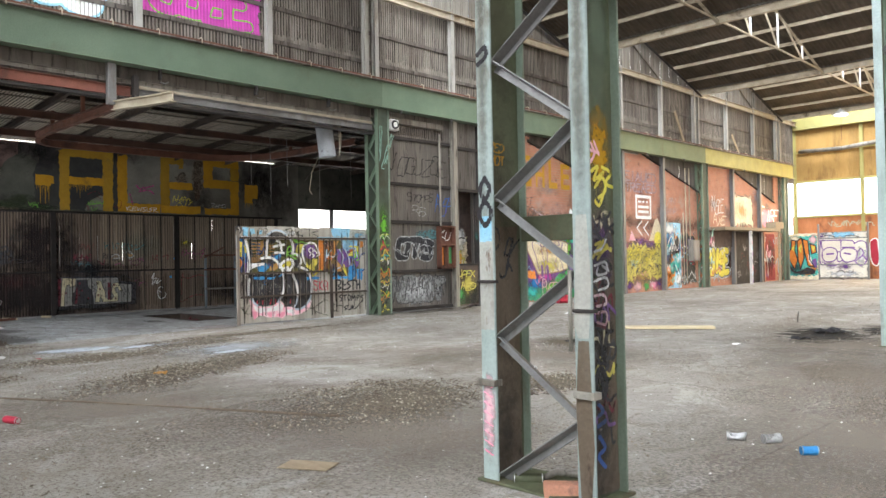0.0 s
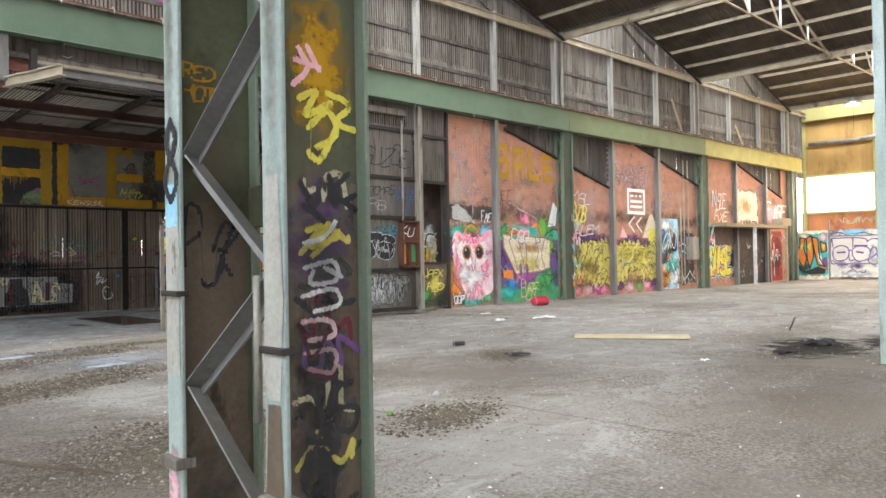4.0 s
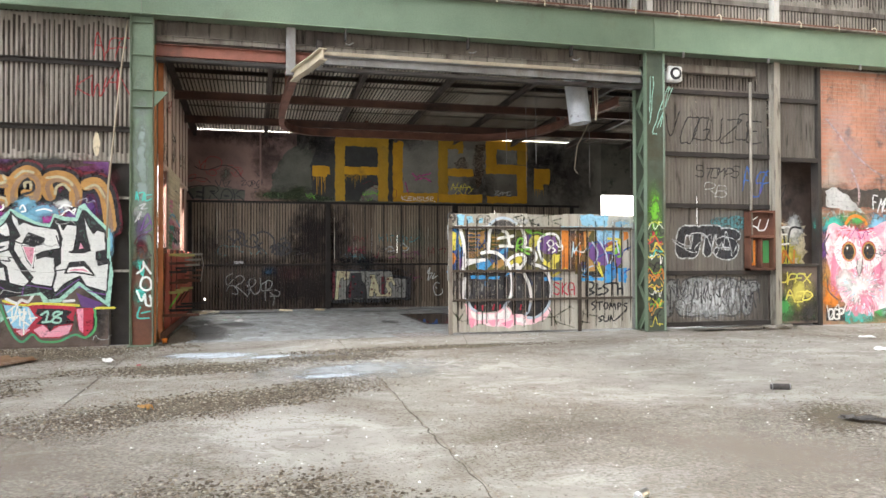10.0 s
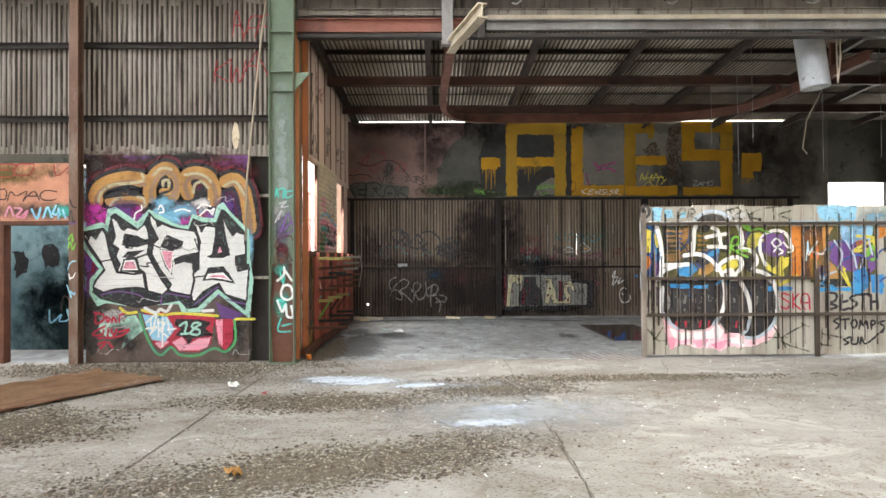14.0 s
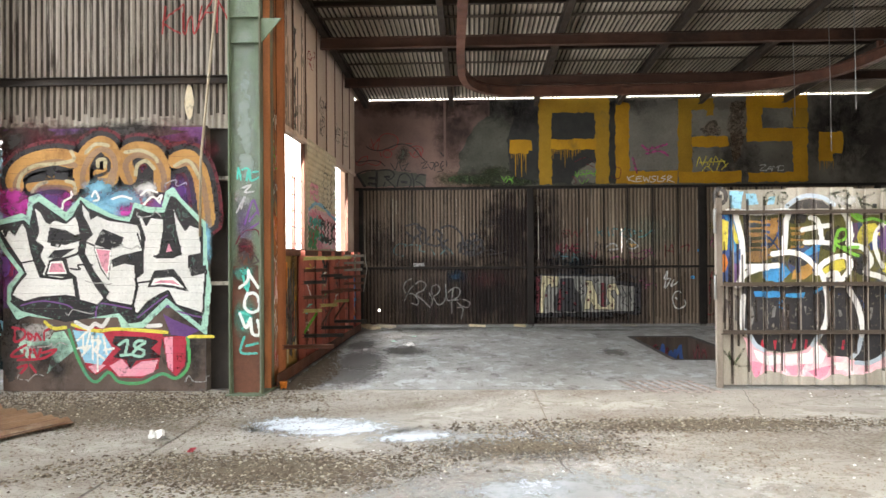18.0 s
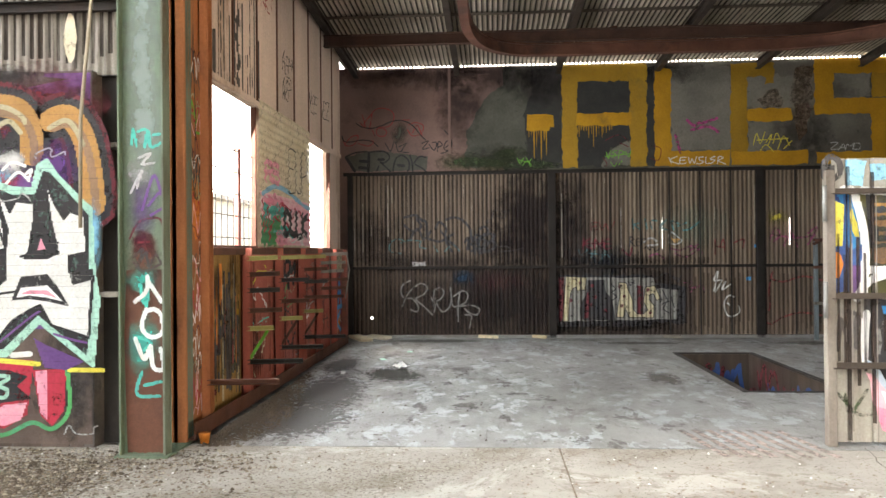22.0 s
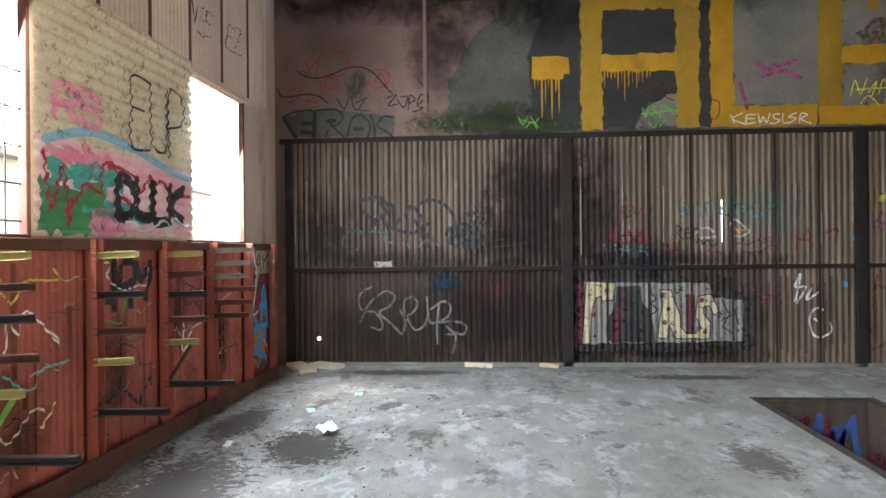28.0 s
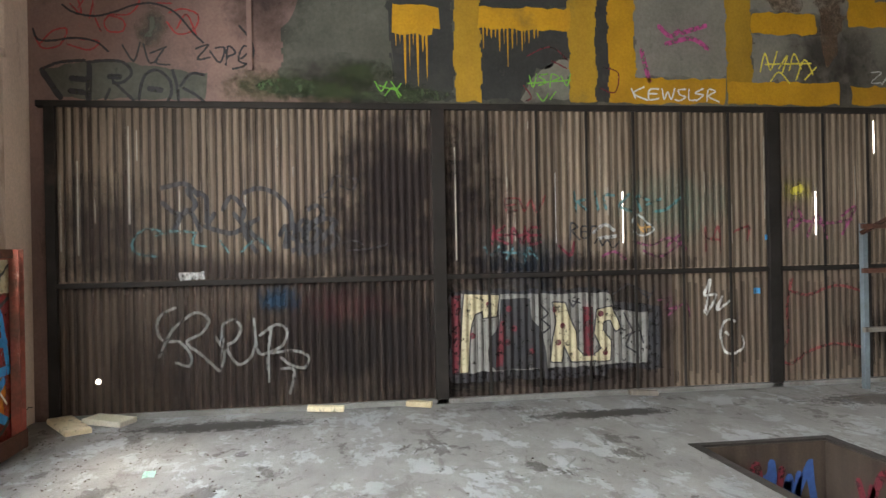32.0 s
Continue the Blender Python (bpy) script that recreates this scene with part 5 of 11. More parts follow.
def scrawl(u, v, w, h, n, seed, loops=1.0):
    """An unreadable hand-sprayed line."""
    rnd = random.Random(seed)
    pts = [(u + w * (i + rnd.uniform(-0.9, 0.9) * loops) / n, v + h * rnd.random()) for i in range(n + 1)]
    return smooth_line(pts, 6)


def throwup(name, surf, word, u, v, w, h, fat, fill, line, parent, layer=1, slant=0.1, rim=None, seed=5, bounce=0.06, under=None):
    """Fat bubble letters: rim, outline and fill."""
    ls = letters(word, u, v, w, h, slant, True, 0.16, bounce, seed)
    if under:
        paint(name, surf, strokes(ls, fat * 2.6), M[under], parent, layer - 1, 0.014)
    if rim:
        paint(name, surf, strokes(ls, fat * 1.75), M[rim], parent, layer, 0.012)
    paint(name, surf, strokes(ls, fat * 1.35), M[line], parent, layer + 1, 0.011)
    paint(name, surf, strokes(ls, fat), M[fill], parent, layer + 2, 0.011)


def tag_text(name, surf, word, u, v, w, h, width, colour, parent, layer=3, slant=0.15, seed=2, curve=True, bounce=0.08):
    rnd = random.Random(seed + len(word))
    ls = [[(p[0] + rnd.uniform(-0.02, 0.02) * h, p[1] + rnd.uniform(-0.02, 0.02) * h) for p in ln] for ln in letters(word, u, v, w, h, slant + 0.12, curve, rnd.uniform(-0.05, 0.06), bounce + 0.05, seed)]
    paint(name, surf, strokes(ls, width * 0.85), M[colour], parent, layer)


def brick_wall(parent, x, ya, yb, top, material, mortar, zone=None, name="brick", thick=0.22, loose=True):
    """Running-bond wall facing east; top(y) gives its height. Bricks in zone are single pieces, the rest one part."""
    rest = Geo()
    me = Geo().box(-0.03, 0, -BRICK_L / 2 + JOINT / 2, BRICK_L / 2 - JOINT / 2, -COURSE / 2 + JOINT / 2, COURSE / 2 - JOINT / 2, 0.004).mesh(name, material)
    half = Geo().box(-0.03, 0, -BRICK_L / 4 + JOINT / 2, BRICK_L / 4 - JOINT / 2, -COURSE / 2 + JOINT / 2, COURSE / 2 - JOINT / 2, 0.004).mesh(name, material)
    rnd = random.Random(11)
    hmax = max(top(ya + (yb - ya) * i / 40) for i in range(41))
    base = Matrix.Translation(-Vector(parent.location))
    j = 0
    while (j + 1) * COURSE <= hmax + 0.02:
        zc = (j + 0.5) * COURSE
        y = ya + (BRICK_L / 4 if j % 2 else BRICK_L / 2)
        cells = [(ya + BRICK_L / 4, 0.5)] if j % 2 else []
        yy = ya + (BRICK_L if j % 2 else BRICK_L / 2)
        while yy + BRICK_L / 2 <= yb + 0.001:
            cells.append((yy, 1))
            yy += BRICK_L
        if yb - (yy - BRICK_L / 2) > 0.1:
            cells.append((yy - BRICK_L / 4, 0.5))
        for yc, s in cells:
            if zc + COURSE / 2 > top(yc) + 0.01:
                continue
            dx = rnd.uniform(-0.002, 0.001)
            if zone and zone(yc, zc):
                piece(name, me if s == 1 else half, base @ Matrix.Translation((x + dx, yc, zc)), parent)
            else:
                hl = BRICK_L * s / 2 - JOINT / 2
                hz = COURSE / 2 - JOINT / 2
                x1, x0 = x + dx, x - 0.03
                rest.add([(x1, yc - hl, zc - hz), (x1, yc + hl, zc - hz), (x1, yc + hl, zc + hz), (x1, yc - hl, zc + hz),
                          (x0, yc - hl, zc - hz), (x0, yc + hl, zc - hz), (x0, yc + hl, zc + hz), (x0, yc - hl, zc + hz)],
                         [(0, 1, 2, 3), (4, 5, 1, 0), (5, 6, 2, 1), (6, 7, 3, 2), (7, 4, 0, 3)])
        j += 1
    n = 40
    bed = Geo()
    for i in range(n):
        a, b = ya + (yb - ya) * i / n, ya + (yb - ya) * (i + 1) / n
        t = min(top(a + 0.001), top(b - 0.001))
        bed.box(x - thick, x - 0.008, a, b, 0, t)
    part("mortar_bed", bed, mortar, parent)
    if rest.f:
        tagged(part("brickwork", rest, material, parent), kind="stuff")


# ---- west wall, south of the side room: door, painted brick bay, corrugated iron over it ----
wsouth = thing("wall_west_south", "brick and corrugated iron wall with a painted bay and a doorway", "wall", (-14.9, 0, 0), "structure")
brick_wall(wsouth, -14.84, 0.62, 2.98, lambda y: 3.02, M["brick_dark"], M["mortar_dark"], lambda y, z: z < 2.5)
brick_wall(wsouth, -14.84, -6.2, -0.62, lambda y: 2.9, M["brick"], M["mortar_dark"])
part("lintel_band", Geo().box(-14.98, -14.835, -6.2, 0.62, 2.9, 3.03, 0.004), M["render_grey"], wsouth)
part("brick_over_door", Geo().box(-15.0, -14.845, -0.62, 0.45, 2.06, 2.9), M["brick"], wsouth)
clad_row(wsouth, -14.93, -6.2, 3.35, 3.0, 2.4, M["galv_light"])
for z in (3.55, 4.62):
    part("girt", Geo().cbar((-14.905, -6.2, z), (-14.905, 3.35, z), 0.05, 0.09, 0.006), M["dark_steel"], wsouth)
# added board here too, keeps light out between the sheets
part("backing", Geo().box(-14.99, -14.965, -6.2, 3.35, 3.0, 5.36), M["galv_dark"], wsouth)
part("corner_sheet", Geo().box(-15.05, -15.0, 2.98, 3.36, 0, 3.1), M["dark_steel"], wsouth)
for z in (1.2, 2.4):
    part("corner_bracket", Geo().box(-15.0, -14.86, 2.99, 3.34, z, z + 0.04), M["galv_light"], wsouth)
for yy in (0.53, -2.6, -5.6):
    part("wall_post", Geo().ibar((-14.74, yy, 0), (-14.74, yy, 5.36), 0.13, 0.18, 0.012, 0.01, (1, 0, 0)), M["post_brown"], wsouth)
door1 = thing("door_1", "doorway with a rusty frame opening on a blue-washed wall", "doorway", (-14.9, -0.1, 0), "structure")
part("door_frame", Geo().box(-15.0, -14.82, -0.62, -0.55, 0, 2.06, 0.004), M["rust"], door1)
part("door_frame", Geo().box(-15.0, -14.82, 0.38, 0.45, 0, 2.06, 0.004), M["rust"], door1)
part("door_frame", Geo().box(-15.0, -14.82, -0.55, 0.38, 2.0, 2.06, 0.004), M["rust"], door1)
part("back_room_wall", Geo().box(-16.6, -16.5, -2.5, 2.5, 0, 3), M["blue_wall"], door1)
part("back_room_floor", Geo().box(-16.5, -14.96, -2.5, 3.1, -0.1, -0.004), M["room_floor"], door1)

# ---- west wall, north of the side room ----
wn1 = thing("wall_west_doors", "tall corrugated iron doors with dark rails and a timber gear box", "wall", (-14.9, 14.5, 0), "structure")
clad_row(wn1, -14.86, 13.0, 15.45, 0.05, 4.75, M["galv_dark"])
clad_row(wn1, -14.87, 13.0, 16.7, 4.7, 0.75, M["galv_dark"])
clad_row(wn1, -14.86, 15.6, 16.66, 3.4, 1.35, M["galv_dark"])
for z in (0.1, 1.11, 2.44, 3.46, 4.70):
    part("rail", Geo().box(-14.85, -14.79, 13.0, 15.46, z - 0.05, z + 0.04, 0.004), M["dark_steel"], wn1)
for z in (3.42, 4.64):
    part("rail", Geo().box(-14.85, -14.79, 15.6, 16.68, z - 0.05, z + 0.04, 0.004), M["dark_steel"], wn1)
part("door_post", Geo().ibar((-14.74, 15.54, 0), (-14.74, 15.54, 5.36), 0.14, 0.18, 0.012, 0.01, (1, 0, 0)), M["galv_light"], wn1)
part("jamb", Geo().box(-15.0, -14.78, 16.62, 16.70, 0, 5.36, 0.004), M["dark_steel"], wn1)
part("roller_head", Geo().box(-14.86, -14.72, 13.1, 15.1, 5.06, 5.22, 0.01), M["galv"], wn1)
part("hatch_lower", Geo().box(-14.9, -14.84, 15.62, 16.62, 0.05, 1.22, 0.004), M["brick_dark"], wn1)
part("hatch_rail", Geo().box(-14.9, -14.80, 15.62, 16.62, 1.22, 1.28, 0.004), M["dark_steel"], wn1)
part("niche_wall", Geo().box(-15.75, -15.65, 15.3, 17.2, 0, 3.6), M["brick_dark"], wn1)
part("conduit", Geo().tube([(-14.77, 15.0, 1.3), (-14.77, 15.0, 4.95)], 0.028, 8), M["galv_light"], wn1, smooth=True)

BX = -14.86


def gable_top(y):
    for a, top in ((19.1, 5.2), (26.0, 5.5), (34.0, 5.5)):
        if a <= y < a + 5.45:
            return top - 0.266 * (y - a)
    return 5.36 if y < 19.1 or y > 24.5 else 3.75


brick = thing("wall_west_brick", "red brick wall with painted murals and a raking top under corrugated iron", "wall", (BX, 28, 0), "structure")
brick_wall(brick, BX, 16.7, 41.5, gable_top, M["brick"], M["mortar"], lambda y, z: False)
clad_row(brick, -14.95, 16.7, 41.5, 3.6, 1.8, M["galv_dark"])
for a, top in ((19.1, 5.2), (26.0, 5.5), (34.0, 5.5)):
    part("raking_angle", Geo().lbar((BX + 0.05, a, top), (BX + 0.05, a + 5.45, top - 0.266 * 5.45), 0.1, 0.1, 0.01), M["dark_steel"], brick)
for yy in (18.55, 24.6, 27.65, 34.2, 37.3):
    part("wall_post", Geo().ibar((-14.74, yy, 0), (-14.74, yy, 5.36), 0.15, 0.18, 0.012, 0.01, (1, 0, 0)), M["grey_steel"], brick)


def cm(text):
    """Centimetres, written as x,y pairs, into metres."""
    return [tuple(int(v) / 100 for v in c.split(",")) for c in text.split()]


def outline(poly, w):
    return stroke(poly + [poly[0]], w)


def rough(poly, seed, amp=0.018):
    """Adds an uneven brushed edge."""
    rnd, out = random.Random(seed), []
    for i in range(len(poly)):
        (x0, y0), (x1, y1) = poly[i], poly[(i + 1) % len(poly)]
        n = max(1, int(math.hypot(x1 - x0, y1 - y0) / 0.07))
        out += [(x0 + (x1 - x0) * k / n + rnd.uniform(-amp, amp), y0 + (y1 - y0) * k / n + rnd.uniform(-amp, amp)) for k in range(n)]
    return out


# ---- painted brick bay beside the side room ----
mural = thing("mural_letters", "large white and black letter mural on purple and gold painted brick", "graffiti", (-14.84, 1.8, 0.0), "structure")
S1 = Surf((-14.84, 0, 0), (0, 1, 0), (1, 0, 0), None, COURSE)
paint("purple_ground", S1, [rect(0.63, 0.95, 2.97, 3.0)], M["purple"], mural, 0, 0.03)
paint("grey_ground", S1, [rect(0.63, 0.03, 2.97, 0.95)], M["brick_dark"], mural, 0, 0.03)
paint("crimson_cloud", S1, [ellipse(0.8, 2.15, 0.28, 0.16, 16, 0.2), ellipse(1.5, 2.75, 0.9, 0.2, 20, 0.15, 4), ellipse(2.6, 2.6, 0.35, 0.25, 16, 0.2, 7)], M["dark_red"], mural, 1, 0.02)
paint("dark_cloud", S1, [ellipse(0.9, 2.92, 0.35, 0.1, 16, 0.2), ellipse(2.2, 2.95, 0.5, 0.08, 16, 0.2, 2), ellipse(0.72, 0.5, 0.12, 0.4, 14, 0.1)], M["soft_black"], mural, 2, 0.02)
paint("blue_cloud", S1, [ellipse(1.75, 2.12, 0.35, 0.16, 16, 0.2), ellipse(2.93, 1.6, 0.06, 0.5, 14, 0.1)], M["sky_blue"], mural, 1.5, 0.02)
for k, (u, v, ru, rv, c) in enumerate(((0.85, 2.2, 0.4, 0.3, "magenta"), (1.4, 2.8, 0.9, 0.3, "dark_red"), (2.5, 2.75, 0.65, 0.35, "dark_red"), (0.8, 2.75, 0.5, 0.4, "dark_red"), (1.8, 2.95, 0.9, 0.12, "soft_black"), (0.75, 2.85, 0.3, 0.25, "soft_black"), (2.0, 2.95, 0.6, 0.15, "soft_black"), (2.85, 2.3, 0.2, 0.6, "soft_black"), (0.72, 1.5, 0.16, 0.5, "crimson"), (1.8, 2.1, 0.5, 0.2, "sky_blue"), (1.3, 2.15, 0.3, 0.15, "magenta"), (2.2, 2.15, 0.2, 0.14, "crimson"), (0.75, 0.8, 0.25, 0.3, "soft_black"), (1.2, 0.35, 0.3, 0.35, "soft_black"), (2.75, 0.5, 0.3, 0.5, "soft_black"))):
    cloud("spray_cloud", S1, u, v, ru, rv, mist(c, 0.85), mural, 2.2 + 0.05 * k, 0.1)
GOLD = [(smooth_line(cm(t), 6), w) for t, w in (("145,264 125,268 101,264 84,256 76,244 78,235", 0.2), ("97,235 114,239 136,238 146,232", 0.15), ("155,240 155,256 163,273 177,282 188,276 192,262 188,242", 0.19), ("173,248 184,248 187,259", 0.1), ("210,244 204,262 210,272 224,275 240,269 248,252 248,235", 0.19), ("264,262 279,265 291,249 297,222 300,194", 0.19))]
for g_, w in GOLD:
    paint("gold_rim", S1, strokes([g_], w + 0.20), M["dark_red"], mural, 2.95, 0.012)
    paint("gold_outline", S1, strokes([g_], w + 0.12), M["black"], mural, 3.3, 0.012)
for k, (g_, w) in enumerate(GOLD):
    paint("gold_letter", S1, strokes([g_], w), M["gold_dull"], mural, 4 + 0.05 * k, 0.012)
    paint("gold_shade", S1, strokes([[(u + 0.02, v - 0.06) for u, v in g_]], w * 0.35), M["sheet_brown"], mural, 4.5, 0.012)
paint("gold_counter", S1, [cm("221,230 223,244 229,254 235,253 238,229"), cm("168,243 172,249 174,243"), cm("88,237 95,245 125,249 147,243 147,240 125,242 99,239")], M["black"], mural, 4.7, 0.012)
paint("gold_counter", S1, strokes([smooth_line(cm(t), 6) for t in ("172,255 173,263 182,266 187,260 185,250 175,246",)], 0.04), M["black"], mural, 4.7)
paint("gold_highlight", S1, strokes([smooth_line(cm(t), 6) for t in ("81,231 82,240 87,250 101,258 125,260 143,263 146,267 143,274", "160,272 172,282 186,280", "174,256 174,263 182,264 182,256", "206,272 224,274 239,267 243,261", "218,246 220,257 230,262 239,253", "263,256 276,262 284,256 291,242", "137,240 146,237 147,226", "97,228 105,236 114,239",)], 0.042), M["dull_cream"], mural, 5)
for u, v, ru, rv, c in ((1.18, 2.2, 0.28, 0.2, "purple"), (1.73, 2.3, 0.22, 0.16, "sky_blue"), (2.02, 2.19, 0.35, 0.14, "sky_blue"), (0.73, 2.22, 0.2, 0.12, "magenta"), (1.38, 2.23, 0.1, 0.08, "magenta"), (2.65, 2.27, 0.3, 0.2, "purple"), (2.06, 2.06, 0.14, 0.1, "magenta"), (2.32, 2.29, 0.2, 0.1, "white"), (0.66, 1.43, 0.16, 0.3, "purple"), (2.99, 1.71, 0.08, 0.3, "sky_blue")):
    cloud("spray_cloud", S1, u, v, ru, rv, mist(c, 0.8), mural, 5.4, 0.1)
paint("pale_scribble", S1, strokes([smooth_line(cm(t), 6) for t in ("167,222 171,228 175,219 169,217", "191,219 202,222 213,219", "226,211 237,221 246,214", "143,228 143,222 134,216 132,203", "242,218 248,223 246,216", "224,223 232,229 243,226",)], 0.024), M["white"], mural, 5.8)
RIM = cm("54,193 85,202 92,198 95,221 105,224 137,202 154,220 187,201 199,197 212,197 217,213 232,208 249,207 254,226 261,230 269,218 291,196 297,191 299,142 303,118 298,66 254,101 226,74 202,74 198,86 121,84 92,88 80,84 69,102 70,120 84,136 64,162 54,179")
paint("letters_rim", S1, [RIM] + outline(RIM, 0.035), M["mint"], mural, 6, 0.012)
paint("letters_shadow", S1, [cm("56,190 88,196 94,190 99,214 105,217 132,198 140,192 152,214 187,198 210,191 217,209 232,203 251,203 258,222 264,220 289,193 296,185 295,142 299,123 293,74 253,106 224,79 209,77 198,89 136,79 84,92 72,102 74,118 88,136 68,162 58,180")], M["black"], mural, 7, 0.012)
WHITES = [cm(t) for t in ("59,185 64,186 66,178 70,186 77,179 86,194 91,186 97,158 101,147 107,131 132,128 145,130 149,107 136,109 106,107 88,102 73,110 79,121 90,134 84,147 69,169",
    "99,212 108,205 114,194 118,192 123,196 137,192 148,201 152,192 154,179 147,177 136,183 119,186 116,171 136,168 154,173 151,157 136,152 121,151 113,134 140,131 132,128 108,132 112,143 106,154 110,165 101,172 105,183",
    "154,217 165,204 166,197 173,201 187,195 202,193 220,190 224,182 226,159 202,154 191,149 217,144 219,120 214,97 187,102 182,106 186,113 170,135 158,157 160,172 167,179 162,190 156,201",
    "136,152 152,157 159,143 171,121 182,106 173,98 152,104 148,130 140,136",
    "219,204 226,198 230,189 235,198 250,196 250,181 246,157 242,152 261,152 270,156 264,182 259,217 267,196 275,183 280,189 292,185 294,156 279,153 279,141 299,137 297,120 295,88 264,98 255,114 246,110 232,102 220,88 216,90 215,99 220,119 217,128 226,135 226,157 228,175 223,190")]
paint("white_letters", S1, WHITES, M["white"], mural, 8, 0.01)
for w_ in WHITES:
    paint("letter_outline", S1, outline(w_, 0.024), M["black"], mural, 8.8)
paint("letter_counter", S1, [cm("117,183 120,187 140,181 153,176 136,173 132,171 130,164 119,166"), cm("115,152 123,161 148,163 132,153"), cm("113,132 117,150 134,150 140,133"), cm("170,167 176,180 180,185 204,175 201,166 187,162"), cm("169,164 190,163 187,126 177,139"), cm("190,148 220,157 223,151 191,141"), cm("248,154 255,179 259,179 271,154"), cm("231,118 239,137 261,139 269,130 279,113 261,117 246,119"), cm("279,140 299,143 298,134 282,130")], M["black"], mural, 9.5, 0.012)
paint("letter_counter_rim", S1, [cm("115,134 119,148 133,149 138,134"), cm("170,163 190,161 186,129 178,141"), cm("235,120 239,128 261,130 274,117 261,120 246,122")], M["white"], mural, 10, 0.008)
paint("letter_counter_pink", S1, [cm("117,136 120,146 132,146 136,136"), cm("172,162 188,160 185,133 178,143"), cm("253,158 256,168 260,159"), cm("239,123 246,126 261,126 269,120 257,123")], M["pink"], mural, 10.6, 0.008)
paint("letter_line", S1, strokes([smooth_line(cm(t), 6) for t in ("86,147 103,150", "153,173 170,166", "142,140 153,139 151,144 168,144", "220,179 226,160", "218,123 234,125", "261,162 270,164", "239,153 246,157 248,171",)], 0.02), M["black"], mural, 9.6)
paint("shadow_line", S1, strokes([smooth_line(cm(t), 6) for t in ("84,98 99,102 114,103 136,99 144,95", "171,84 173,97 180,100 213,94", "220,84 246,104 254,109", "266,91 279,87 293,84",)], 0.018), M["purple"], mural, 7.6)
paint("lower_red", S1, [cm("147,74 152,48 160,26 170,18 183,26 198,16 224,15 243,26 248,62 248,70 150,74"), cm("248,62 276,63 274,30 264,17 254,26")], M["crimson"], mural, 3, 0.012)
paint("lower_pink", S1, [cm("187,29 201,37 211,26 224,34 243,36 238,22 224,17 198,17"), cm("250,61 260,62 260,22 254,28"), cm("162,28 172,32 183,30 170,20")], M["pink"], mural, 3.6, 0.012)
paint("lower_blue", S1, [cm("144,70 180,66 191,48 177,30 158,33 150,52")], M["sky_blue"], mural, 4.2, 0.012)
paint("lower_star", S1, [cm("193,63 228,62 244,57 235,49 247,39 218,35 211,25 206,36 191,39 200,48 190,55")], M["black"], mural, 4.6, 0.012)
paint("lower_numbers", S1, strokes([smooth_line(cm(t), 6) for t in ("198,53 208,58 205,42", "200,41 212,42", "228,57 219,57 216,51 227,46 224,40 214,42 220,50 228,55",)], 0.032), M["mint"], mural, 7)
paint("lower_white_tag", S1, strokes([smooth_line(cm(t), 6) for t in ("150,58 164,69 158,46 156,63", "150,49 165,52", "167,63 168,37", "167,58 177,57 170,47 181,37", "174,63 173,23", "180,63 184,42", "192,49 181,47", "155,41 164,50",)], 0.026), M["white"], mural, 7)
paint("lower_line", S1, strokes([smooth_line(cm(t), 6) for t in ("140,70 149,41 161,18 172,11 186,22 198,11 224,10 247,20 264,15 278,30 277,61",)], 0.035), M["leaf"], mural, 5.5)
paint("yellow_line", S1, strokes([smooth_line(cm(t), 6) for t in ("112,79 122,72 136,73", "144,76 172,69 198,71 253,67", "279,62 306,62",)], 0.04), M["lemon"], mural, 5.6)
paint("white_drip", S1, strokes([smooth_line(cm(t), 6) for t in ("148,79 163,72 170,77 179,74 186,84", "231,74 246,75",)], 0.045), M["white"], mural, 5.9)
paint("purple_patch", S1, [cm("249,88 260,82 291,69 276,62 258,64")], M["purple"], mural, 6.4, 0.012)
paint("pale_splash", S1, [cm("122,67 134,69 147,48 125,30 114,20 119,38 109,47"), cm("80,49 84,61 99,59 114,63 121,50 106,38 91,38")], M["mint"], mural, 2.5, 0.012)
paint("pale_splash", S1, [cm("73,76 92,78 121,76 120,63 102,56 84,59"), cm("91,52 121,53 117,41 95,43")], M["faded_white"], mural, 2.7, 0.012)
paint("red_name", S1, strokes([smooth_line(cm(t), 6) for t in ("77,72 77,57 88,62 87,70 74,73", "92,67 97,63 94,59 92,64", "100,59 102,66 107,59", "111,67 111,59", "118,72 112,69", "90,53 77,46 73,40 86,41 88,47", "95,48 94,39", "99,48 103,39 107,48", "109,44 125,48 110,38 80,36", "80,27 91,30 84,21", "95,30 101,22",)], 0.03), M["crimson"], mural, 5)
paint("brick_wear", S1, strokes([scrawl(0.8 + 0.28 * k, 0.1 + 0.37 * (k % 7), 0.3, 0.1, 5, 800 + k) for k in range(8)], 0.012), M["faded_white"], mural, 11)
SC1 = Surf((-14.926, 0, 0), (0, 1, 0), (1, 0, 0), run_wave(-6.2, 3.35), None, 0.005)
tag_text("wall_tag", SC1, "AEF", 2.72, 4.72, 0.5, 0.34, 0.022, "red", wsouth, 3, 0.1)
tag_text("wall_tag", SC1, "KWAN", 2.45, 4.12, 0.85, 0.36, 0.022, "red", wsouth, 3, 0.05, 4)
SB0 = Surf((-14.84, 0, 0), (0, 1, 0), (1, 0, 0), None, COURSE)
tag_text("wall_tag", SB0, "ASO V", -0.95, 2.72, 1.3, 0.17, 0.02, "red", wsouth, 3)
tag_text("wall_tag", SB0, "OMAC", -0.75, 2.36, 0.95, 0.13, 0.02, "black", wsouth, 3)
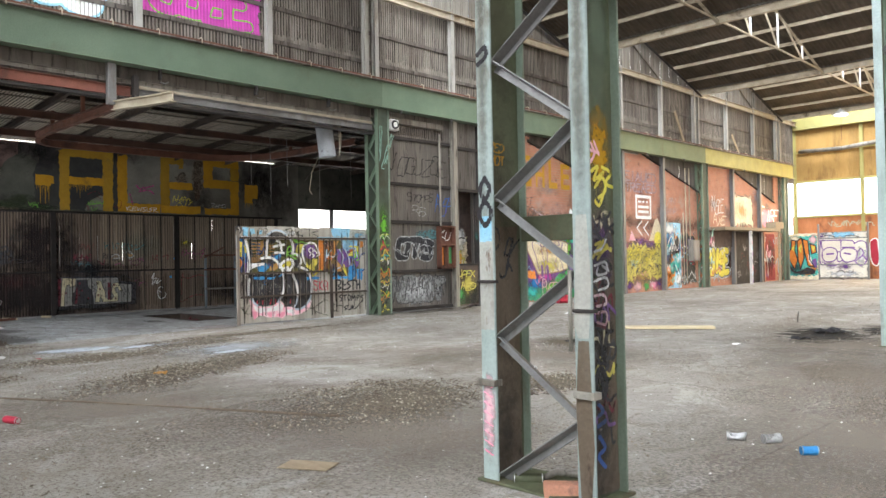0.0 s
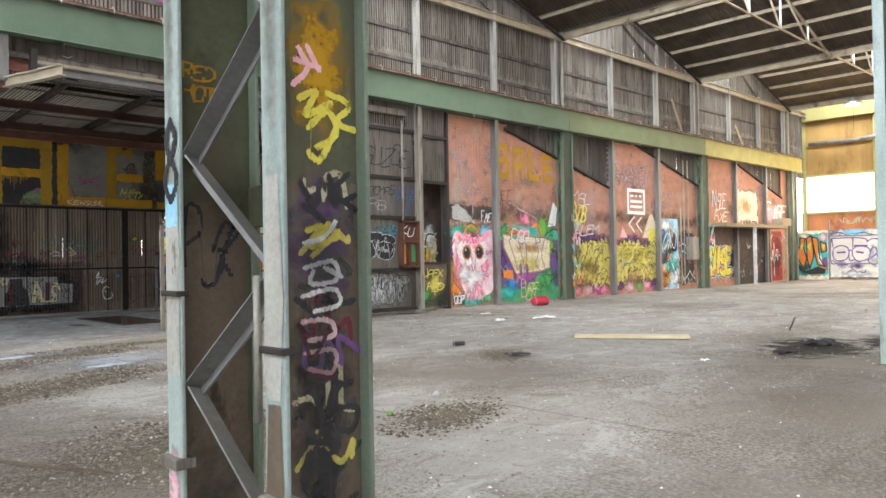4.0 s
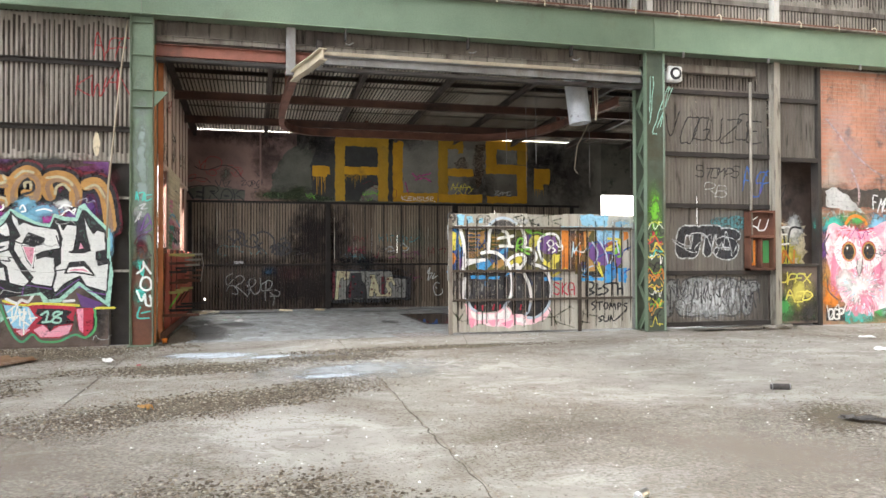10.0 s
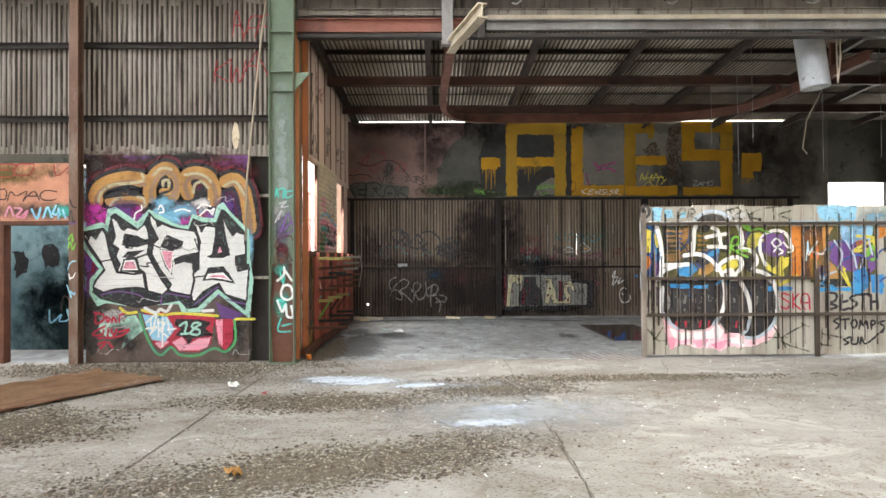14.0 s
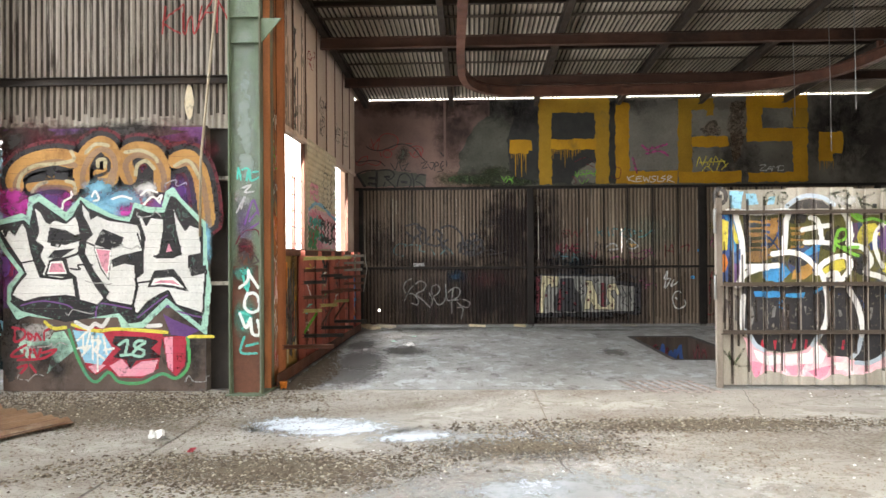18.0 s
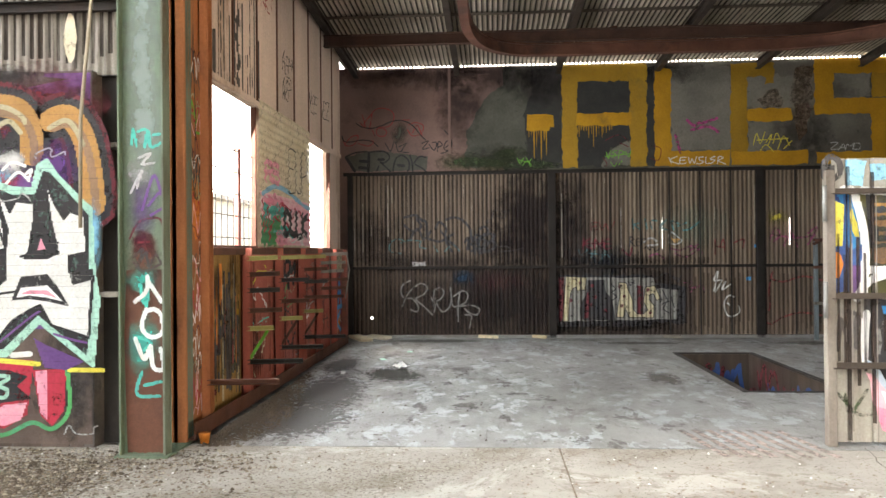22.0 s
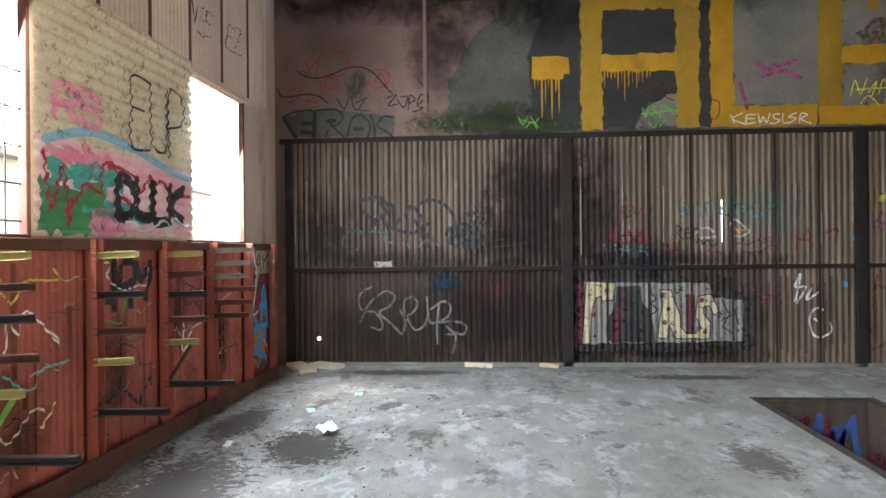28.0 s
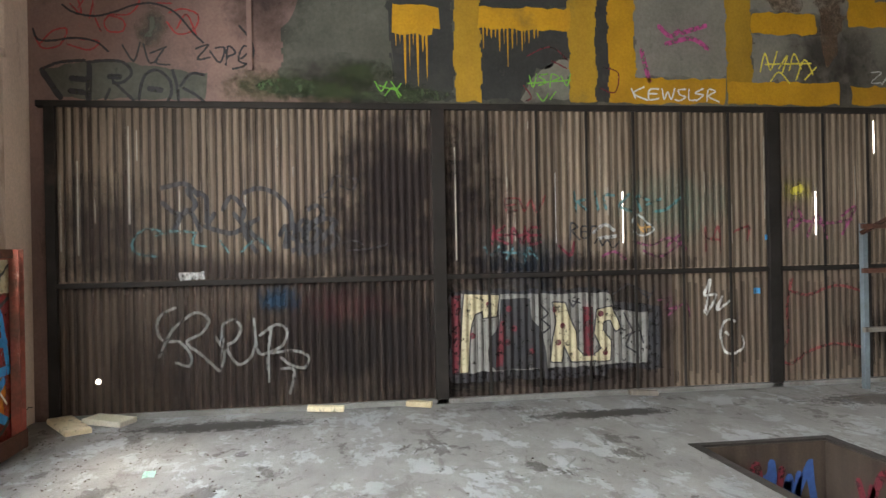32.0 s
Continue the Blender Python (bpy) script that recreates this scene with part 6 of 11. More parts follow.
for k, (u, v, ru, rv, c) in enumerate(((-0.2, 2.2, 0.8, 0.14, "soft_black"), (-1.2, 2.2, 0.6, 0.16, "teal"), (0.3, 2.2, 0.3, 0.14, "teal"), (-0.6, 2.75, 0.9, 0.2, "olive"), (0.55, 1.3, 0.1, 0.7, "purple"), (-1.1, 1.2, 0.5, 0.8, "purple"), (-1.6, 0.6, 0.6, 0.6, "soft_black"))):
    cloud("spray_cloud", SB0, u, v, ru, rv, mist(c, 0.75), wsouth, 1 + 0.1 * k, 0.1)
paint("door_head_scrawl", SB0, strokes([smooth_line(cm(t), 5) for t in ("-54,213 -48,227 -42,213", "-40,225 -30,223 -38,213 -28,211", "-30,213 -22,221 -26,211")], 0.03), M["pink"], wsouth, 3)
paint("door_head_scrawl", SB0, strokes([smooth_line(cm(t), 5) for t in ("-16,223 -8,209 -3,225 -7,211", "1,211 7,226 13,211", "19,228 15,216 25,216", "23,224 23,209", "29,222 33,210")], 0.03), M["sky_blue"], wsouth, 3.3)
for k in range(14):
    paint("door_side_scrawl", SB0, strokes([scrawl(-1.6 + 0.22 * (k % 4), 0.2 + 0.13 * k, 0.35, 0.35, 6, 900 + k)], 0.022), M[("white", "pink", "soft_black", "sky_blue", "purple", "lime", "crimson")[k % 7]], wsouth, 3 + 0.1 * k)
SPO = Surf((-14.65, 0, 0), (0, 1, 0), (1, 0, 0), None, None, 0.004)
for k, (v, c) in enumerate(((2.2, "black"), (2.0, "soft_black"), (1.75, "lime"), (1.62, "lime"), (1.35, "sky_blue"), (1.15, "white"), (0.95, "sky_blue"), (1.9, "purple"))):
    paint("post_scrawl", SPO, strokes([scrawl(0.46, v, 0.1, 0.2, 4, 930 + k)], 0.018), M[c], wsouth, 2)
paint("hanging_cloth", Surf((-14.9, 0, 0), (0, 1, 0), (1, 0, 0)), [ellipse(2.78, 3.3, 0.06, 0.2, 10, 0.1), ], M["cream"], wsouth, 8, 0.02)
rope = solo("hanging_rope", Geo().tube([(-14.7, 3.28, 5.3), (-14.66, 3.2, 4.6), (-14.64, 3.12, 3.8), (-14.64, 3.0, 2.6), (-14.66, 2.98, 1.75)], 0.014, 6), M["cream_steel"], "old pale rope hanging down beside the painted bay", "rope", smooth=True)
# blue-washed back room wall with dark tags, seen through the doorway
BR = Surf((-16.5, 0, 0), (0, 1, 0), (1, 0, 0))
# dark clouds paint the fall-off from glare above to dark teal below
deep = film("dark_teal_gradient", (0.008, 0.022, 0.026), 0.7, 0.95, 3.0, (0.02, 0.36))
for u, v, ru, rv in ((-0.3, 0.4, 1.2, 0.8), (0.6, 0.6, 0.8, 0.9), (-0.6, 0.9, 0.7, 0.5), (0.9, 1.1, 0.5, 0.7), (-0.1, 1.5, 0.6, 0.2)):
    cloud("dark_wash", BR, u, v, ru, rv, deep, door1, 1, 0.2)
paint("dark_blot", BR, [rough(cm("-136,163 -115,166 -113,127 -133,122"), 3, 0.04), rough(cm("-88,172 -63,173 -60,140 -85,137"), 5, 0.04)], M["black"], door1, 2, 0.03)
for k in range(9):
    paint("back_tag", BR, strokes([scrawl(-0.75 + 0.2 * k, 0.35 + 0.22 * (k % 4), 0.4, 0.35, 6, 40 + k)], 0.026), M[("sky_blue", "soft_black", "purple")[k % 3]], door1, 3)

# ---- sheet-iron fence panel across the mouth of the room ----
fence = thing("sheet_fence", "graffiti-covered ribbed sheet-iron fence panel on steel rails", "fence", (-15.1, 10.7, 0))


def rib(u):
    s = (u / 0.186) % 1.0
    return -0.018 if s < 0.08 else (-0.018 * (1 - (s - 0.08) / 0.05) if s < 0.13 else (-0.018 * (s - 0.95) / 0.05 if s > 0.95 else 0.0))


FX = -15.08
nsh = 5
for i in range(nsh):
    a, b = 8.82 + i * 3.72 / nsh, 8.82 + (i + 1) * 3.72 / nsh
    g = Geo()
    n = 60
    top = 2.25 + (0.01 if i % 2 else -0.008)
    for q in range(n + 1):
        u = a + (b - a) * q / n
        g.v += [(FX + rib(u), u, 0.03), (FX + rib(u), u, top), (FX + rib(u) - 0.004, u, 0.03), (FX + rib(u) - 0.004, u, top)]
    for q in range(n):
        k = 4 * q
        g.f += [(k, k + 4, k + 5, k + 1), (k + 2, k + 3, k + 7, k + 6), (k + 1, k + 5, k + 7, k + 3), (k, k + 2, k + 6, k + 4)]
    part("sheet", g, M["fence_sheet"], fence)
for z in (1.985, 1.17, 0.63):
    part("rail", Geo().lbar((FX + 0.045, 8.8, z), (FX + 0.045, 12.52 if z != 1.17 else 11.3, z), 0.05, 0.045, 0.006), M["fence_rail"], fence)
part("end_post", Geo().box(FX - 0.03, FX + 0.04, 8.76, 8.83, 0, 2.15, 0.004), M["fence_post"], fence)
part("mid_post", Geo().box(FX + 0.02, FX + 0.06, 11.33, 11.40, 0, 1.3, 0.004), M["fence_rail"], fence)
part("end_post", Geo().box(FX - 0.03, FX + 0.04, 12.5, 12.56, 0, 2.1, 0.004), M["grey_steel"], fence)
for z in (1.75, 1.0):
    part("hinge", Geo().tube([(FX + 0.06, 8.74, z), (FX + 0.06, 8.74, z + 0.28)], 0.018, 8), M["grey_steel"], fence, smooth=True)
SF = Surf((FX, 0, 0), (0, 1, 0), (1, 0, 0), rib, None, 0.002)


def rough_rect(u0, v0, u1, v1, seed=4, amp=0.03):
    rnd = random.Random(seed)
    n = 14
    lo = [(u0 + (u1 - u0) * i / n, v0 + rnd.uniform(-amp, amp)) for i in range(n + 1)]
    hi = [(u1 - (u1 - u0) * i / n, v1 + rnd.uniform(-amp, amp)) for i in range(n + 1)]
    return lo + hi


def pf(name, polys, colour, layer, step=0.015):
    for k, p in enumerate(polys):
        paint(name, SF, [p], M[colour], fence, layer + 0.08 * k, step)


def pl(name, texts, w, colour, layer):
    for k, t in enumerate(texts):
        paint(name, SF, stroke(smooth_line(cm(t), 6), w), M[colour], fence, layer + 0.08 * k)


pf("painted_ground", [cm("879,196 1104,194 1102,115 879,116")], "olive", 0)
pf("painted_ground", [rough(cm("879,196 896,196 908,159 908,119 879,118"), 3, 0.02), rough(cm("928,191 952,191 952,159 928,159"), 4, 0.02), rough(cm("960,159 991,159 991,131 959,131"), 5, 0.02), rough(cm("1025,186 1039,186 1061,170 1059,154 1039,152"), 6, 0.02)], "navy", 0.4)
pf("blue_patch", [rough(cm("887,196 901,196 905,159 896,151 890,159"), 3, 0.02), rough(cm("928,137 951,139 959,131 949,119 931,119"), 4, 0.02)], "blue", 0.8)
pf("yellow_patch", [rough(cm("880,187 885,191 891,189 891,172 889,156 881,156 882,172"), 3, 0.012), rough(cm("898,194 901,171 902,163 898,164 896,180"), 4, 0.012), rough(cm("1033,170 1039,182 1056,185 1059,176 1048,163 1037,158"), 5, 0.012), rough(cm("1063,141 1074,131 1090,146 1099,149 1097,136 1078,121 1063,130"), 6, 0.012), rough(cm("995,134 1007,143 1021,145 1022,136 1012,128 999,129"), 7, 0.012)], "lemon", 1.2)
pf("orange_patch", [rough(cm("881,151 888,151 890,142 888,130 882,131"), 3, 0.01)], "orange", 1.4)
pf("yellow_stripe", [rough(cm("913,189 944,189 944,186 913,186"), 3, 0.01), rough(cm("913,182 944,182 944,178 913,179"), 4, 0.01), rough(cm("913,175 944,174 944,171 913,171"), 5, 0.01), rough(cm("913,167 944,167 944,164 913,164"), 6, 0.01), rough(cm("913,160 944,160 944,157 913,157"), 7, 0.01), rough(cm("912,153 944,153 944,149 912,150"), 8, 0.01)], "gold", 1.3)
pf("yellow_stripe", [rough(cm("960,189 976,189 976,186 960,186"), 3, 0.01), rough(cm("960,182 976,182 976,179 960,179"), 4, 0.01), rough(cm("960,175 976,175 976,172 960,172"), 5, 0.01), rough(cm("960,168 976,168 976,165 960,165"), 6, 0.01), rough(cm("960,161 976,161 976,158 960,158"), 7, 0.01)], "gold", 1.3)
pf("yellow_patch", [rough(cm("912,153 938,157 944,150 928,143 912,142"), 3, 0.015), rough(cm("963,133 983,142 991,134 975,123 962,121"), 4, 0.015), rough(cm("938,191 947,191 946,157 939,159"), 5, 0.015)], "gold", 1.3)
pf("black_patch", [rough(cm("908,196 915,196 916,159 909,155"), 3, 0.012), rough(cm("946,191 954,191 953,157 948,159"), 4, 0.012), rough(cm("956,195 980,195 976,186 960,186"), 5, 0.012), rough(cm("999,175 1015,183 1023,162 1005,153 995,157"), 6, 0.012), rough(cm("960,151 983,142 975,137 958,139"), 7, 0.012), rough(cm("1029,152 1045,150 1047,136 1039,126 1028,132"), 8, 0.012)], "black", 1.6)
pf("purple_patch", [rough(cm("1025,183 1035,186 1036,170 1029,162"), 3, 0.012), rough(cm("896,142 904,141 904,118 895,118"), 4, 0.012)], "purple", 1.5)
pf("black_body", [rough(cm("906,115 995,114 1001,98 999,76 994,62 983,48 970,41 950,39 930,42 920,48 913,61 907,67"), 3, 0.008), rough(cm("1001,114 1022,112 1033,94 1039,74 1038,59 1030,40 1024,34 1009,34 998,42 992,52 995,62 1002,82"), 4, 0.008), rough(cm("1026,116 1063,115 1076,102 1080,82 1078,65 1072,50 1061,36 1045,28 1031,28 1029,34 1038,54 1040,74 1035,94"), 5, 0.008)], "black", 2)
pf("blue_band", [rough(cm("919,109 948,109 948,102 919,102"), 3, 0.01), rough(cm("954,107 975,107 975,102 954,102"), 4, 0.01), rough(cm("1064,104 1102,104 1102,98 1064,98"), 5, 0.01)], "blue", 2.4)
pf("teal_fleck", [rough(cm("915,91 919,91 918,71 915,71"), 3, 0.012), rough(cm("931,87 935,87 934,71 931,71"), 4, 0.012), rough(cm("939,91 943,91 942,79 939,79"), 5, 0.012), rough(cm("955,87 958,87 958,79 955,79"), 6, 0.012), rough(cm("965,89 968,89 968,81 965,81"), 7, 0.012), rough(cm("975,91 978,91 978,82 975,83"), 8, 0.012), rough(cm("986,84 989,84 989,71 986,71"), 9, 0.012), rough(cm("1012,88 1016,88 1016,80 1012,80"), 10, 0.012), rough(cm("1046,90 1050,90 1049,74 1046,74"), 11, 0.012), rough(cm("1060,88 1063,88 1063,80 1060,80"), 12, 0.012)], "block_grey", 2.5)
pf("pale_cloud", [rough(cm("907,57 913,55 922,46 934,40 958,38 976,42 987,54 993,46 1003,37 1024,32 1037,26 1059,34 1075,48 1079,42 1069,26 1045,16 1021,14 1006,14 994,9 974,14 954,14 934,18 920,15 912,35"), 3, 0.015)], "pale_pink", 2.3)
pf("pale_cloud", [rough(cm("918,43 934,37 958,36 978,40 988,50 998,38 994,28 974,26 954,27 934,25 920,33"), 3, 0.012), rough(cm("1006,30 1025,28 1027,22 1010,20"), 4, 0.012)], "white", 2.7)
pf("pink_drip", [rough(cm("914,31 927,27 924,15 920,10 916,19"), 3, 0.008), rough(cm("951,25 974,26 969,15 960,14"), 4, 0.008), rough(cm("978,18 1004,25 998,14 990,10"), 5, 0.008), rough(cm("936,23 944,23 940,17"), 6, 0.008)], "pink", 3.2)
pf("pink_drip", [rough(cm("926,54 930,54 930,44 926,44"), 3, 0.01), rough(cm("940,54 944,54 944,43 940,43"), 4, 0.01), rough(cm("962,54 965,54 965,43 961,43"), 5, 0.01), rough(cm("974,54 978,54 978,43 974,43"), 6, 0.01), rough(cm("1016,54 1019,54 1019,43 1016,43"), 7, 0.01)], "crimson", 3.1)
pl("white_line", ("899,196 905,171 907,151 906,136 905,117", "890,200 896,200", "905,199 932,198 956,200 958,195 955,186 954,157", "906,137 928,137 946,138", "900,115 907,126 920,133 935,136", "940,151 960,153 975,148 986,138 995,127 999,110 1001,94 999,76 994,62", "1018,200 1025,186 1027,170 1024,162 1039,158 1046,151 1049,141 1043,130 1058,125 1070,116 1077,99 1080,82 1078,65", "1024,111 1033,94 1038,74 1038,59", "989,129 995,139 1007,146 1020,148 1026,141 1024,131 1015,121 1010,129 999,125 1004,119 1011,125", "907,103 905,83 905,68",), 0.062, "white", 5)
pl("white_line", ("973,178 988,181 1004,183", "982,192 989,190 993,180 995,164", "976,164 991,164 1004,163",), 0.055, "white", 5.4)
pl("pale_line", ("1038,60 1033,41 1026,34", "1079,66 1073,50 1061,36 1046,28 1031,28", "956,205 969,214 982,217 997,214 1009,206", "907,65 913,60 920,48 930,42", "983,48 988,55 994,62",), 0.05, "ice_blue", 5.2)
pf("black_dome", [cm("957,202 969,211 982,213 996,211 1006,202")], "soft_black", 2)
pl("white_ring", ("1062,136 1056,150 1053,164 1057,178 1067,185 1079,188 1091,184 1098,174 1100,162",), 0.05, "white", 5.3)
pf("purple_ball", [rough(cm("1059,180 1071,185 1089,182 1094,170 1090,152 1078,149 1067,152 1058,158"), 3, 0.02)], "purple", 4.6)
pl("purple_scrawl", ("1057,176 1071,183 1081,176 1089,184", "1059,158 1070,150 1092,152", "1057,170 1067,158 1079,166",), 0.022, "purple", 6.2)
pl("white_doodle", ("1071,170 1079,176 1085,168 1077,163 1071,170", "1074,156 1080,161 1088,156 1082,152", "1089,170 1096,162 1102,166 1103,158 1096,155",), 0.026, "white", 6.6)
pl("lime_line", ("1008,154 1011,171 1015,178 1022,177 1021,168 1010,163 1019,156 1035,148", "1018,158 1035,158", "1028,195 1039,188 1051,190 1067,185", "1030,198 1039,192",), 0.034, "lime", 6.4)
pl("eye_mark", ("876,220 881,226 888,221 888,213 882,208 876,211 876,218",), 0.045, "soft_black", 6)
pf("eye_mark", [cm("879,218 884,219 884,214 880,213")], "soft_black", 6)
pf("blue_top", [rough(cm("893,223 908,223 907,203 892,203"), 3, 0.015), rough(cm("912,221 924,221 924,207 912,207"), 4, 0.015), rough(cm("936,215 943,215 943,206 936,207"), 5, 0.015)], "sky_blue", 4)
pl("green_tag", ("932,207 934,219 941,221 942,215 935,212", "946,207 948,219 955,220 956,214 948,212 958,206", "1009,218 1016,202", "1005,218 1022,222 1025,215 1017,211 1028,204", "1034,219 1040,203", "1053,219 1038,210 1055,203", "1062,221 1086,224", "1074,222 1075,204", "1100,217 1082,211 1100,205",), 0.026, "moss", 6)
pf("dark_hole", [cm("1051,207 1056,207 1056,202 1051,202")], "black", 6)
pl("black_scribble", ("882,103 880,91 885,75 887,99 895,79 900,103 899,77", "892,106 898,103",), 0.035, "soft_black", 6)
pl("green_tag", ("890,40 894,26 907,44", "891,35 899,25 911,25", "882,43 890,35",), 0.026, "moss", 6)
pl("red_tag", ("1096,91 1088,94 1085,88 1096,80 1093,71 1084,74", "1102,93 1102,71", "1111,93 1102,81 1113,70", "1120,70 1114,81 1118,93 1126,89 1127,70", "1125,80 1117,79",), 0.026, "crimson", 6)
pl("black_tag", ("1153,69 1155,92 1167,92 1165,82 1154,80 1168,74 1156,69", "1176,91 1174,70 1186,71", "1174,80 1184,82", "1197,91 1188,86 1198,78 1189,70", "1200,91 1215,92", "1208,91 1206,70", "1219,69 1219,91", "1219,80 1227,81", "1228,92 1229,70",), 0.04, "black", 6)
pl("black_tag", ("1170,56 1163,52 1171,46 1165,40", "1174,54 1186,55", "1180,54 1180,40", "1189,49 1194,54 1198,48 1193,41 1189,48", "1201,40 1203,53 1207,45 1212,52 1214,40", "1219,40 1219,52 1226,50 1220,45", "1239,52 1230,49 1238,44 1236,35", "1186,28 1178,24 1185,20 1179,17", "1189,28 1190,18 1198,19 1199,28", "1202,17 1204,28 1210,18 1227,30 1238,40",), 0.03, "black", 6)
pl("green_tag", ("1072,46 1082,29 1093,9", "1119,47 1084,24 1126,7", "1065,28 1093,28", "1145,41 1144,12", "1146,33 1177,27", "1140,18 1159,15", "1114,49 1126,43",), 0.026, "moss", 6)
pf("painted_ground", [rough(cm("1101,194 1118,194 1119,157 1114,118 1097,118 1100,152"), 3, 0.012), rough(cm("1123,153 1141,166 1143,145 1136,141"), 4, 0.012)], "orange", 0.6)
pf("painted_ground", [rough(cm("1117,194 1130,194 1129,118 1116,118"), 3, 0.012), rough(cm("1139,194 1149,194 1146,172 1140,162"), 4, 0.012), rough(cm("1145,112 1193,116 1193,104 1144,103"), 5, 0.012)], "black", 0.5)
pf("painted_ground", [cm("1130,194 1230,194 1229,110 1129,110")], "olive", 0.3)
pf("painted_ground", [rough(cm("1148,192 1164,193 1154,167 1148,157"), 3, 0.012), rough(cm("1154,146 1166,135 1172,116 1149,116"), 4, 0.012)], "gold", 1.0)
pf("painted_ground", [rough(cm("1157,172 1178,167 1193,177 1204,156 1198,127 1177,124 1160,141"), 3, 0.02), rough(cm("1214,156 1228,167 1230,131 1216,123"), 4, 0.02)], "purple", 1.2)
pf("painted_ground", [rough(cm("1173,195 1224,195 1222,174 1198,172 1188,161 1176,174"), 3, 0.025), rough(cm("1141,226 1198,224 1198,203 1142,203"), 4, 0.025)], "sky_blue", 1.4)
pf("painted_ground", [rough(cm("1193,125 1213,135 1217,105 1204,89 1191,94"), 3, 0.015), rough(cm("1140,103 1191,103 1192,97 1140,97"), 4, 0.015), rough(cm("1219,120 1239,120 1237,92 1221,95"), 5, 0.015)], "blue", 1.6)
pf("painted_ground", [rough(cm("1232,192 1243,192 1243,177 1232,175"), 3, 0.015), rough(cm("1198,172 1210,176 1208,162 1199,161"), 4, 0.015)], "orange", 1.8)
pl("pale_scrawl", ("1130,157 1146,152 1154,161", "1140,126 1146,114 1154,121 1167,126", "1165,172 1177,152 1171,131", "1182,172 1194,151 1198,131", "1209,192 1211,156 1204,131", "1217,172 1222,151",), 0.03, "ice_blue", 5)
pl("purple_scrawl", ("1156,157 1173,172 1191,162", "1175,141 1198,151 1216,145", "1229,146 1234,156 1248,162", "1231,110 1246,120",), 0.03, "navy", 5)
pl("blue_top", ("1100,200 1172,200", "1141,216 1162,224 1178,216",), 0.035, "sky_blue", 4)

# groove shade and pale lit edge painted along each fence rib
ribs("rib_grime", SF, 8.82 + (0.186 * 48 - 8.82) % 0.186 + 0.012, 12.5, 0.186, 0.02, 0.03, 2.2, M["rib_grime"], fence, 8, 2, 0.1)
ribs("rib_light", SF, 8.82 + (0.186 * 48 - 8.82) % 0.186 + 0.034, 12.5, 0.186, 0.012, 0.03, 2.2, M["pale_run"], fence, 8, 3, 0.1)
ribs("dirt_run", SF, 8.86, 12.5, 0.05, 0.03, 0.03, 1.9, M["rib_grime"], fence, 6.5, 4, 0.85, 0.35)
for u, v, ru, rv, c in ((9.5, 1.6, 0.6, 0.4, "olive"), (10.3, 1.65, 0.5, 0.4, "olive"), (9.0, 0.9, 0.2, 0.5, "soft_black"), (12.25, 2.08, 0.3, 0.14, "sky_blue"), (11.35, 1.55, 0.22, 0.45, "orange"), (12.0, 1.6, 0.3, 0.35, "purple"), (10.2, 2.12, 0.35, 0.12, "white"), (9.3, 1.6, 0.3, 0.35, "navy")):
    cloud("spray_cloud", SF, u, v, ru, rv, mist(c, 0.45), fence, 1.9)
rnd = random.Random(77)
for k in range(16):
    u, v = rnd.uniform(8.9, 12.2), rnd.uniform(0.95, 1.8)
    pl("colour_scrawl", (" ".join("%d,%d" % (100 * (u + rnd.uniform(-0.18, 0.18)), 100 * (v + rnd.uniform(-0.16, 0.16))) for _ in range(5)),), rnd.choice((0.02, 0.03, 0.045)), rnd.choice(("lemon", "purple", "sky_blue", "orange", "soft_black", "blue", "lime", "navy")) if u > 11.1 else rnd.choice(("lemon", "olive", "soft_black", "blue", "olive", "navy")), 1.85 + 0.02 * k)

# ---- rear wall of the side room: painted letters and tags ----
SR = Surf((-22.497, 0, 0), (0, 1, 0), (1, 0, 0), None, None, 0.004)
rear_art = thing("painted_letters", "big rough yellow roller-painted letters on dark render", "graffiti", (-22.49, 10, 3.0), "structure")


def yl(rects, seed):
    paint("yellow_letter", SR, [rough(rect(*r), seed + k) for k, r in enumerate(rects)], M["yellow"], rear_art, 2, 0.012)


def drips(u0, u1, v, seed, longest=0.5):
    rnd = random.Random(seed)
    polys = []
    u = u0
    while u < u1:
        w, ln = rnd.uniform(0.012, 0.03), rnd.uniform(0.08, longest)
        polys.append([(u, v + 0.02), (u + w, v + 0.02), (u + w * 0.7, v - ln), (u + w * 0.3, v - ln)])
        u += rnd.uniform(0.03, 0.06)
    paint("paint_drips", SR, polys, M["yellow"], rear_art, 1, 0.006)


def yt(rects, seed):
    paint("yellow_letter", SR, [rough(rect(*r), seed + k) for k, r in enumerate(rects)], M["yellow_thin"], rear_art, 1.1, 0.012)


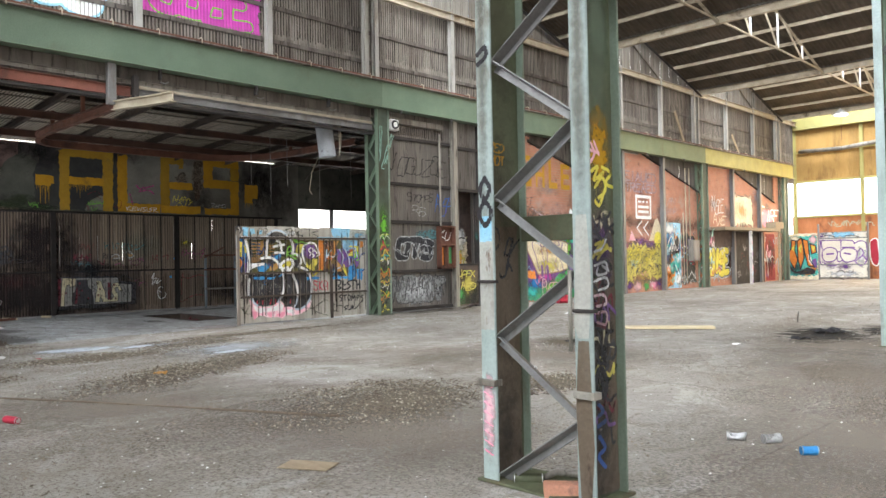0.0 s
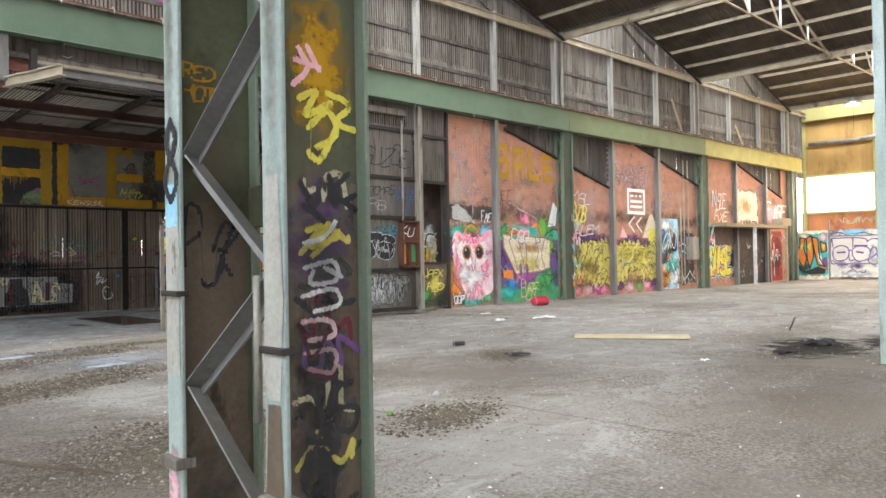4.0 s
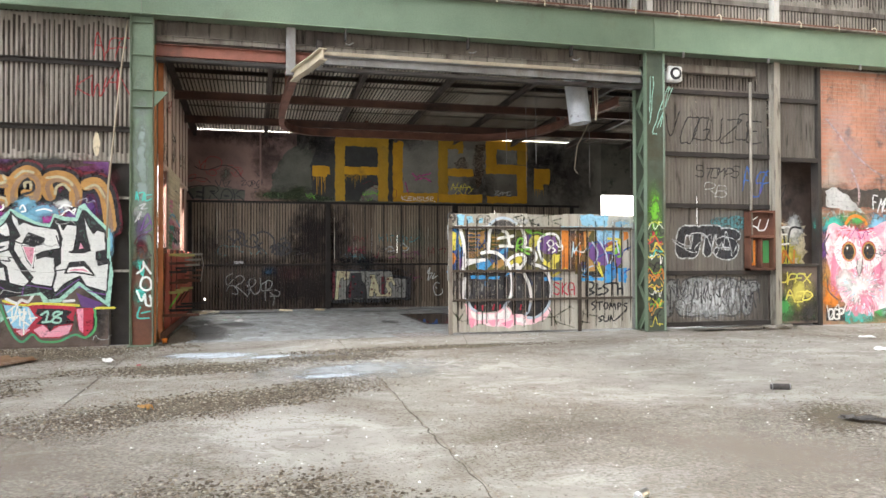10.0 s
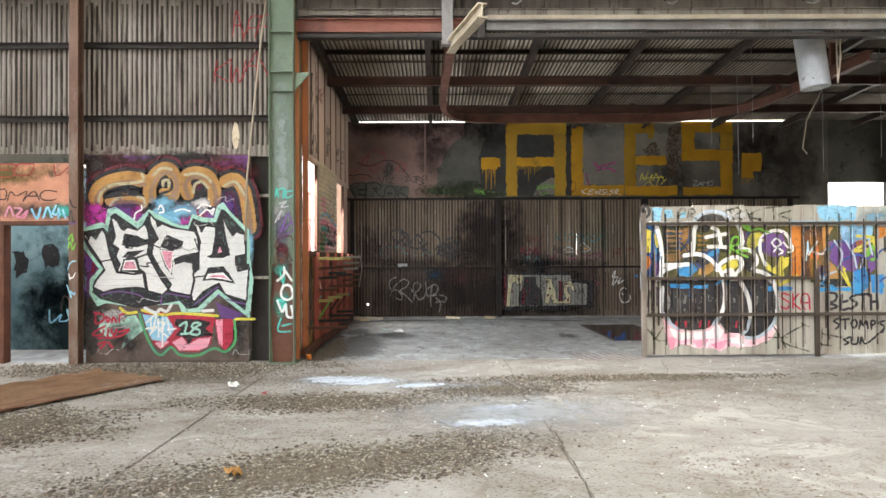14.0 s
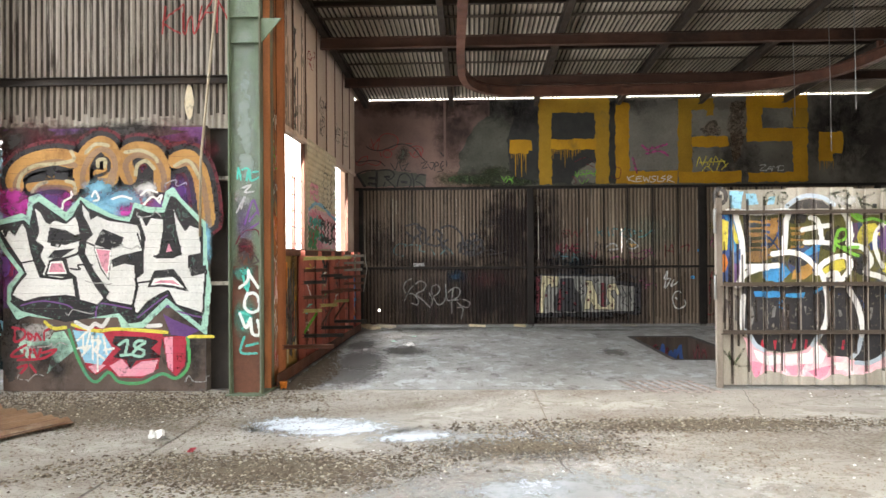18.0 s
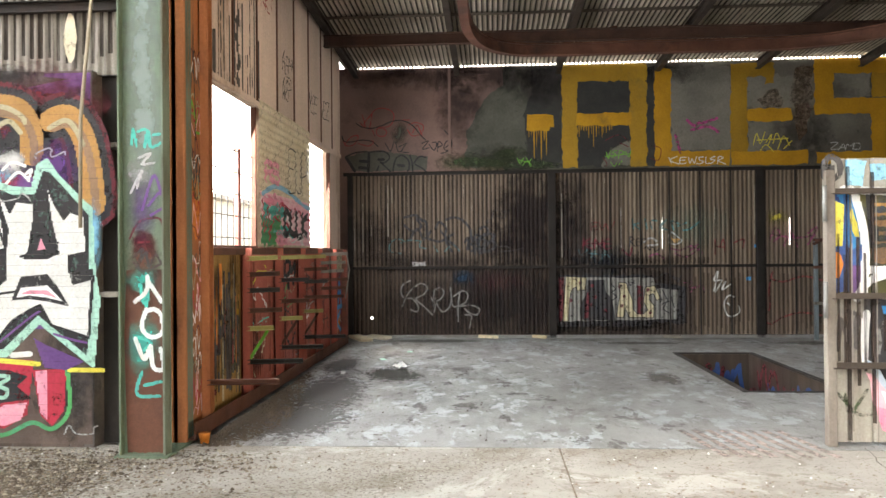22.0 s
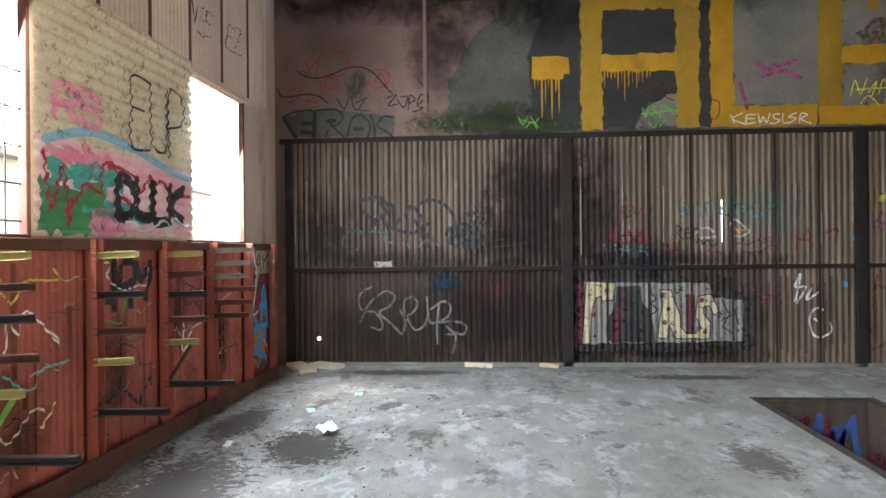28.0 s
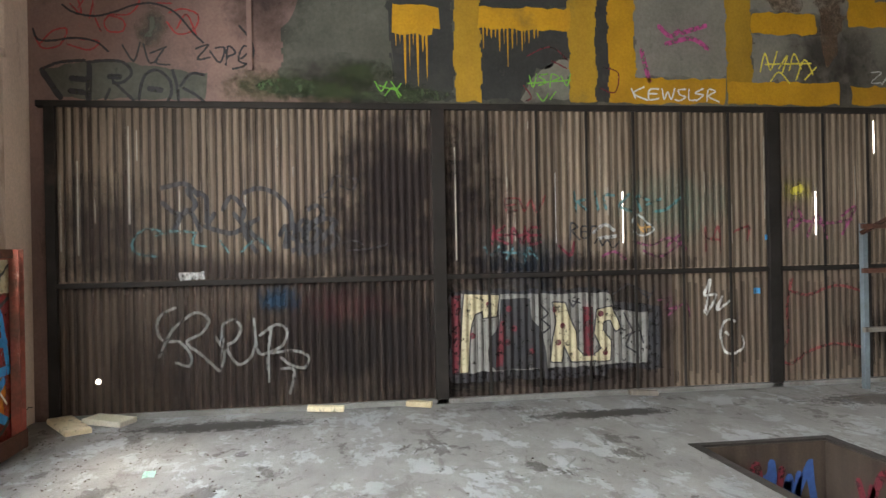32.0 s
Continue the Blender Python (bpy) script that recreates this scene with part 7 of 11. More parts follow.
paint("bared_render", SR, [rough(cm("572,306 571,330 574,351 575,372 588,396 605,425 631,450 657,460 690,462 700,306"), 5, 0.02)], M["render_mid"], rear_art, 0.3, 0.02)
paint("dark_roller_ground", SR, [rough(cm("690,488 690,440 676,400 684,306 744,304 744,488"), 3, 0.03), rough(rect(7.68, 4.0, 8.68, 4.60), 8, 0.03), rough(cm("768,304 768,380 868,380 868,352 830,336 812,304"), 6, 0.03), rough(rect(8.92, 3.03, 9.09, 4.80), 9, 0.02)], M["dark_render"], rear_art, 0.6, 0.02)
paint("grey_patch", SR, [rough(cm("812,304 832,338 866,350 866,304"), 5, 0.03), rough(rect(9.35, 3.3, 10.42, 4.78), 12, 0.04), rough(rect(10.68, 4.02, 11.82, 4.6), 14, 0.05), rough(rect(10.68, 3.26, 11.82, 3.8), 15, 0.05), rough(rect(12.15, 4.16, 12.8, 4.62), 16, 0.05)], M["render_light"], rear_art, 0.6, 0.02)
paint("brown_stain", SR, [rough(cm("1150,470 1180,475 1178,390 1160,345 1146,390"), 5, 0.05), rough(cm("1085,420 1120,440 1130,410 1100,400"), 7, 0.04)], M["brown_wash"], rear_art, 0.9, 0.02)
yl([(6.83, 3.70, 7.22, 4.00), (7.05, 3.76, 7.30, 3.97)], 1)
drips(6.85, 7.2, 3.71, 4, 0.62)
yt([(7.45, 3.03, 7.72, 4.87), (8.65, 3.03, 8.94, 4.85), (7.45, 4.56, 8.94, 4.86)], 10)
yl([(7.70, 3.77, 8.66, 4.00)], 14)
drips(7.74, 8.35, 3.78, 9, 0.42)
yl([(9.08, 3.03, 9.37, 4.76), (9.08, 3.03, 10.37, 3.29)], 20)
yt([(10.40, 3.03, 10.69, 4.82), (10.42, 4.58, 11.15, 4.82), (11.0, 4.45, 11.15, 4.7)], 30)
yl([(10.68, 3.79, 11.44, 4.02), (10.40, 3.03, 11.72, 3.27)], 34)
yl([(11.84, 4.60, 13.1, 4.88), (11.84, 3.90, 12.16, 4.88), (11.84, 3.90, 13.1, 4.17), (12.79, 3.04, 13.1, 4.0), (11.86, 3.04, 13.1, 3.24)], 40)
yt([(12.80, 4.17, 13.11, 4.88)], 46)
yl([(13.33, 3.62, 13.83, 4.08), (13.33, 3.46, 13.6, 3.7)], 50)
drips(13.34, 13.65, 3.5, 12, 0.3)
paint("white_tag", SR, strokes([smooth_line(cm(t), 4) for t in ("932,318 936,308", "946,320 934,313 950,306", "962,318 952,317 951,307 962,308", "952,313 960,313", "966,318 968,307 972,315 976,307 980,319", "992,318 984,317 986,312 992,310 986,306 980,307", "996,318 996,307 1004,307", "1012,319 1003,314 1012,312 1004,306", "1016,306 1018,318 1026,316 1018,311 1030,305")], 0.016), M["white"], rear_art, 5, 0.008)
paint("yellow_tag", SR, strokes([smooth_line(cm(t), 4) for t in ("1078,338 1084,358 1090,340 1098,360", "1100,342 1110,356 1104,338", "1112,340 1118,358 1126,342", "1090,328 1100,338 1112,326", "1120,330 1130,352 1140,336", "1130,330 1144,344", "1084,346 1138,348")], 0.016), M["lemon"], rear_art, 5, 0.008)
paint("green_tag", SR, strokes([smooth_line(cm(t), 4) for t in ("822,330 826,318 830,332", "842,332 832,330 840,324 832,320", "844,318 846,332 854,328 846,325", "856,330 862,320 866,332", "830,312 836,304 842,312", "844,306 850,314", "820,322 866,326")], 0.013), M["lime"], rear_art, 5, 0.008)
paint("green_tag", SR, strokes([smooth_line(cm(t), 4) for t in ("664,322 670,312 676,322", "668,318 684,314 690,320", "674,308 682,316 688,306", "680,322 690,308")], 0.012), M["lime"], rear_art, 5, 0.008)
paint("green_haze", SR, [ellipse(6.95, 3.08, 0.5, 0.07, 16, 0.2), ellipse(5.8, 3.16, 0.3, 0.08, 16, 0.25, 3)], M["moss"], rear_art, 1, 0.02)
paint("pink_marks", SR, strokes([smooth_line(cm(t), 4) for t in ("944,358 948,342 952,326", "964,384 976,374 986,380", "972,366 1000,372 1018,362", "990,378 1016,386")], 0.05), M["magenta_thin"], rear_art, 2, 0.012)
paint("dark_loops", SR, strokes([smooth_line(cm(t), 5) for t in ("820,350 845,360 864,346", "816,320 824,308 818,304", "902,340 918,334 914,314 898,318", "846,346 862,338")], 0.014), M["dark_red"], rear_art, 4, 0.01)
tag_text("white_tag", SR, "ZAMO", 12.1, 3.27, 0.5, 0.1, 0.014, "silver_paint", rear_art, 5)
# bubble name in black over a grey fill, with loops above it
paint("name_fill", SR, [rough(cm("352,328 392,338 428,338 470,330 502,328 502,302 372,302 360,318"), 3, 0.015)], M["render_mid"], rear_art, 0.9, 0.014)
paint("outline_name", SR, strokes([smooth_line(cm(t), 4) for t in ("353,329 370,336 392,338", "394,336 408,338 426,337 434,327 426,318 417,317", "417,319 426,310 435,301", "442,313 446,325 457,330 468,321 470,309 466,300", "471,330 475,315 476,300", "478,315 488,327 500,326", "481,313 493,306 501,299", "410,302 414,311", "440,302 442,316")], 0.028), M["black"], rear_art, 2, 0.01)
paint("outline_name", SR, strokes([cm(t) for t in ("355,326 364,312 370,303", "358,322 368,305", "380,321 391,320", "379,309 390,308", "396,333 395,302", "414,323 423,323", "450,312 460,311")], 0.055), M["black"], rear_art, 2.4, 0.01)
paint("red_scrawl", SR, strokes([smooth_line(cm(t), 5) for t in ("384,406 390,382 380,391", "387,388 402,406 397,378", "397,400 409,414 424,416 440,409 442,395 433,383 418,382", "414,381 427,377 427,367 414,366 410,375 418,384", "402,378 407,366", "458,394 471,394", "469,385 482,389 496,383 491,369 476,365 467,376", "476,370 485,384 494,363", "349,359 355,349 370,352 377,367 364,365 352,352", "377,353 396,348 405,356 389,358")], 0.016), M["red"], rear_art, 3, 0.01)
paint("black_scrawl", SR, strokes([smooth_line(cm(t), 5) for t in ("373,390 383,383 402,380 421,385 439,392 458,393 476,384 491,366 500,357", "347,367 351,357 364,356 383,359 402,356 413,347", "534,374 544,361 547,347 539,336 527,332")], 0.02), M["black"], rear_art, 4, 0.01)
paint("black_tag", SR, strokes([smooth_line(cm(t), 4) for t in ("493,351 505,355 494,341 506,343", "506,349 515,338 520,352 511,352", "521,336 523,354 530,348 523,344", "535,342 544,351 537,354 533,340 545,337", "426,353 436,338 442,356", "445,355 450,337 458,340", "451,346 466,352", "463,349 456,337 469,335")], 0.018), M["black"], rear_art, 4, 0.01)
cloud("grey_spray", SR, 4.52, 3.7, 0.16, 0.22, mist("render_mid", 0.8, 9.0), rear_art, 1, 0.1)
part("wall_pipe_mark", Geo().box(-22.5, -22.475, 5.41, 5.46, 3.31, 4.88, 0.004), M["render_pink"], rear_art)

SCR = Surf((RX, 0, 0), (0, 1, 0), (1, 0, 0), lambda u: wave(u - 3.62), None, 0.007)
SCR2 = Surf((RX, 0, 0), (0, 1, 0), (1, 0, 0), lambda u: wave(u - 7.27), None, 0.009)
tags_r = thing("sprayed_tags", "white, black and red sprayed tags on sooty corrugated iron", "graffiti", (-22.44, 8, 0.5), "structure")


def rt(word, u, v, w, h, width, colour, s=None, slant=0.1, seed=2):
    tag_text("tag", s or SCR, word, u, v, w, h, width, colour, tags_r, 3, slant, seed)


soot, soot_thin = film("soot_film", (0.018, 0.015, 0.015), 0.85, 0.9, 3.0, (0.05, 0.4)), film("thin_soot_film", (0.03, 0.022, 0.022), 0.85, 0.6, 4.0, (0.05, 0.42))
# hollows of the lining darkened with painted shade and grime
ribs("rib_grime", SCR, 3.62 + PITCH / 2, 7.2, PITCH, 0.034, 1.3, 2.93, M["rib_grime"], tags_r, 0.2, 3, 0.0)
ribs("rib_grime", SCR2, 7.27 + PITCH / 2, 14.4, PITCH, 0.03, 1.3, 2.93, M["rib_shade_grime_light"], tags_r, 0.2, 4, 0.0)
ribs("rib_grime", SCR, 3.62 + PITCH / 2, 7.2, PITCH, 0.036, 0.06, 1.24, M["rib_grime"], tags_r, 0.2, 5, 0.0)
ribs("rib_grime", SCR2, 7.27 + PITCH / 2, 14.4, PITCH, 0.03, 0.06, 1.24, M["rib_shade_grime_light"], tags_r, 0.2, 6, 0.2)
ribs("pale_run", SCR, 3.62, 6.6, PITCH, 0.016, 1.5, 2.92, M["pale_run"], tags_r, 0.3, 7, 0.8, 0.25)
ribs("pale_run", SCR2, 7.27, 14.4, PITCH, 0.014, 1.3, 2.92, M["pale_run"], tags_r, 0.3, 8, 0.9, 0.2)
for u, v, ru, rv, s_ in ((6.7, 2.2, 0.6, 0.8, SCR), (7.5, 2.4, 0.45, 0.6, SCR2), (5.9, 0.7, 0.7, 0.6, SCR), (7.0, 0.5, 0.5, 0.6, SCR), (6.9, 2.0, 0.75, 1.1, SCR), (6.6, 1.6, 0.9, 0.55, SCR), (6.75, 0.65, 1.0, 0.75, SCR), (5.3, 0.5, 1.2, 0.6, SCR), (4.1, 1.75, 0.6, 0.6, SCR), (7.55, 1.8, 0.5, 0.85, SCR2), (7.5, 0.6, 0.45, 0.7, SCR2), (5.2, 1.35, 1.6, 0.22, SCR), (8.5, 1.35, 1.6, 0.14, SCR2), (8.5, 0.16, 1.3, 0.18, SCR2), (12.6, 0.5, 0.9, 0.4, SCR2)):
    cloud("soot_patch", s_, u, v, ru, rv, soot if u < 8 and 0.55 < v < 1.0 and u > 6 else soot_thin, tags_r, 0.5)
for u, v, ru, rv in ((6.2, 4.75, 0.9, 0.4), (7.0, 4.6, 0.7, 0.5), (4.2, 4.8, 1.0, 0.3), (5.2, 4.8, 1.0, 0.35), (6.3, 3.2, 0.7, 0.3), (11.6, 3.5, 0.6, 0.6), (13.6, 4.2, 0.9, 0.9), (14.4, 3.8, 1.0, 1.2), (9.2, 4.7, 0.8, 0.25), (5.6, 4.2, 0.5, 0.8)):
    cloud("soot_patch", SR, u, v, ru, rv, soot_thin, rear_art, 0.7, 0.1)
for u, v, ru, rv in ((5.6, 3.16, 0.5, 0.2), (6.2, 3.12, 0.5, 0.16), (6.5, 3.3, 0.35, 0.14), (7.0, 3.1, 0.25, 0.12)):
    cloud("green_haze", SR, u, v, ru, rv, film("green_mould_film", (0.045, 0.06, 0.026), 0.85, 0.7, 12.0, (0.08, 0.4)), rear_art, 0.9, 0.1)
def rl(texts, w, colour, s_, layer=3):
    paint("tag", s_, strokes([smooth_line(cm(t), 6) for t in texts], w), M[colour], tags_r, layer)
rl(("470,103 457,96 453,84 459,72 474,70 484,57 482,47 470,51", "455,57 465,78 476,90 490,98 501,90 494,78 480,70 494,57 510,41", "507,74 515,57 512,45", "514,70 513,84 523,90 531,82 525,70 517,64 527,47 539,53 544,66", "543,90 544,74 547,57 556,57", "559,80 556,57 556,29", "548,74 564,84 574,78 570,64 558,57 580,58 594,52 590,41 576,45 568,52", "568,41 580,39 576,17"), 0.026, "mid_grey", SCR)
rl(("460,203 475,192 491,200 483,213", "483,215 500,208 501,184 508,192", "460,217 481,221 493,210", "516,196 524,208 536,196 532,184", "536,212 549,216 565,211 579,195 580,177", "470,176 483,196 495,176", "499,180 524,173 540,183", "526,192 540,175 556,161", "549,187 536,175 546,155"), 0.045, "black", SCR, 2)
rl(("458,176 445,178 433,168 435,156 454,152", "454,172 470,176 491,174", "491,174 487,164 499,161", "512,167 520,155", "532,155 548,167 560,155"), 0.022, "faded_teal", SCR, 2)
rl(("569,171 575,179 577,159", "573,159 581,183 587,152", "581,167 589,183 595,183 591,169 601,154", "597,183 593,154 605,154", "599,179 613,186 623,182 611,170", "605,162 619,174 623,162 609,154", "597,195 605,199 611,191 601,183", "581,155 597,162 613,154 625,166", "587,175 597,177 607,174 601,166"), 0.045, "black", SCR, 3)
rl(("620,206 609,207 607,207 618,215 622,227 630,227", "636,226 646,223 638,214 628,218", "629,162 641,164 649,160", "633,154 657,156 673,160"), 0.016, "black", SCR, 3)
paint("white_smear", SCR, [rough(cm("474,136 499,137 499,130 475,129"), 3, 0.01)], M["faded_white"], tags_r, 2)
cloud("blue_mark", SCR, 5.66, 1.08, 0.24, 0.16, mist("dark_navy", 0.9, 9.0), tags_r, 2)
cloud("red_cloud", SCR, 6.3, 1.0, 0.6, 0.2, mist("dark_red", 0.15, 9.0), tags_r, 2)
# tags right of the middle post
rl(("806,204 794,203 795,191 805,192", "795,197 804,198", "808,204 813,191 820,202 826,190 835,206"), 0.022, "faded_red", SCR2)
rl(("781,176 779,158", "793,176 781,167 795,158", "799,158 801,174 811,158 813,175", "829,174 818,173 818,158 830,159", "849,155 861,145 865,159", "780,167 830,166"), 0.028, "dark_red", SCR2)
rl(("861,161 862,178 869,174 863,170 871,161", "880,174 873,174 873,163 880,163", "873,169 879,169", "882,164 884,174 890,174", "887,157 892,162 895,154 901,160 906,152 914,158"), 0.018, "black", SCR2)
rl(("866,210 868,190", "878,202 870,200 878,192", "888,210 892,190", "909,206 898,206 900,192", "925,207 915,195 928,190", "946,201 934,205 938,190", "954,189 968,192 984,205", "945,196 960,202"), 0.03, "faded_teal", SCR2)
rl(("771,155 777,147 787,156", "794,143 801,154", "812,137 817,154 826,142", "787,150 820,147"), 0.024, "faded_teal", SCR2)
rl(("1009,146 1009,172", "1017,158 1024,172 1026,146", "1041,166 1059,172 1056,156", "1009,160 1026,158"), 0.024, "faded_red", SCR2)
rl(("895,143 908,148 920,140", "929,158 949,154 970,161 987,149", "940,148 960,142 985,158", "965,152 980,164"), 0.026, "faded_magenta", SCR2)
rl(("886,168 898,176 908,170", "892,162 910,164"), 0.035, "faded_white", SCR2)
rl(("928,178 934,186 944,178 952,170 940,164 930,168",), 0.022, "faded_white", SCR2)
paint("yellow_blob", SCR2, strokes([cm("934,176 940,168"), cm("942,176 944,168"), cm("936,172 948,173")], 0.02), M["gold"], tags_r, 4)
for u, v in ((8.0, 1.5), (8.3, 1.45), (8.1, 1.2)):
    cloud("teal_mist", SCR2, u, v, 0.5, 0.22, mist("dark_navy", 0.35, 8.0), tags_r, 1)
cloud("teal_mist", SCR2, 9.7, 1.95, 0.7, 0.4, mist("teal", 0.08, 6.0), tags_r, 1)
rl(("1007,82 1014,116 1007,100 1020,100 1009,80", "1020,86 1027,98 1021,84 1035,93", "1041,71 1031,73 1024,60 1028,41 1038,37 1050,44 1049,55"), 0.026, "chalk_white", SCR2)
rl(("1030,60 1033,57",), 0.03, "chalk_white", SCR2)
rl(("1107,114 1101,85 1102,53 1093,35 1102,23 1124,35 1147,42 1170,42 1190,38", "1107,101 1126,97 1148,104 1166,106 1191,99"), 0.032, "faded_red", SCR2)
rl(("1103,171 1112,191 1121,179 1109,167", "1127,160 1139,183 1150,158", "1168,182 1184,191 1168,162", "1105,180 1150,174 1180,178"), 0.03, "faded_magenta", SCR2)
cloud("lemon_mist", SCR2, 11.15, 2.1, 0.22, 0.13, mist("lemon", 0.5, 8.0), tags_r, 2)
rl(("955,96 970,98 962,86 978,90", "966,80 985,92 990,78"), 0.022, "faded_magenta", SCR2)
paint("blue_sticker", SCR2, [rect(10.76, 1.57, 10.84, 1.63), rect(10.62, 1.0, 10.7, 1.06)], M["blue"], tags_r, 6)
# small black and cream lettered block
cloud("block_haze", SCR2, 8.45, 0.68, 1.3, 0.56, soot, tags_r, 0.8)
paint("block_ground", SCR2, [rough(cm("735,112 899,110 905,95 957,91 957,25 901,27 897,20 734,20"), 2, 0.02)], M["black"], tags_r, 1)
paint("block_grey", SCR2, [rough(cm("745,108 903,105 906,88 944,84 943,32 744,29"), 6, 0.012)], M["block_grey"], tags_r, 2, 0.01)
paint("block_dark", SCR2, [rough(cm("787,103 817,102 819,80 830,66 834,31 780,30 772,42 776,64 785,80"), 4, 0.012)], M["black"], tags_r, 2.6, 0.01)
paint("block_red", SCR2, [cm("736,107 745,107 743,29 736,29"), cm("873,92 884,91 883,41 873,41"), cm("786,80 790,80 788,34 780,34")], M["dark_red"], tags_r, 2.8, 0.01)
paint("block_shadow", SCR2, outline(cm("749,108 785,106 782,85 768,84 768,91 760,88 756,79 754,65 752,30 743,29 746,66"), 0.03) + outline(cm("841,97 854,96 857,85 865,65 865,50 873,41 889,36 860,36 852,54 849,36 838,37 841,62 845,78"), 0.03) + outline(cm("888,88 904,91 913,69 908,66 902,78 894,76 893,68 902,56 901,36 889,35 885,43 893,48 885,64"), 0.03), M["black"], tags_r, 3, 0.008)
paint("block_cream", SCR2, [cm(t) for t in ("749,108 785,106 782,85 768,84 768,91 760,88 756,79 754,65 752,30 743,29 746,66", "841,97 854,96 857,85 865,65 865,50 873,41 885,41 889,36 860,36 854,50 852,54 849,36 838,37 841,62 845,78", "888,88 904,91 913,69 908,66 902,78 894,76 893,68 902,56 901,36 889,35 885,43 893,48 885,64")], M["dull_cream"], tags_r, 3.6, 0.008)
for t in ("774,97", "795,92", "800,72", "793,58", "818,48", "843,90", "851,73", "846,56", "892,84", "896,44", "757,66"):
    paint("block_spot", SCR2, [ellipse(*cm(t)[0], 0.032, 0.032, 10)], M["dark_red"], tags_r, 4, 0.008)
paint("block_line", SCR2, strokes([cm(t) for t in ("828,96 836,86 829,80 838,72 830,66", "917,84 926,66 918,50 930,42", "930,80 938,52", "918,60 934,66", "906,104 922,114 948,102", "930,112 944,98 952,110", "858,100 862,92 868,100", "862,98 870,96")], 0.018), M["black"], tags_r, 5, 0.008)
SPN = Surf((0, PIT[3] - 0.03, 0), (1, 0, 0), (0, -1, 0), None, None, 0.004)
for k in range(9):
    paint("pit_paint", SPN, strokes([scrawl(-20.3 + 0.32 * k, -0.75 + 0.05 * (k % 3), 0.5, 0.6, 6, 300 + k)], 0.07), M["dark_red" if k % 3 < 2 and k < 6 else "navy"], pit, 1)
SPW = Surf((PIT[0] + 0.03, 0, 0), (0, 1, 0), (1, 0, 0), None, None, 0.004)
for k in range(4):
    paint("pit_paint", SPW, strokes([scrawl(9.0 + 0.2 * k, -0.8, 0.35, 0.65, 6, 320 + k)], 0.06), M["dark_red" if k < 2 else "navy"], pit, 1)
# light through gaps of the lining, drawn as small glowing pieces on it
glow = bpy.data.materials.new("gap_and_bulb_glow")
glow.use_nodes = True
gb = glow.node_tree.nodes["Principled BSDF"]
gb.inputs["Base Color"].default_value = (1, 1, 1, 1)
gb.inputs["Emission Color"].default_value = (1.0, 0.95, 0.85, 1)
gb.inputs["Emission Strength"].default_value = 4.0
gaps = thing("daylight_gaps", "small glowing and pale pieces for daylight at holes and slits in the iron lining", "gap", (-22.44, 9, 0.3), "structure")
part("hole", Geo().tube([(RX + 0.005, 4.0, 0.36), (RX + 0.0125, 4.0, 0.36)], 0.022, 10), glow, gaps)
for yy, z0, z1 in ((9.18, 1.57, 2.10), (11.37, 1.62, 2.08), (8.46, 1.58, 2.3), (12.08, 2.5, 2.85)):
    part("slit", Geo().box(RX + 0.004, RX + 0.0115, yy, yy + 0.004, z0, z1), glow if yy in (9.18, 12.08, 11.37) else M["silver_paint"], gaps)

# row of glowing pieces for daylight under the roof corrugations
g = Geo()
yy = 3.75
while yy < 14.5:
    g.add([(-22.47, yy - 0.024, 4.872), (-22.47, yy + 0.024, 4.872), (-22.47, yy + 0.014, 4.9), (-22.47, yy - 0.014, 4.9)], [(0, 1, 2, 3)])
    yy += PITCH
part("eaves_gap", g, glow, gaps)

frame_ = thing("pipe_rack", "blue-grey steel rack with rusty cross rails standing by the rear wall", "rack", (-22.1, 12.0, 0))
for yy in (11.66, 12.7):
    part("upright", Geo().box(-22.13, -22.07, yy - 0.03, yy + 0.03, 0, 1.72, 0.004), M["frame_blue"], frame_)
for z, c in ((1.69, "rust"), (1.23, "rust"), (0.62, "galv_light")):
    part("cross_rail", Geo().box(-22.066, -22.03, 11.6, 12.76, z - 0.025, z + 0.025, 0.004), M[c], frame_)
part("brace", Geo().lbar((-22.05, 11.6, 1.62), (-22.05, 12.3, 1.95), 0.04, 0.04, 0.006), M["rust"], frame_)

# ---- rust-orange side wall: frame, panels, rack arms, windows ----
SSW = Surf((-14.95, SY - 0.03, 0), (-1, 0, 0), (0, 1, 0), None, None, 0.037)
STUDS = (-15.36, -16.42, -17.55, -18.6, -19.55, -20.55, -21.40)
part("jamb_post", Geo().box(-15.07, -14.95, SY - 0.1, SY + 0.04, 0, 5.0, 0.004), M["rust_orange"], side)
part("jamb_board", Geo().box(-15.30, -15.085, SY - 0.05, SY + 0.02, 0, 4.9, 0.004), M["rust_orange"], side)
for i, xx in enumerate(STUDS):
    part("stud", Geo().cbar((xx, SY + 0.03, 0.02), (xx, SY + 0.03, 1.6 if i else 4.9), 0.07, 0.10, 0.008, (1, 0, 0)), M["red_oxide"] if i else M["rust_orange"], side)
part("sill_rail", Geo().box(-21.45, -15.42, SY - 0.04, SY + 0.06, 1.53, 1.60, 0.005), M["rust"], side)
part("sole_angle", Geo().lbar((-21.45, SY + 0.06, 0.10), (-14.97, SY + 0.06, 0.10), 0.10, 0.14, 0.01), M["rust"], side)
part("head_rail", Geo().box(-21.45, -15.42, SY - 0.03, SY + 0.012, 3.132, 3.19, 0.004), M["tan_sheet"], side)
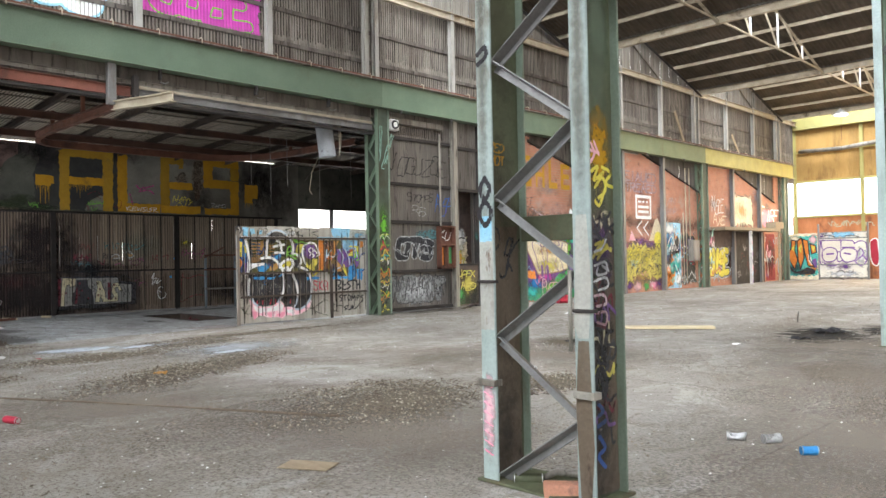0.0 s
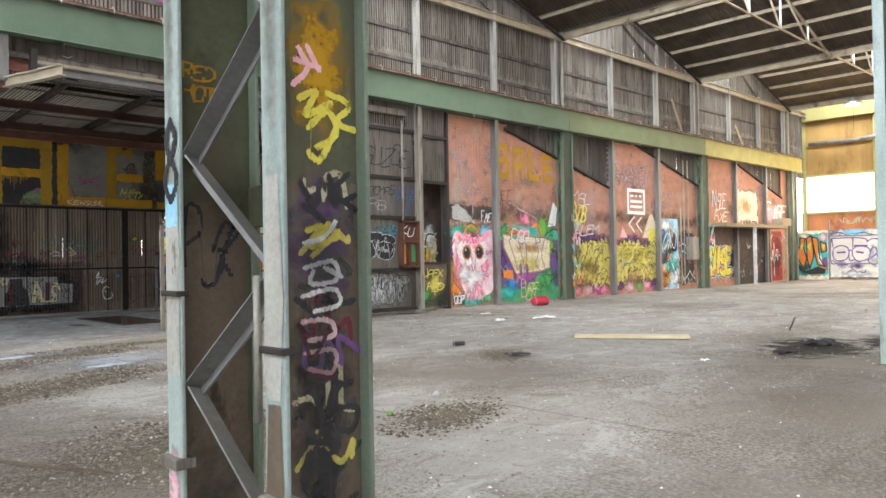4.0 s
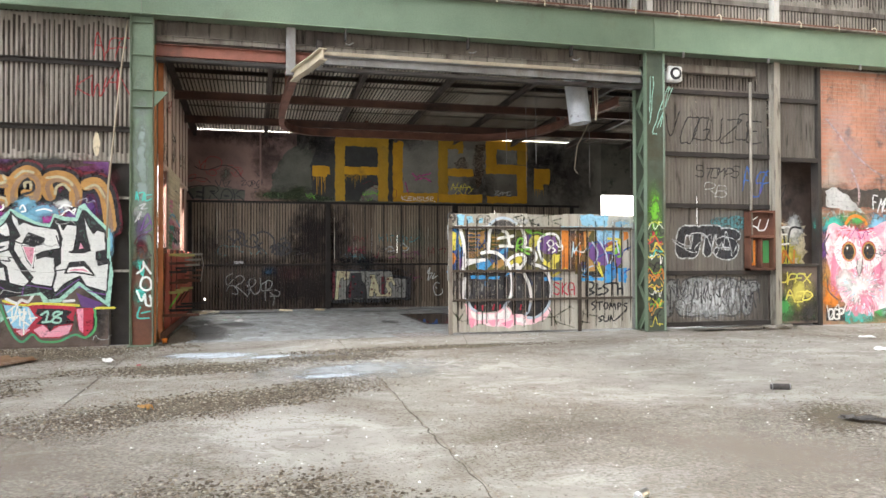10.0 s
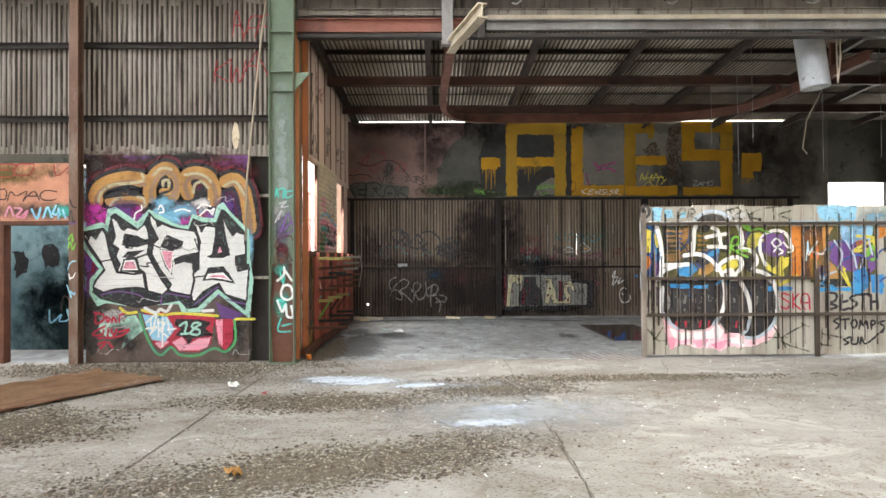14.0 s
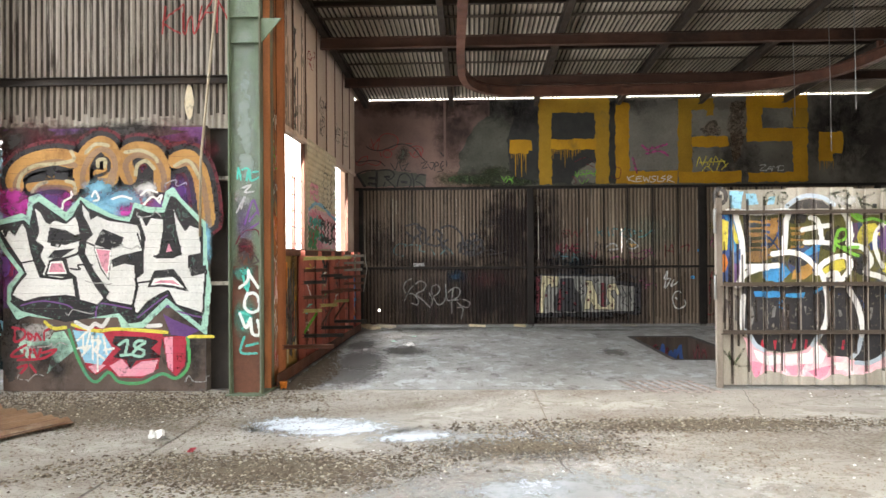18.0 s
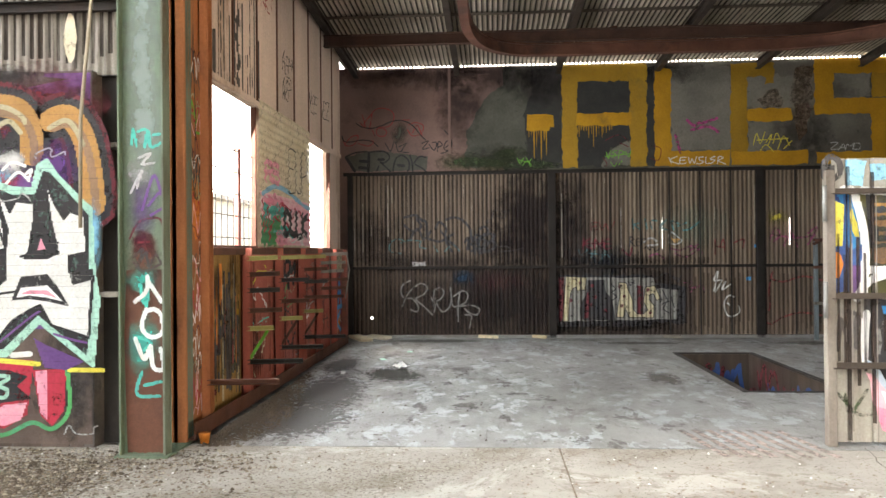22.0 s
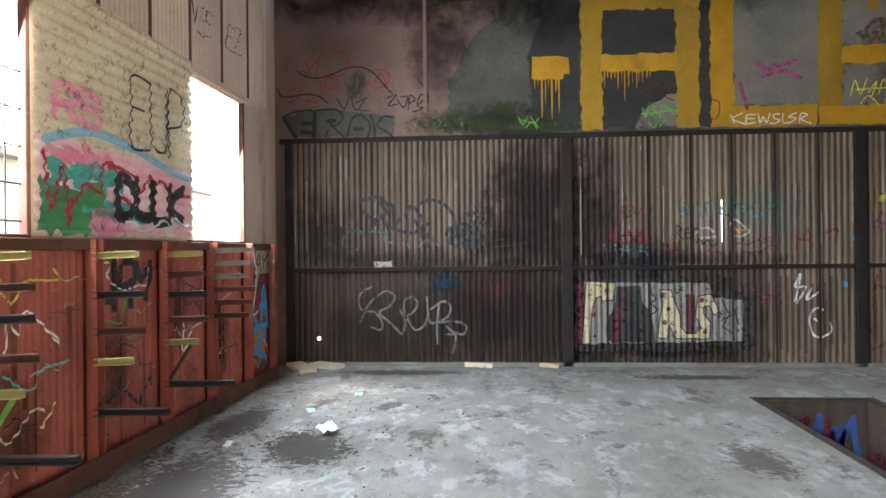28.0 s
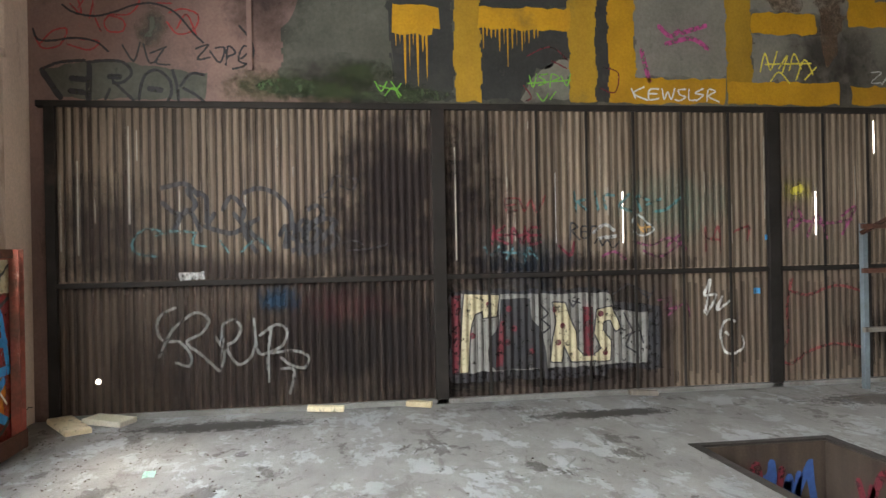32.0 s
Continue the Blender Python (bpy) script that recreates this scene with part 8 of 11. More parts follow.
for a, b, mm in ((-16.38, -15.54, "yellow_sheet"), (-17.5, -16.46, "red_oxide"), (-18.55, -17.6, "red_oxide"), (-19.5, -18.65, "red_oxide"), (-20.5, -19.6, "red_oxide"), (-21.44, -20.6, "red_oxide")):
    ob = part("lower_sheet", sheet_mesh("corrugated_sheet", b - a, 1.5, M[mm], 6), None, side)
    ob.matrix_basis = Matrix.Translation(-Vector(side.location)) @ Matrix.Translation((b, SY - 0.005, 0.03)) @ FACE_NORTH
x = -15.45
while x > -21.4:
    w = min(0.76, x + 21.44)
    ob = part("upper_sheet", sheet_mesh("corrugated_sheet", w - 0.02, 1.95, M["tan_sheet"], 6), None, side)
    ob.matrix_basis = Matrix.Translation(-Vector(side.location)) @ Matrix.Translation((x, SY - 0.01, 3.16)) @ FACE_NORTH
    part("cover_strip", Geo().box(x - 0.012, x + 0.012, SY - 0.02, SY + 0.012, 3.19, 5.1), M["rust"], side)
    x -= w
# mottled paint on the first panel
for pk, (ua, cs) in enumerate(((1.55, ("cream", "teal", "white", "lemon")), (2.7, ("black", "soft_black", "leaf", "white")), (3.75, ("red", "white", "soft_black", "soft_black")), (4.75, ("soft_black", "red", "silver_paint", "red")))):
    for k, c in enumerate(cs):
        paint("panel_scrawl", Surf((-14.95, SY - 0.005, 0), (-1, 0, 0), (0, 1, 0), lambda u: wave(u - 0.59), None, 0.008),
              strokes([scrawl(ua, 0.35 + 0.27 * k, 0.75, 0.3, 6, 60 + 5 * pk + k)], 0.03 if c == "black" else 0.013), M[c], side, 2 + k * 0.5)
tag_text("panel_tag", Surf((-14.95, SY - 0.005, 0), (-1, 0, 0), (0, 1, 0), lambda u: wave(u), None, 0.009), "ORM", 2.72, 1.15, 0.7, 0.28, 0.07, "black", side, 4)
paint("red_panel_paint", SSW, [rough(rect(5.66, 0.06, 6.49, 1.24), 6, 0.012)], M["red"], side, 0.5, 0.03)
cloud("orange_cloud", SSW, 6.07, 0.45, 0.42, 0.42, mist("orange", 0.8), side, 1, 0.1)
paint("blue_name", SSW, strokes([smooth_line(cm(t), 6) for t in ("574,120 577,95 574,68", "600,118 577,94 603,70", "617,70 625,112 639,72", "614,88 636,88", "594,62 577,50 597,40 580,28", "608,58 605,24", "631,58 608,42 636,26", "569,64 645,66")], 0.075), M["blue"], side, 3)
paint("blue_name", SSW, strokes([smooth_line(cm(t), 6) for t in ("577,124 605,110 642,122", "572,22 597,34 619,18 645,30")], 0.035), M["soft_black"], side, 3.6)
paint("white_mark", SSW, strokes([smooth_line(cm(t), 6) for t in ("583,106 594,96", "625,50 636,40", "589,80 605,84")], 0.02), M["white"], side, 4)
paint("cream_board", SSW, [rect(5.68, 1.26, 6.48, 1.52)], M["dull_cream"], side, 0.5, 0.05)
tag_text("cream_tag", SSW, "MAY", 5.75, 1.3, 0.62, 0.18, 0.03, "soft_black", side, 3)
SPL = Surf((-14.95, SY - 0.005, 0), (-1, 0, 0), (0, 1, 0), lambda u: wave(u - 0.59), None, 0.007)
for sd in range(3):
    ribs("paint_run", SPL, 0.61 + 0.013 * sd, 1.4, 0.047, 0.03, 0.1, 1.48, M["soft_black"], side, 1.5 + 0.05 * sd, 3 + 10 * sd, 0.85)
for k, c in enumerate(("faded_red", "dull_cream", "moss", "orange")):
    ribs("paint_run", SPL, 0.62 + 0.02 * k, 1.4, 0.1, 0.035, 0.1, 1.48, M[c], side, 1.7 + 0.03 * k, 70 + k, 0.85, 0.7)
for u, v in ((0.8, 1.2), (1.1, 0.7), (0.75, 0.5), (1.25, 1.3)):
    cloud("panel_soot", SPL, u, v, 0.2, 0.3, soot_thin, side, 2.0)
ribs("paint_run", SPL, 0.64, 1.4, 0.07, 0.03, 0.4, 1.4, M["yellow"], side, 1.8, 4, 0.8, 0.7)
ribs("paint_run", SPL, 0.64, 1.4, 0.11, 0.025, 0.3, 1.2, M["faded_red"], side, 2.0, 5, 0.8, 0.7)
for k in range(5):
    u_ = 1.9 + 1.0 * k
    cloud("panel_soot", SPL, u_, 0.5 + 0.5 * ((k * 7) % 5) / 4, 0.3, 0.4, soot_thin, side, 1.6)
ribs("panel_grime", SPL, 1.5, 6.4, 0.09, 0.03, 0.1, 1.5, M["rib_shade_grime_light"], side, 1.7, 9, 0.8, 0.4)
for k in range(26):
    paint("panel_scratch", SPL, strokes([scrawl(1.55 + 0.2 * k, 0.2 + 0.28 * (k % 5), 0.35, 0.12, 5, 400 + k)], 0.008), M[("dull_cream", "black", "faded_white", "soft_black")[k % 4]], side, 2.9)
# tags on the jamb
SJ = Surf((-14.95, SY + 0.02, 0), (-1, 0, 0), (0, 1, 0), None, None, 0.003)
for w_, v, c in (("NBO", 2.05, "black"), ("AL", 2.6, "lime")):
    tag_text("jamb_tag", SJ, w_, 0.16, v, 0.22, 0.3 if c == "black" else 0.18, 0.025, c, side, 3, 0)
paint("jamb_scrawl", SJ, strokes([scrawl(0.16, 0.2, 0.22, 0.6, 7, 71), scrawl(0.17, 0.8, 0.2, 0.5, 7, 72), scrawl(0.17, 1.3, 0.2, 0.4, 6, 73)], 0.018), M["pale_pink"], side, 3)
for k in range(24):
    paint("jamb_scrawl", SJ, strokes([scrawl(0.15, 0.15 + 0.13 * k, 0.22, 0.25, 6, 980 + k)], 0.012), M[("pale_pink", "crimson", "dull_cream", "soft_black", "white", "dark_red")[k % 6]], side, 3.2 + 0.02 * k)
paint("jamb_spray", SJ, [ellipse(0.27, 1.95, 0.1, 0.3, 14, 0.25)], M["orange"], side, 1, 0.012)
paint("jamb_run", SJ, strokes([smooth_line(cm("22,490 24,400 22,330 26,270 24,230"), 6)], 0.016), M["black"], side, 4)
for k, (w_, u, v) in enumerate((("ASM", 3.0, 3.75), ("WSP", 3.0, 3.45), ("VSE", 4.35, 3.55), ("EZ", 5.2, 3.6), ("RKT", 2.2, 4.3))):
    tag_text("upper_tag", Surf((-14.95, SY - 0.01, 0), (-1, 0, 0), (0, 1, 0), lambda u: wave(u - 0.5), None, 0.006), w_, u, v, 0.42, 0.24, 0.016, "soft_black" if k < 4 else "red", side, 3, 0.1, k)
paint("dark_burn", Surf((-14.95, SY - 0.01, 0), (-1, 0, 0), (0, 1, 0), lambda u: wave(u - 0.5), None, 0.004), [rough(rect(0.75 + 0.13 * k, 3.2, 0.82 + 0.13 * k, 3.6 + 0.25 * ((k * 5) % 7)), k, 0.02) for k in range(11)], M["soft_black"], side, 1, 0.012)
# cantilever rack arms
rack = thing("rack_arms", "rusty cantilever rack arms, some yellow-topped, on the side wall studs", "rack", (-18, SY + 0.1, 0.8))
for i, xx in enumerate(STUDS[:5]):
    levels = ((1.49, 0.30, "yellow"), (1.33, 0.32, "rust"), (1.17, 0.32, "dark_steel"), (0.97, 0.34, "rust"), (0.79, 0.26, "yellow"), (0.46, 0.55, "dark_steel"))
    if i == 0:
        levels = ((0.44, 0.62, "rust"),)
    if i == 2:
        levels = ((1.49, 0.30, "yellow"), (1.23, 0.34, "dark_steel"), (0.99, 0.34, "rust"), (0.79, 0.26, "yellow"), (0.46, 0.5, "dark_steel"))
    if i == 4:
        levels = tuple((1.52 - 0.12 * k, 0.40 - 0.03 * (k % 3), "galv_light" if k in (0, 1, 2) else "rust") for k in range(6))
    for z, ln, c in levels:
        part("arm", Geo().cbar((xx + 0.02, SY + 0.08, z), (xx + 0.02, SY + 0.08 + ln, z + 0.01), 0.05, 0.045, 0.006), M["yellow_steel"] if c == "yellow" else M[c], rack)
        if c == "yellow" and z < 1:
            part("strut", Geo().lbar((xx + 0.02, SY + 0.09, z - 0.3), (xx + 0.02, SY + 0.05 + ln * 0.85, z - 0.02), 0.03, 0.03, 0.005), M["lime"] if i == 1 else M["rust"], rack)
    if i == 4:
        part("arm_tie", Geo().tube([(xx, SY + 0.46, 1.53), (xx, SY + 0.5, 1.3), (xx, SY + 0.44, 0.9)], 0.008, 6), M["galv_light"], rack)
# horizontal ribbed cladding between the windows
VP = 0.085


def vwave(v):
    s = (v / VP) % 1.0
    return 0.016 * (1 - 2 * abs(s - 0.5)) + 0.006 * math.sin(2 * math.pi * s)


g = Geo()
zs = [1.62 + i * VP / 6 for i in range(int(1.62 / (VP / 6)))]
for z in zs:
    g.v += [(-16.98, SY + 0.01 + vwave(z), z), (-19.24, SY + 0.01 + vwave(z), z)]
g.f = [(2 * i, 2 * i + 2, 2 * i + 3, 2 * i + 1) for i in range(len(zs) - 1)]
part("ribbed_cladding", g, M["cream"], side, "cream ribbed cladding covered in paint")


def paint_v(name, polys, colour, layer, step=0.02, surf=(-16.98, SY + 0.01)):
    """Paint that follows horizontal ribs: spans are cut into short rows."""
    u0, u1 = min(c[0] for p in polys for c in p), max(c[0] for p in polys for c in p)
    n = max(2, int((u1 - u0) / step))
    g = Geo()
    for i in range(n):
        ua, ub = u0 + (u1 - u0) * i / n, u0 + (u1 - u0) * (i + 1) / n
        for a, b in spans(polys, (ua + ub) / 2):
            v = a
            while v < b - 1e-4:
                w = min(b, (math.floor(v / (VP / 6) + 1e-6) + 1) * VP / 6)
                la, lb = vwave(v) + 0.003 + 0.0012 * layer, vwave(w) + 0.003 + 0.0012 * layer
                g.add([(surf[0] - ua, surf[1] + la, v), (surf[0] - ub, surf[1] + la, v), (surf[0] - ub, surf[1] + lb, w), (surf[0] - ua, surf[1] + lb, w)], [(0, 1, 2, 3)])
                v = w
    if g.f:
        part(name, g, M[colour], side)


paint_v("cladding_paint", [rect(0.02, 1.64, 2.2, 2.22)], "pale_pink", 0, 0.1)
paint_v("cladding_paint", [rough(rect(0.02, 1.64, 0.75, 1.95), 3, 0.05)], "leaf", 1)
paint_v("cladding_paint", [rough(rect(0.1, 1.95, 1.0, 2.1), 4, 0.06), rough(rect(0.5, 1.75, 1.3, 1.84), 5, 0.04)], "teal", 2)
paint_v("cladding_paint", [rough(rect(0.6, 1.64, 1.1, 1.8), 8, 0.05), rough(rect(0.1, 2.1, 0.9, 2.2), 9, 0.05)], "pink", 2)
paint_v("cladding_paint", strokes([smooth_line(cm("10,220 60,232 120,228 180,218 218,215"), 6)], 0.06), "sky_blue", 3)
paint_v("cladding_tag", strokes(letters("DULK", 0.95, 1.78, 1.1, 0.26, 0.05, True, 0.1, 0.05), 0.09), "black", 4)
paint_v("cladding_tag", strokes(letters("EUP", 1.15, 2.32, 0.95, 0.52, 0.05, True, 0.1, 0.05), 0.02), "black", 4)
paint_v("cladding_tag", strokes(letters("RS", 0.2, 2.36, 0.55, 0.2, 0.05, True, 0.1, 0.05), 0.06), "pink", 4)
paint_v("cladding_tag", strokes([scrawl(1.0, 1.66, 1.1, 0.14, 12, 95)], 0.02), "white", 5)
paint_v("cladding_tag", strokes([scrawl(0.1, 1.68, 1.0, 0.5, 14, 96), scrawl(0.9, 1.95, 1.2, 0.2, 10, 97)], 0.03), "crimson", 3)
# window frames and the welded grille
for k, (xa, xb) in enumerate(WIN):
    w = thing("window_%d" % (k + 1), "open unglazed window with a rusty frame" + (" and welded bar grille" if k == 0 else ""), "window", ((xa + xb) / 2, SY, WZ0), "structure")
    for b in ((xa - 0.03, xa + 0.01, WZ0, WZ1), (xb - 0.01, xb + 0.03, WZ0, WZ1)):
        part("window_frame", Geo().box(b[0], b[1], SY - 0.075, SY - 0.02, b[2], b[3], 0.004), M["rust"], w)
    part("window_frame", Geo().box(xa, xb, SY - 0.075, SY - 0.02, WZ1 - 0.012, WZ1 + 0.02, 0.004), M["tan_sheet"], w)
    part("window_sill", Geo().box(xa, xb, SY - 0.16, SY, WZ0 - 0.04, WZ0 + 0.012, 0.004), M["rust"], w)
    if k == 0:
        for z in (1.70, 1.92, 2.14, 2.36, 2.58):
            part("grille_bar", Geo().tube([(xa, SY - 0.06, z), (xb, SY - 0.06, z)], 0.006, 6), M["dark_steel"], w)
        for i in range(1, 9):
            xx = xb - i * (xb - xa) / 9
            part("grille_bar", Geo().tube([(xx, SY - 0.05, WZ0), (xx, SY - 0.05, 2.6)], 0.005, 6), M["dark_steel"], w)
        part("red_mullion", Geo().box(-16.58, -16.52, SY - 0.1, SY - 0.05, WZ0, 2.62, 0.004), M["red_oxide"], w)
# neighbour building outside the window
nb = thing("neighbour_building", "sunlit pale rendered building with a louvred window", "building", (-22, -1.2, 0))
part("wall", Geo().box(-32, -17.2, -1.6, -1.2, 0, 3.0), M["pale_wall"], nb)
part("roof", Geo().box(-32.3, -17.0, -2.2, -0.9, 3.0, 3.12), M["galv_light"], nb)
lw = part("window", Geo().box(-22.2, -20.6, -1.2, -1.14, 1.3, 2.6), M["galv_light"], nb)
for i in range(8):
    part("louvre", Geo().obox(Matrix.Translation((-21.4, -1.1, 1.38 + i * 0.155)) @ Matrix.Rotation(radians(35), 4, "X"), 1.5, 0.15, 0.012), M["white"], lw)

# ---- murals on the long brick wall ----
SB = Surf((BX, 0, 0), (0, 1, 0), (1, 0, 0), None, COURSE)
art = thing("brick_murals", "bright sprayed murals and lettering along the red brick wall", "graffiti", (BX, 28, 0), "structure")


def pb(polys, colour, layer, step=0.02, name="painted_shape"):
    paint(name, SB, polys, M[colour], art, layer, step)


def lines(texts, w, colour, layer, name="painted_line"):
    paint(name, SB, strokes([smooth_line(cm(t), 5) for t in texts], w), M[colour], art, layer, 0.015)


# pink round-eyed mural
def haze(u, v, ru, rv, colour, layer, density=0.85):
    cloud("spray_cloud", SB, u, v, ru, rv, mist(colour, density), art, layer, 0.1)


def feathers(u, v, ru, rv, n, colour, layer, seed, width=0.03, length=0.14):
    """Short brushed strokes fanning out from a middle."""
    rnd = random.Random(seed)
    ls = []
    for _ in range(n):
        a, r = rnd.uniform(0, 2 * math.pi), math.sqrt(rnd.uniform(0.08, 1))
        x_, z_ = u + ru * r * math.cos(a), v + rv * r * math.sin(a)
        ls.append([(x_, z_), (x_ + length * math.cos(a) * rnd.uniform(0.4, 1), z_ + length * (math.sin(a) - 0.4) * rnd.uniform(0.4, 1))])
    paint("feather_strokes", SB, strokes(ls, width), M[colour], art, layer, 0.015)


pb([rough(rect(16.72, 0.03, 18.5, 2.15), 1, 0.06)], "sheet_brown", 0)
for k, (u, v, ru, rv, c) in enumerate(((17.0, 2.1, 0.5, 0.25, "teal"), (17.6, 2.2, 0.5, 0.2, "leaf"), (18.2, 2.05, 0.45, 0.35, "sky_blue"), (16.9, 1.6, 0.3, 0.5, "purple"), (18.3, 1.2, 0.3, 0.7, "sky_blue"), (17.0, 0.7, 0.35, 0.6, "orange"), (18.1, 0.3, 0.5, 0.3, "leaf"), (17.6, 0.2, 0.6, 0.22, "teal"), (16.95, 1.1, 0.25, 0.4, "gold"), (18.35, 0.6, 0.2, 0.5, "mint"))):
    haze(u, v, ru, rv, c, 0.5 + 0.06 * k, 0.95)
pb([rough(cm("1686,282 1704,288 1732,277 1765,248 1786,233 1687,248"), 4, 0.03)], "silver_paint", 1)
OWL = smooth_line(cm("1687,194 1704,212 1728,204 1770,196 1811,207 1847,218 1857,190 1848,139 1858,89 1844,39 1772,22 1727,50 1701,99 1686,141"), 4, True)
pb([rough(OWL, 6, 0.015)], "pale_pink", 2)
for u, v, ru, rv, c in ((17.1, 1.2, 0.25, 0.7, "pink"), (18.15, 1.2, 0.22, 0.7, "pink"), (17.6, 1.85, 0.6, 0.3, "crimson"), (17.7, 0.35, 0.5, 0.25, "pink"), (17.6, 1.1, 0.3, 0.2, "pink"), (17.4, 0.8, 0.3, 0.2, "sky_blue")):
    haze(u, v, ru, rv, c, 2.3, 0.8)
for k, t in enumerate(("1742,153 1742,153", "1793,154 1793,154")):
    u, v = cm(t)[0]
    pb([ellipse(u, v, 0.36, 0.38, 22, 0.05, k)], "white", 3 + 0.1 * k)
    feathers(u, v, 0.33, 0.36, 16, "pale_pink", 3.4, 40 + k, 0.02, 0.1)
    feathers(u, v, 0.36, 0.38, 30, "pink", 3.6, 50 + k, 0.016, 0.13)
pb([rough(cm("1710,204 1735,208 1771,194 1811,205 1839,212 1830,195 1797,177 1774,158 1750,176 1722,189"), 3, 0.02)], "pink", 4)
feathers(17.6, 1.95, 0.42, 0.14, 30, "crimson", 4.4, 44, 0.016, 0.14)
feathers(17.6, 1.9, 0.45, 0.16, 24, "white", 4.6, 45, 0.014, 0.12)
for k, t in enumerate(("1742,153 1742,153", "1793,154 1793,154")):
    u, v = cm(t)[0]
    pb([ellipse(u, v, 0.185, 0.215, 22)], "crimson", 5)
    pb([ellipse(u, v, 0.165, 0.195, 22)], "gold", 5.4)
    pb([ellipse(u, v - 0.01, 0.135, 0.165, 22)], "black", 6)
    pb([ellipse(u - 0.04, v + 0.07, 0.02, 0.03, 8)], "white", 7)
pb([cm("1765,134 1775,133 1773,106 1767,102 1762,116")], "silver_paint", 6)
paint("painted_line", SB, strokes([cm("1763,137 1761,116 1767,99 1774,116 1777,137")], 0.022), M["soft_black"], art, 6.4, 0.012)
haze(17.75, 0.7, 0.5, 0.5, "white", 3.1, 0.9)
haze(17.85, 0.5, 0.3, 0.28, "pink", 3.3, 0.9)
haze(17.3, 0.95, 0.25, 0.4, "white", 3.2, 0.8)
feathers(17.75, 0.75, 0.5, 0.5, 40, "white", 3.8, 46, 0.018, 0.1)
feathers(17.75, 0.7, 0.5, 0.5, 50, "pink", 3.9, 47, 0.02, 0.12)
feathers(17.75, 0.7, 0.52, 0.55, 26, "sky_blue", 4.0, 48, 0.018, 0.1)
feathers(17.6, 1.0, 0.6, 0.8, 22, "soft_black", 4.1, 49, 0.01, 0.12)
lines(("1736,212 1748,225 1764,228 1781,220 1787,211",), 0.07, "orange", 4)
lines(("1855,209 1882,196 1872,165", "1854,133 1861,89 1856,51", "1688,94 1691,70 1714,51", "1693,189 1681,165 1689,147"), 0.035, "soft_black", 5)
pb([rough(rect(16.85, 0.08, 17.3, 0.36), 9, 0.02)], "black", 6)
paint("small_letters", SB, strokes(letters("OGP", 16.9, 0.12, 0.4, 0.2, 0.0), 0.035), M["white"], art, 8)
tag_text("white_tag", SB, "FME", 18.05, 2.4, 0.35, 0.25, 0.03, "white", art, 3)
haze(17.5, 3.4, 0.6, 0.7, "faded_pink", 0.7, 0.35)
haze(17.2, 4.2, 0.5, 0.6, "faded_pink", 0.75, 0.3)
haze(20.5, 2.9, 0.9, 0.5, "faded_pink", 0.75, 0.3)
haze(23.5, 3.2, 0.8, 0.6, "faded_pink", 0.75, 0.4)
haze(26.0, 4.2, 1.2, 0.5, "purple", 0.75, 0.3)
lines(("1690,430 1720,400 1760,360 1800,330 1840,310", "1750,330 1770,280 1765,240"), 0.05, "faded_pink", 1, "chalky_wash")
pb([rough(rect(16.75, 2.45, 18.45, 2.85), 3, 0.03)], "render_grey", 0.5)
# block name in yellow over the fat-lettered mural
YB = [[(u0 + a * 0.52, 3.72 + b * 1.0) for a, b in p] for u0, ps in (
    (18.8, (((0, 0), (0.2, 0), (0.2, 1), (0, 1)), ((0, 0), (0.9, 0), (0.9, 0.18), (0, 0.18)), ((0, 0.45), (0.85, 0.45), (0.85, 0.6), (0, 0.6)), ((0, 0.85), (0.75, 0.85), (0.75, 1), (0, 1)), ((0.7, 0), (0.92, 0), (0.92, 0.5), (0.7, 0.5)), ((0.6, 0.5), (0.8, 0.5), (0.8, 1), (0.6, 1)))),
    (19.5, (((0, 0), (0.2, 0), (0.2, 1), (0, 1)), ((0.7, 0), (0.95, 0), (0.95, 1), (0.7, 1)), ((0, 0.8), (0.9, 0.8), (0.9, 1), (0, 1)), ((0, 0.35), (0.9, 0.35), (0.9, 0.5), (0, 0.5)))),
    (20.2, (((0, 0), (0.3, 0), (0.3, 1), (0, 1)), ((0, 0), (0.95, 0), (0.95, 0.2), (0, 0.2)))),
    (20.9, (((0, 0), (0.25, 0), (0.25, 0.85), (0, 0.85)), ((0, 0), (0.95, 0), (0.95, 0.16), (0, 0.16)), ((0, 0.36), (0.9, 0.36), (0.9, 0.52), (0, 0.52)), ((0, 0.7), (0.95, 0.7), (0.95, 0.86), (0, 0.86))))) for p in ps]
paint("yellow_block_name", SB, YB, M["yellow"], art, 2, 0.02)
pb([rough(rect(18.7, 1.7, 21.6, 2.3), 4, 0.08)], "teal", 0)
pb([rect(18.7, 0.05, 21.6, 1.9)], "purple", 0.5)
pb([rough(rect(18.7, 0.03, 21.6, 0.45), 6, 0.06), ellipse(20.9, 0.55, 0.5, 0.35, 16, 0.15)], "leaf", 1.5)
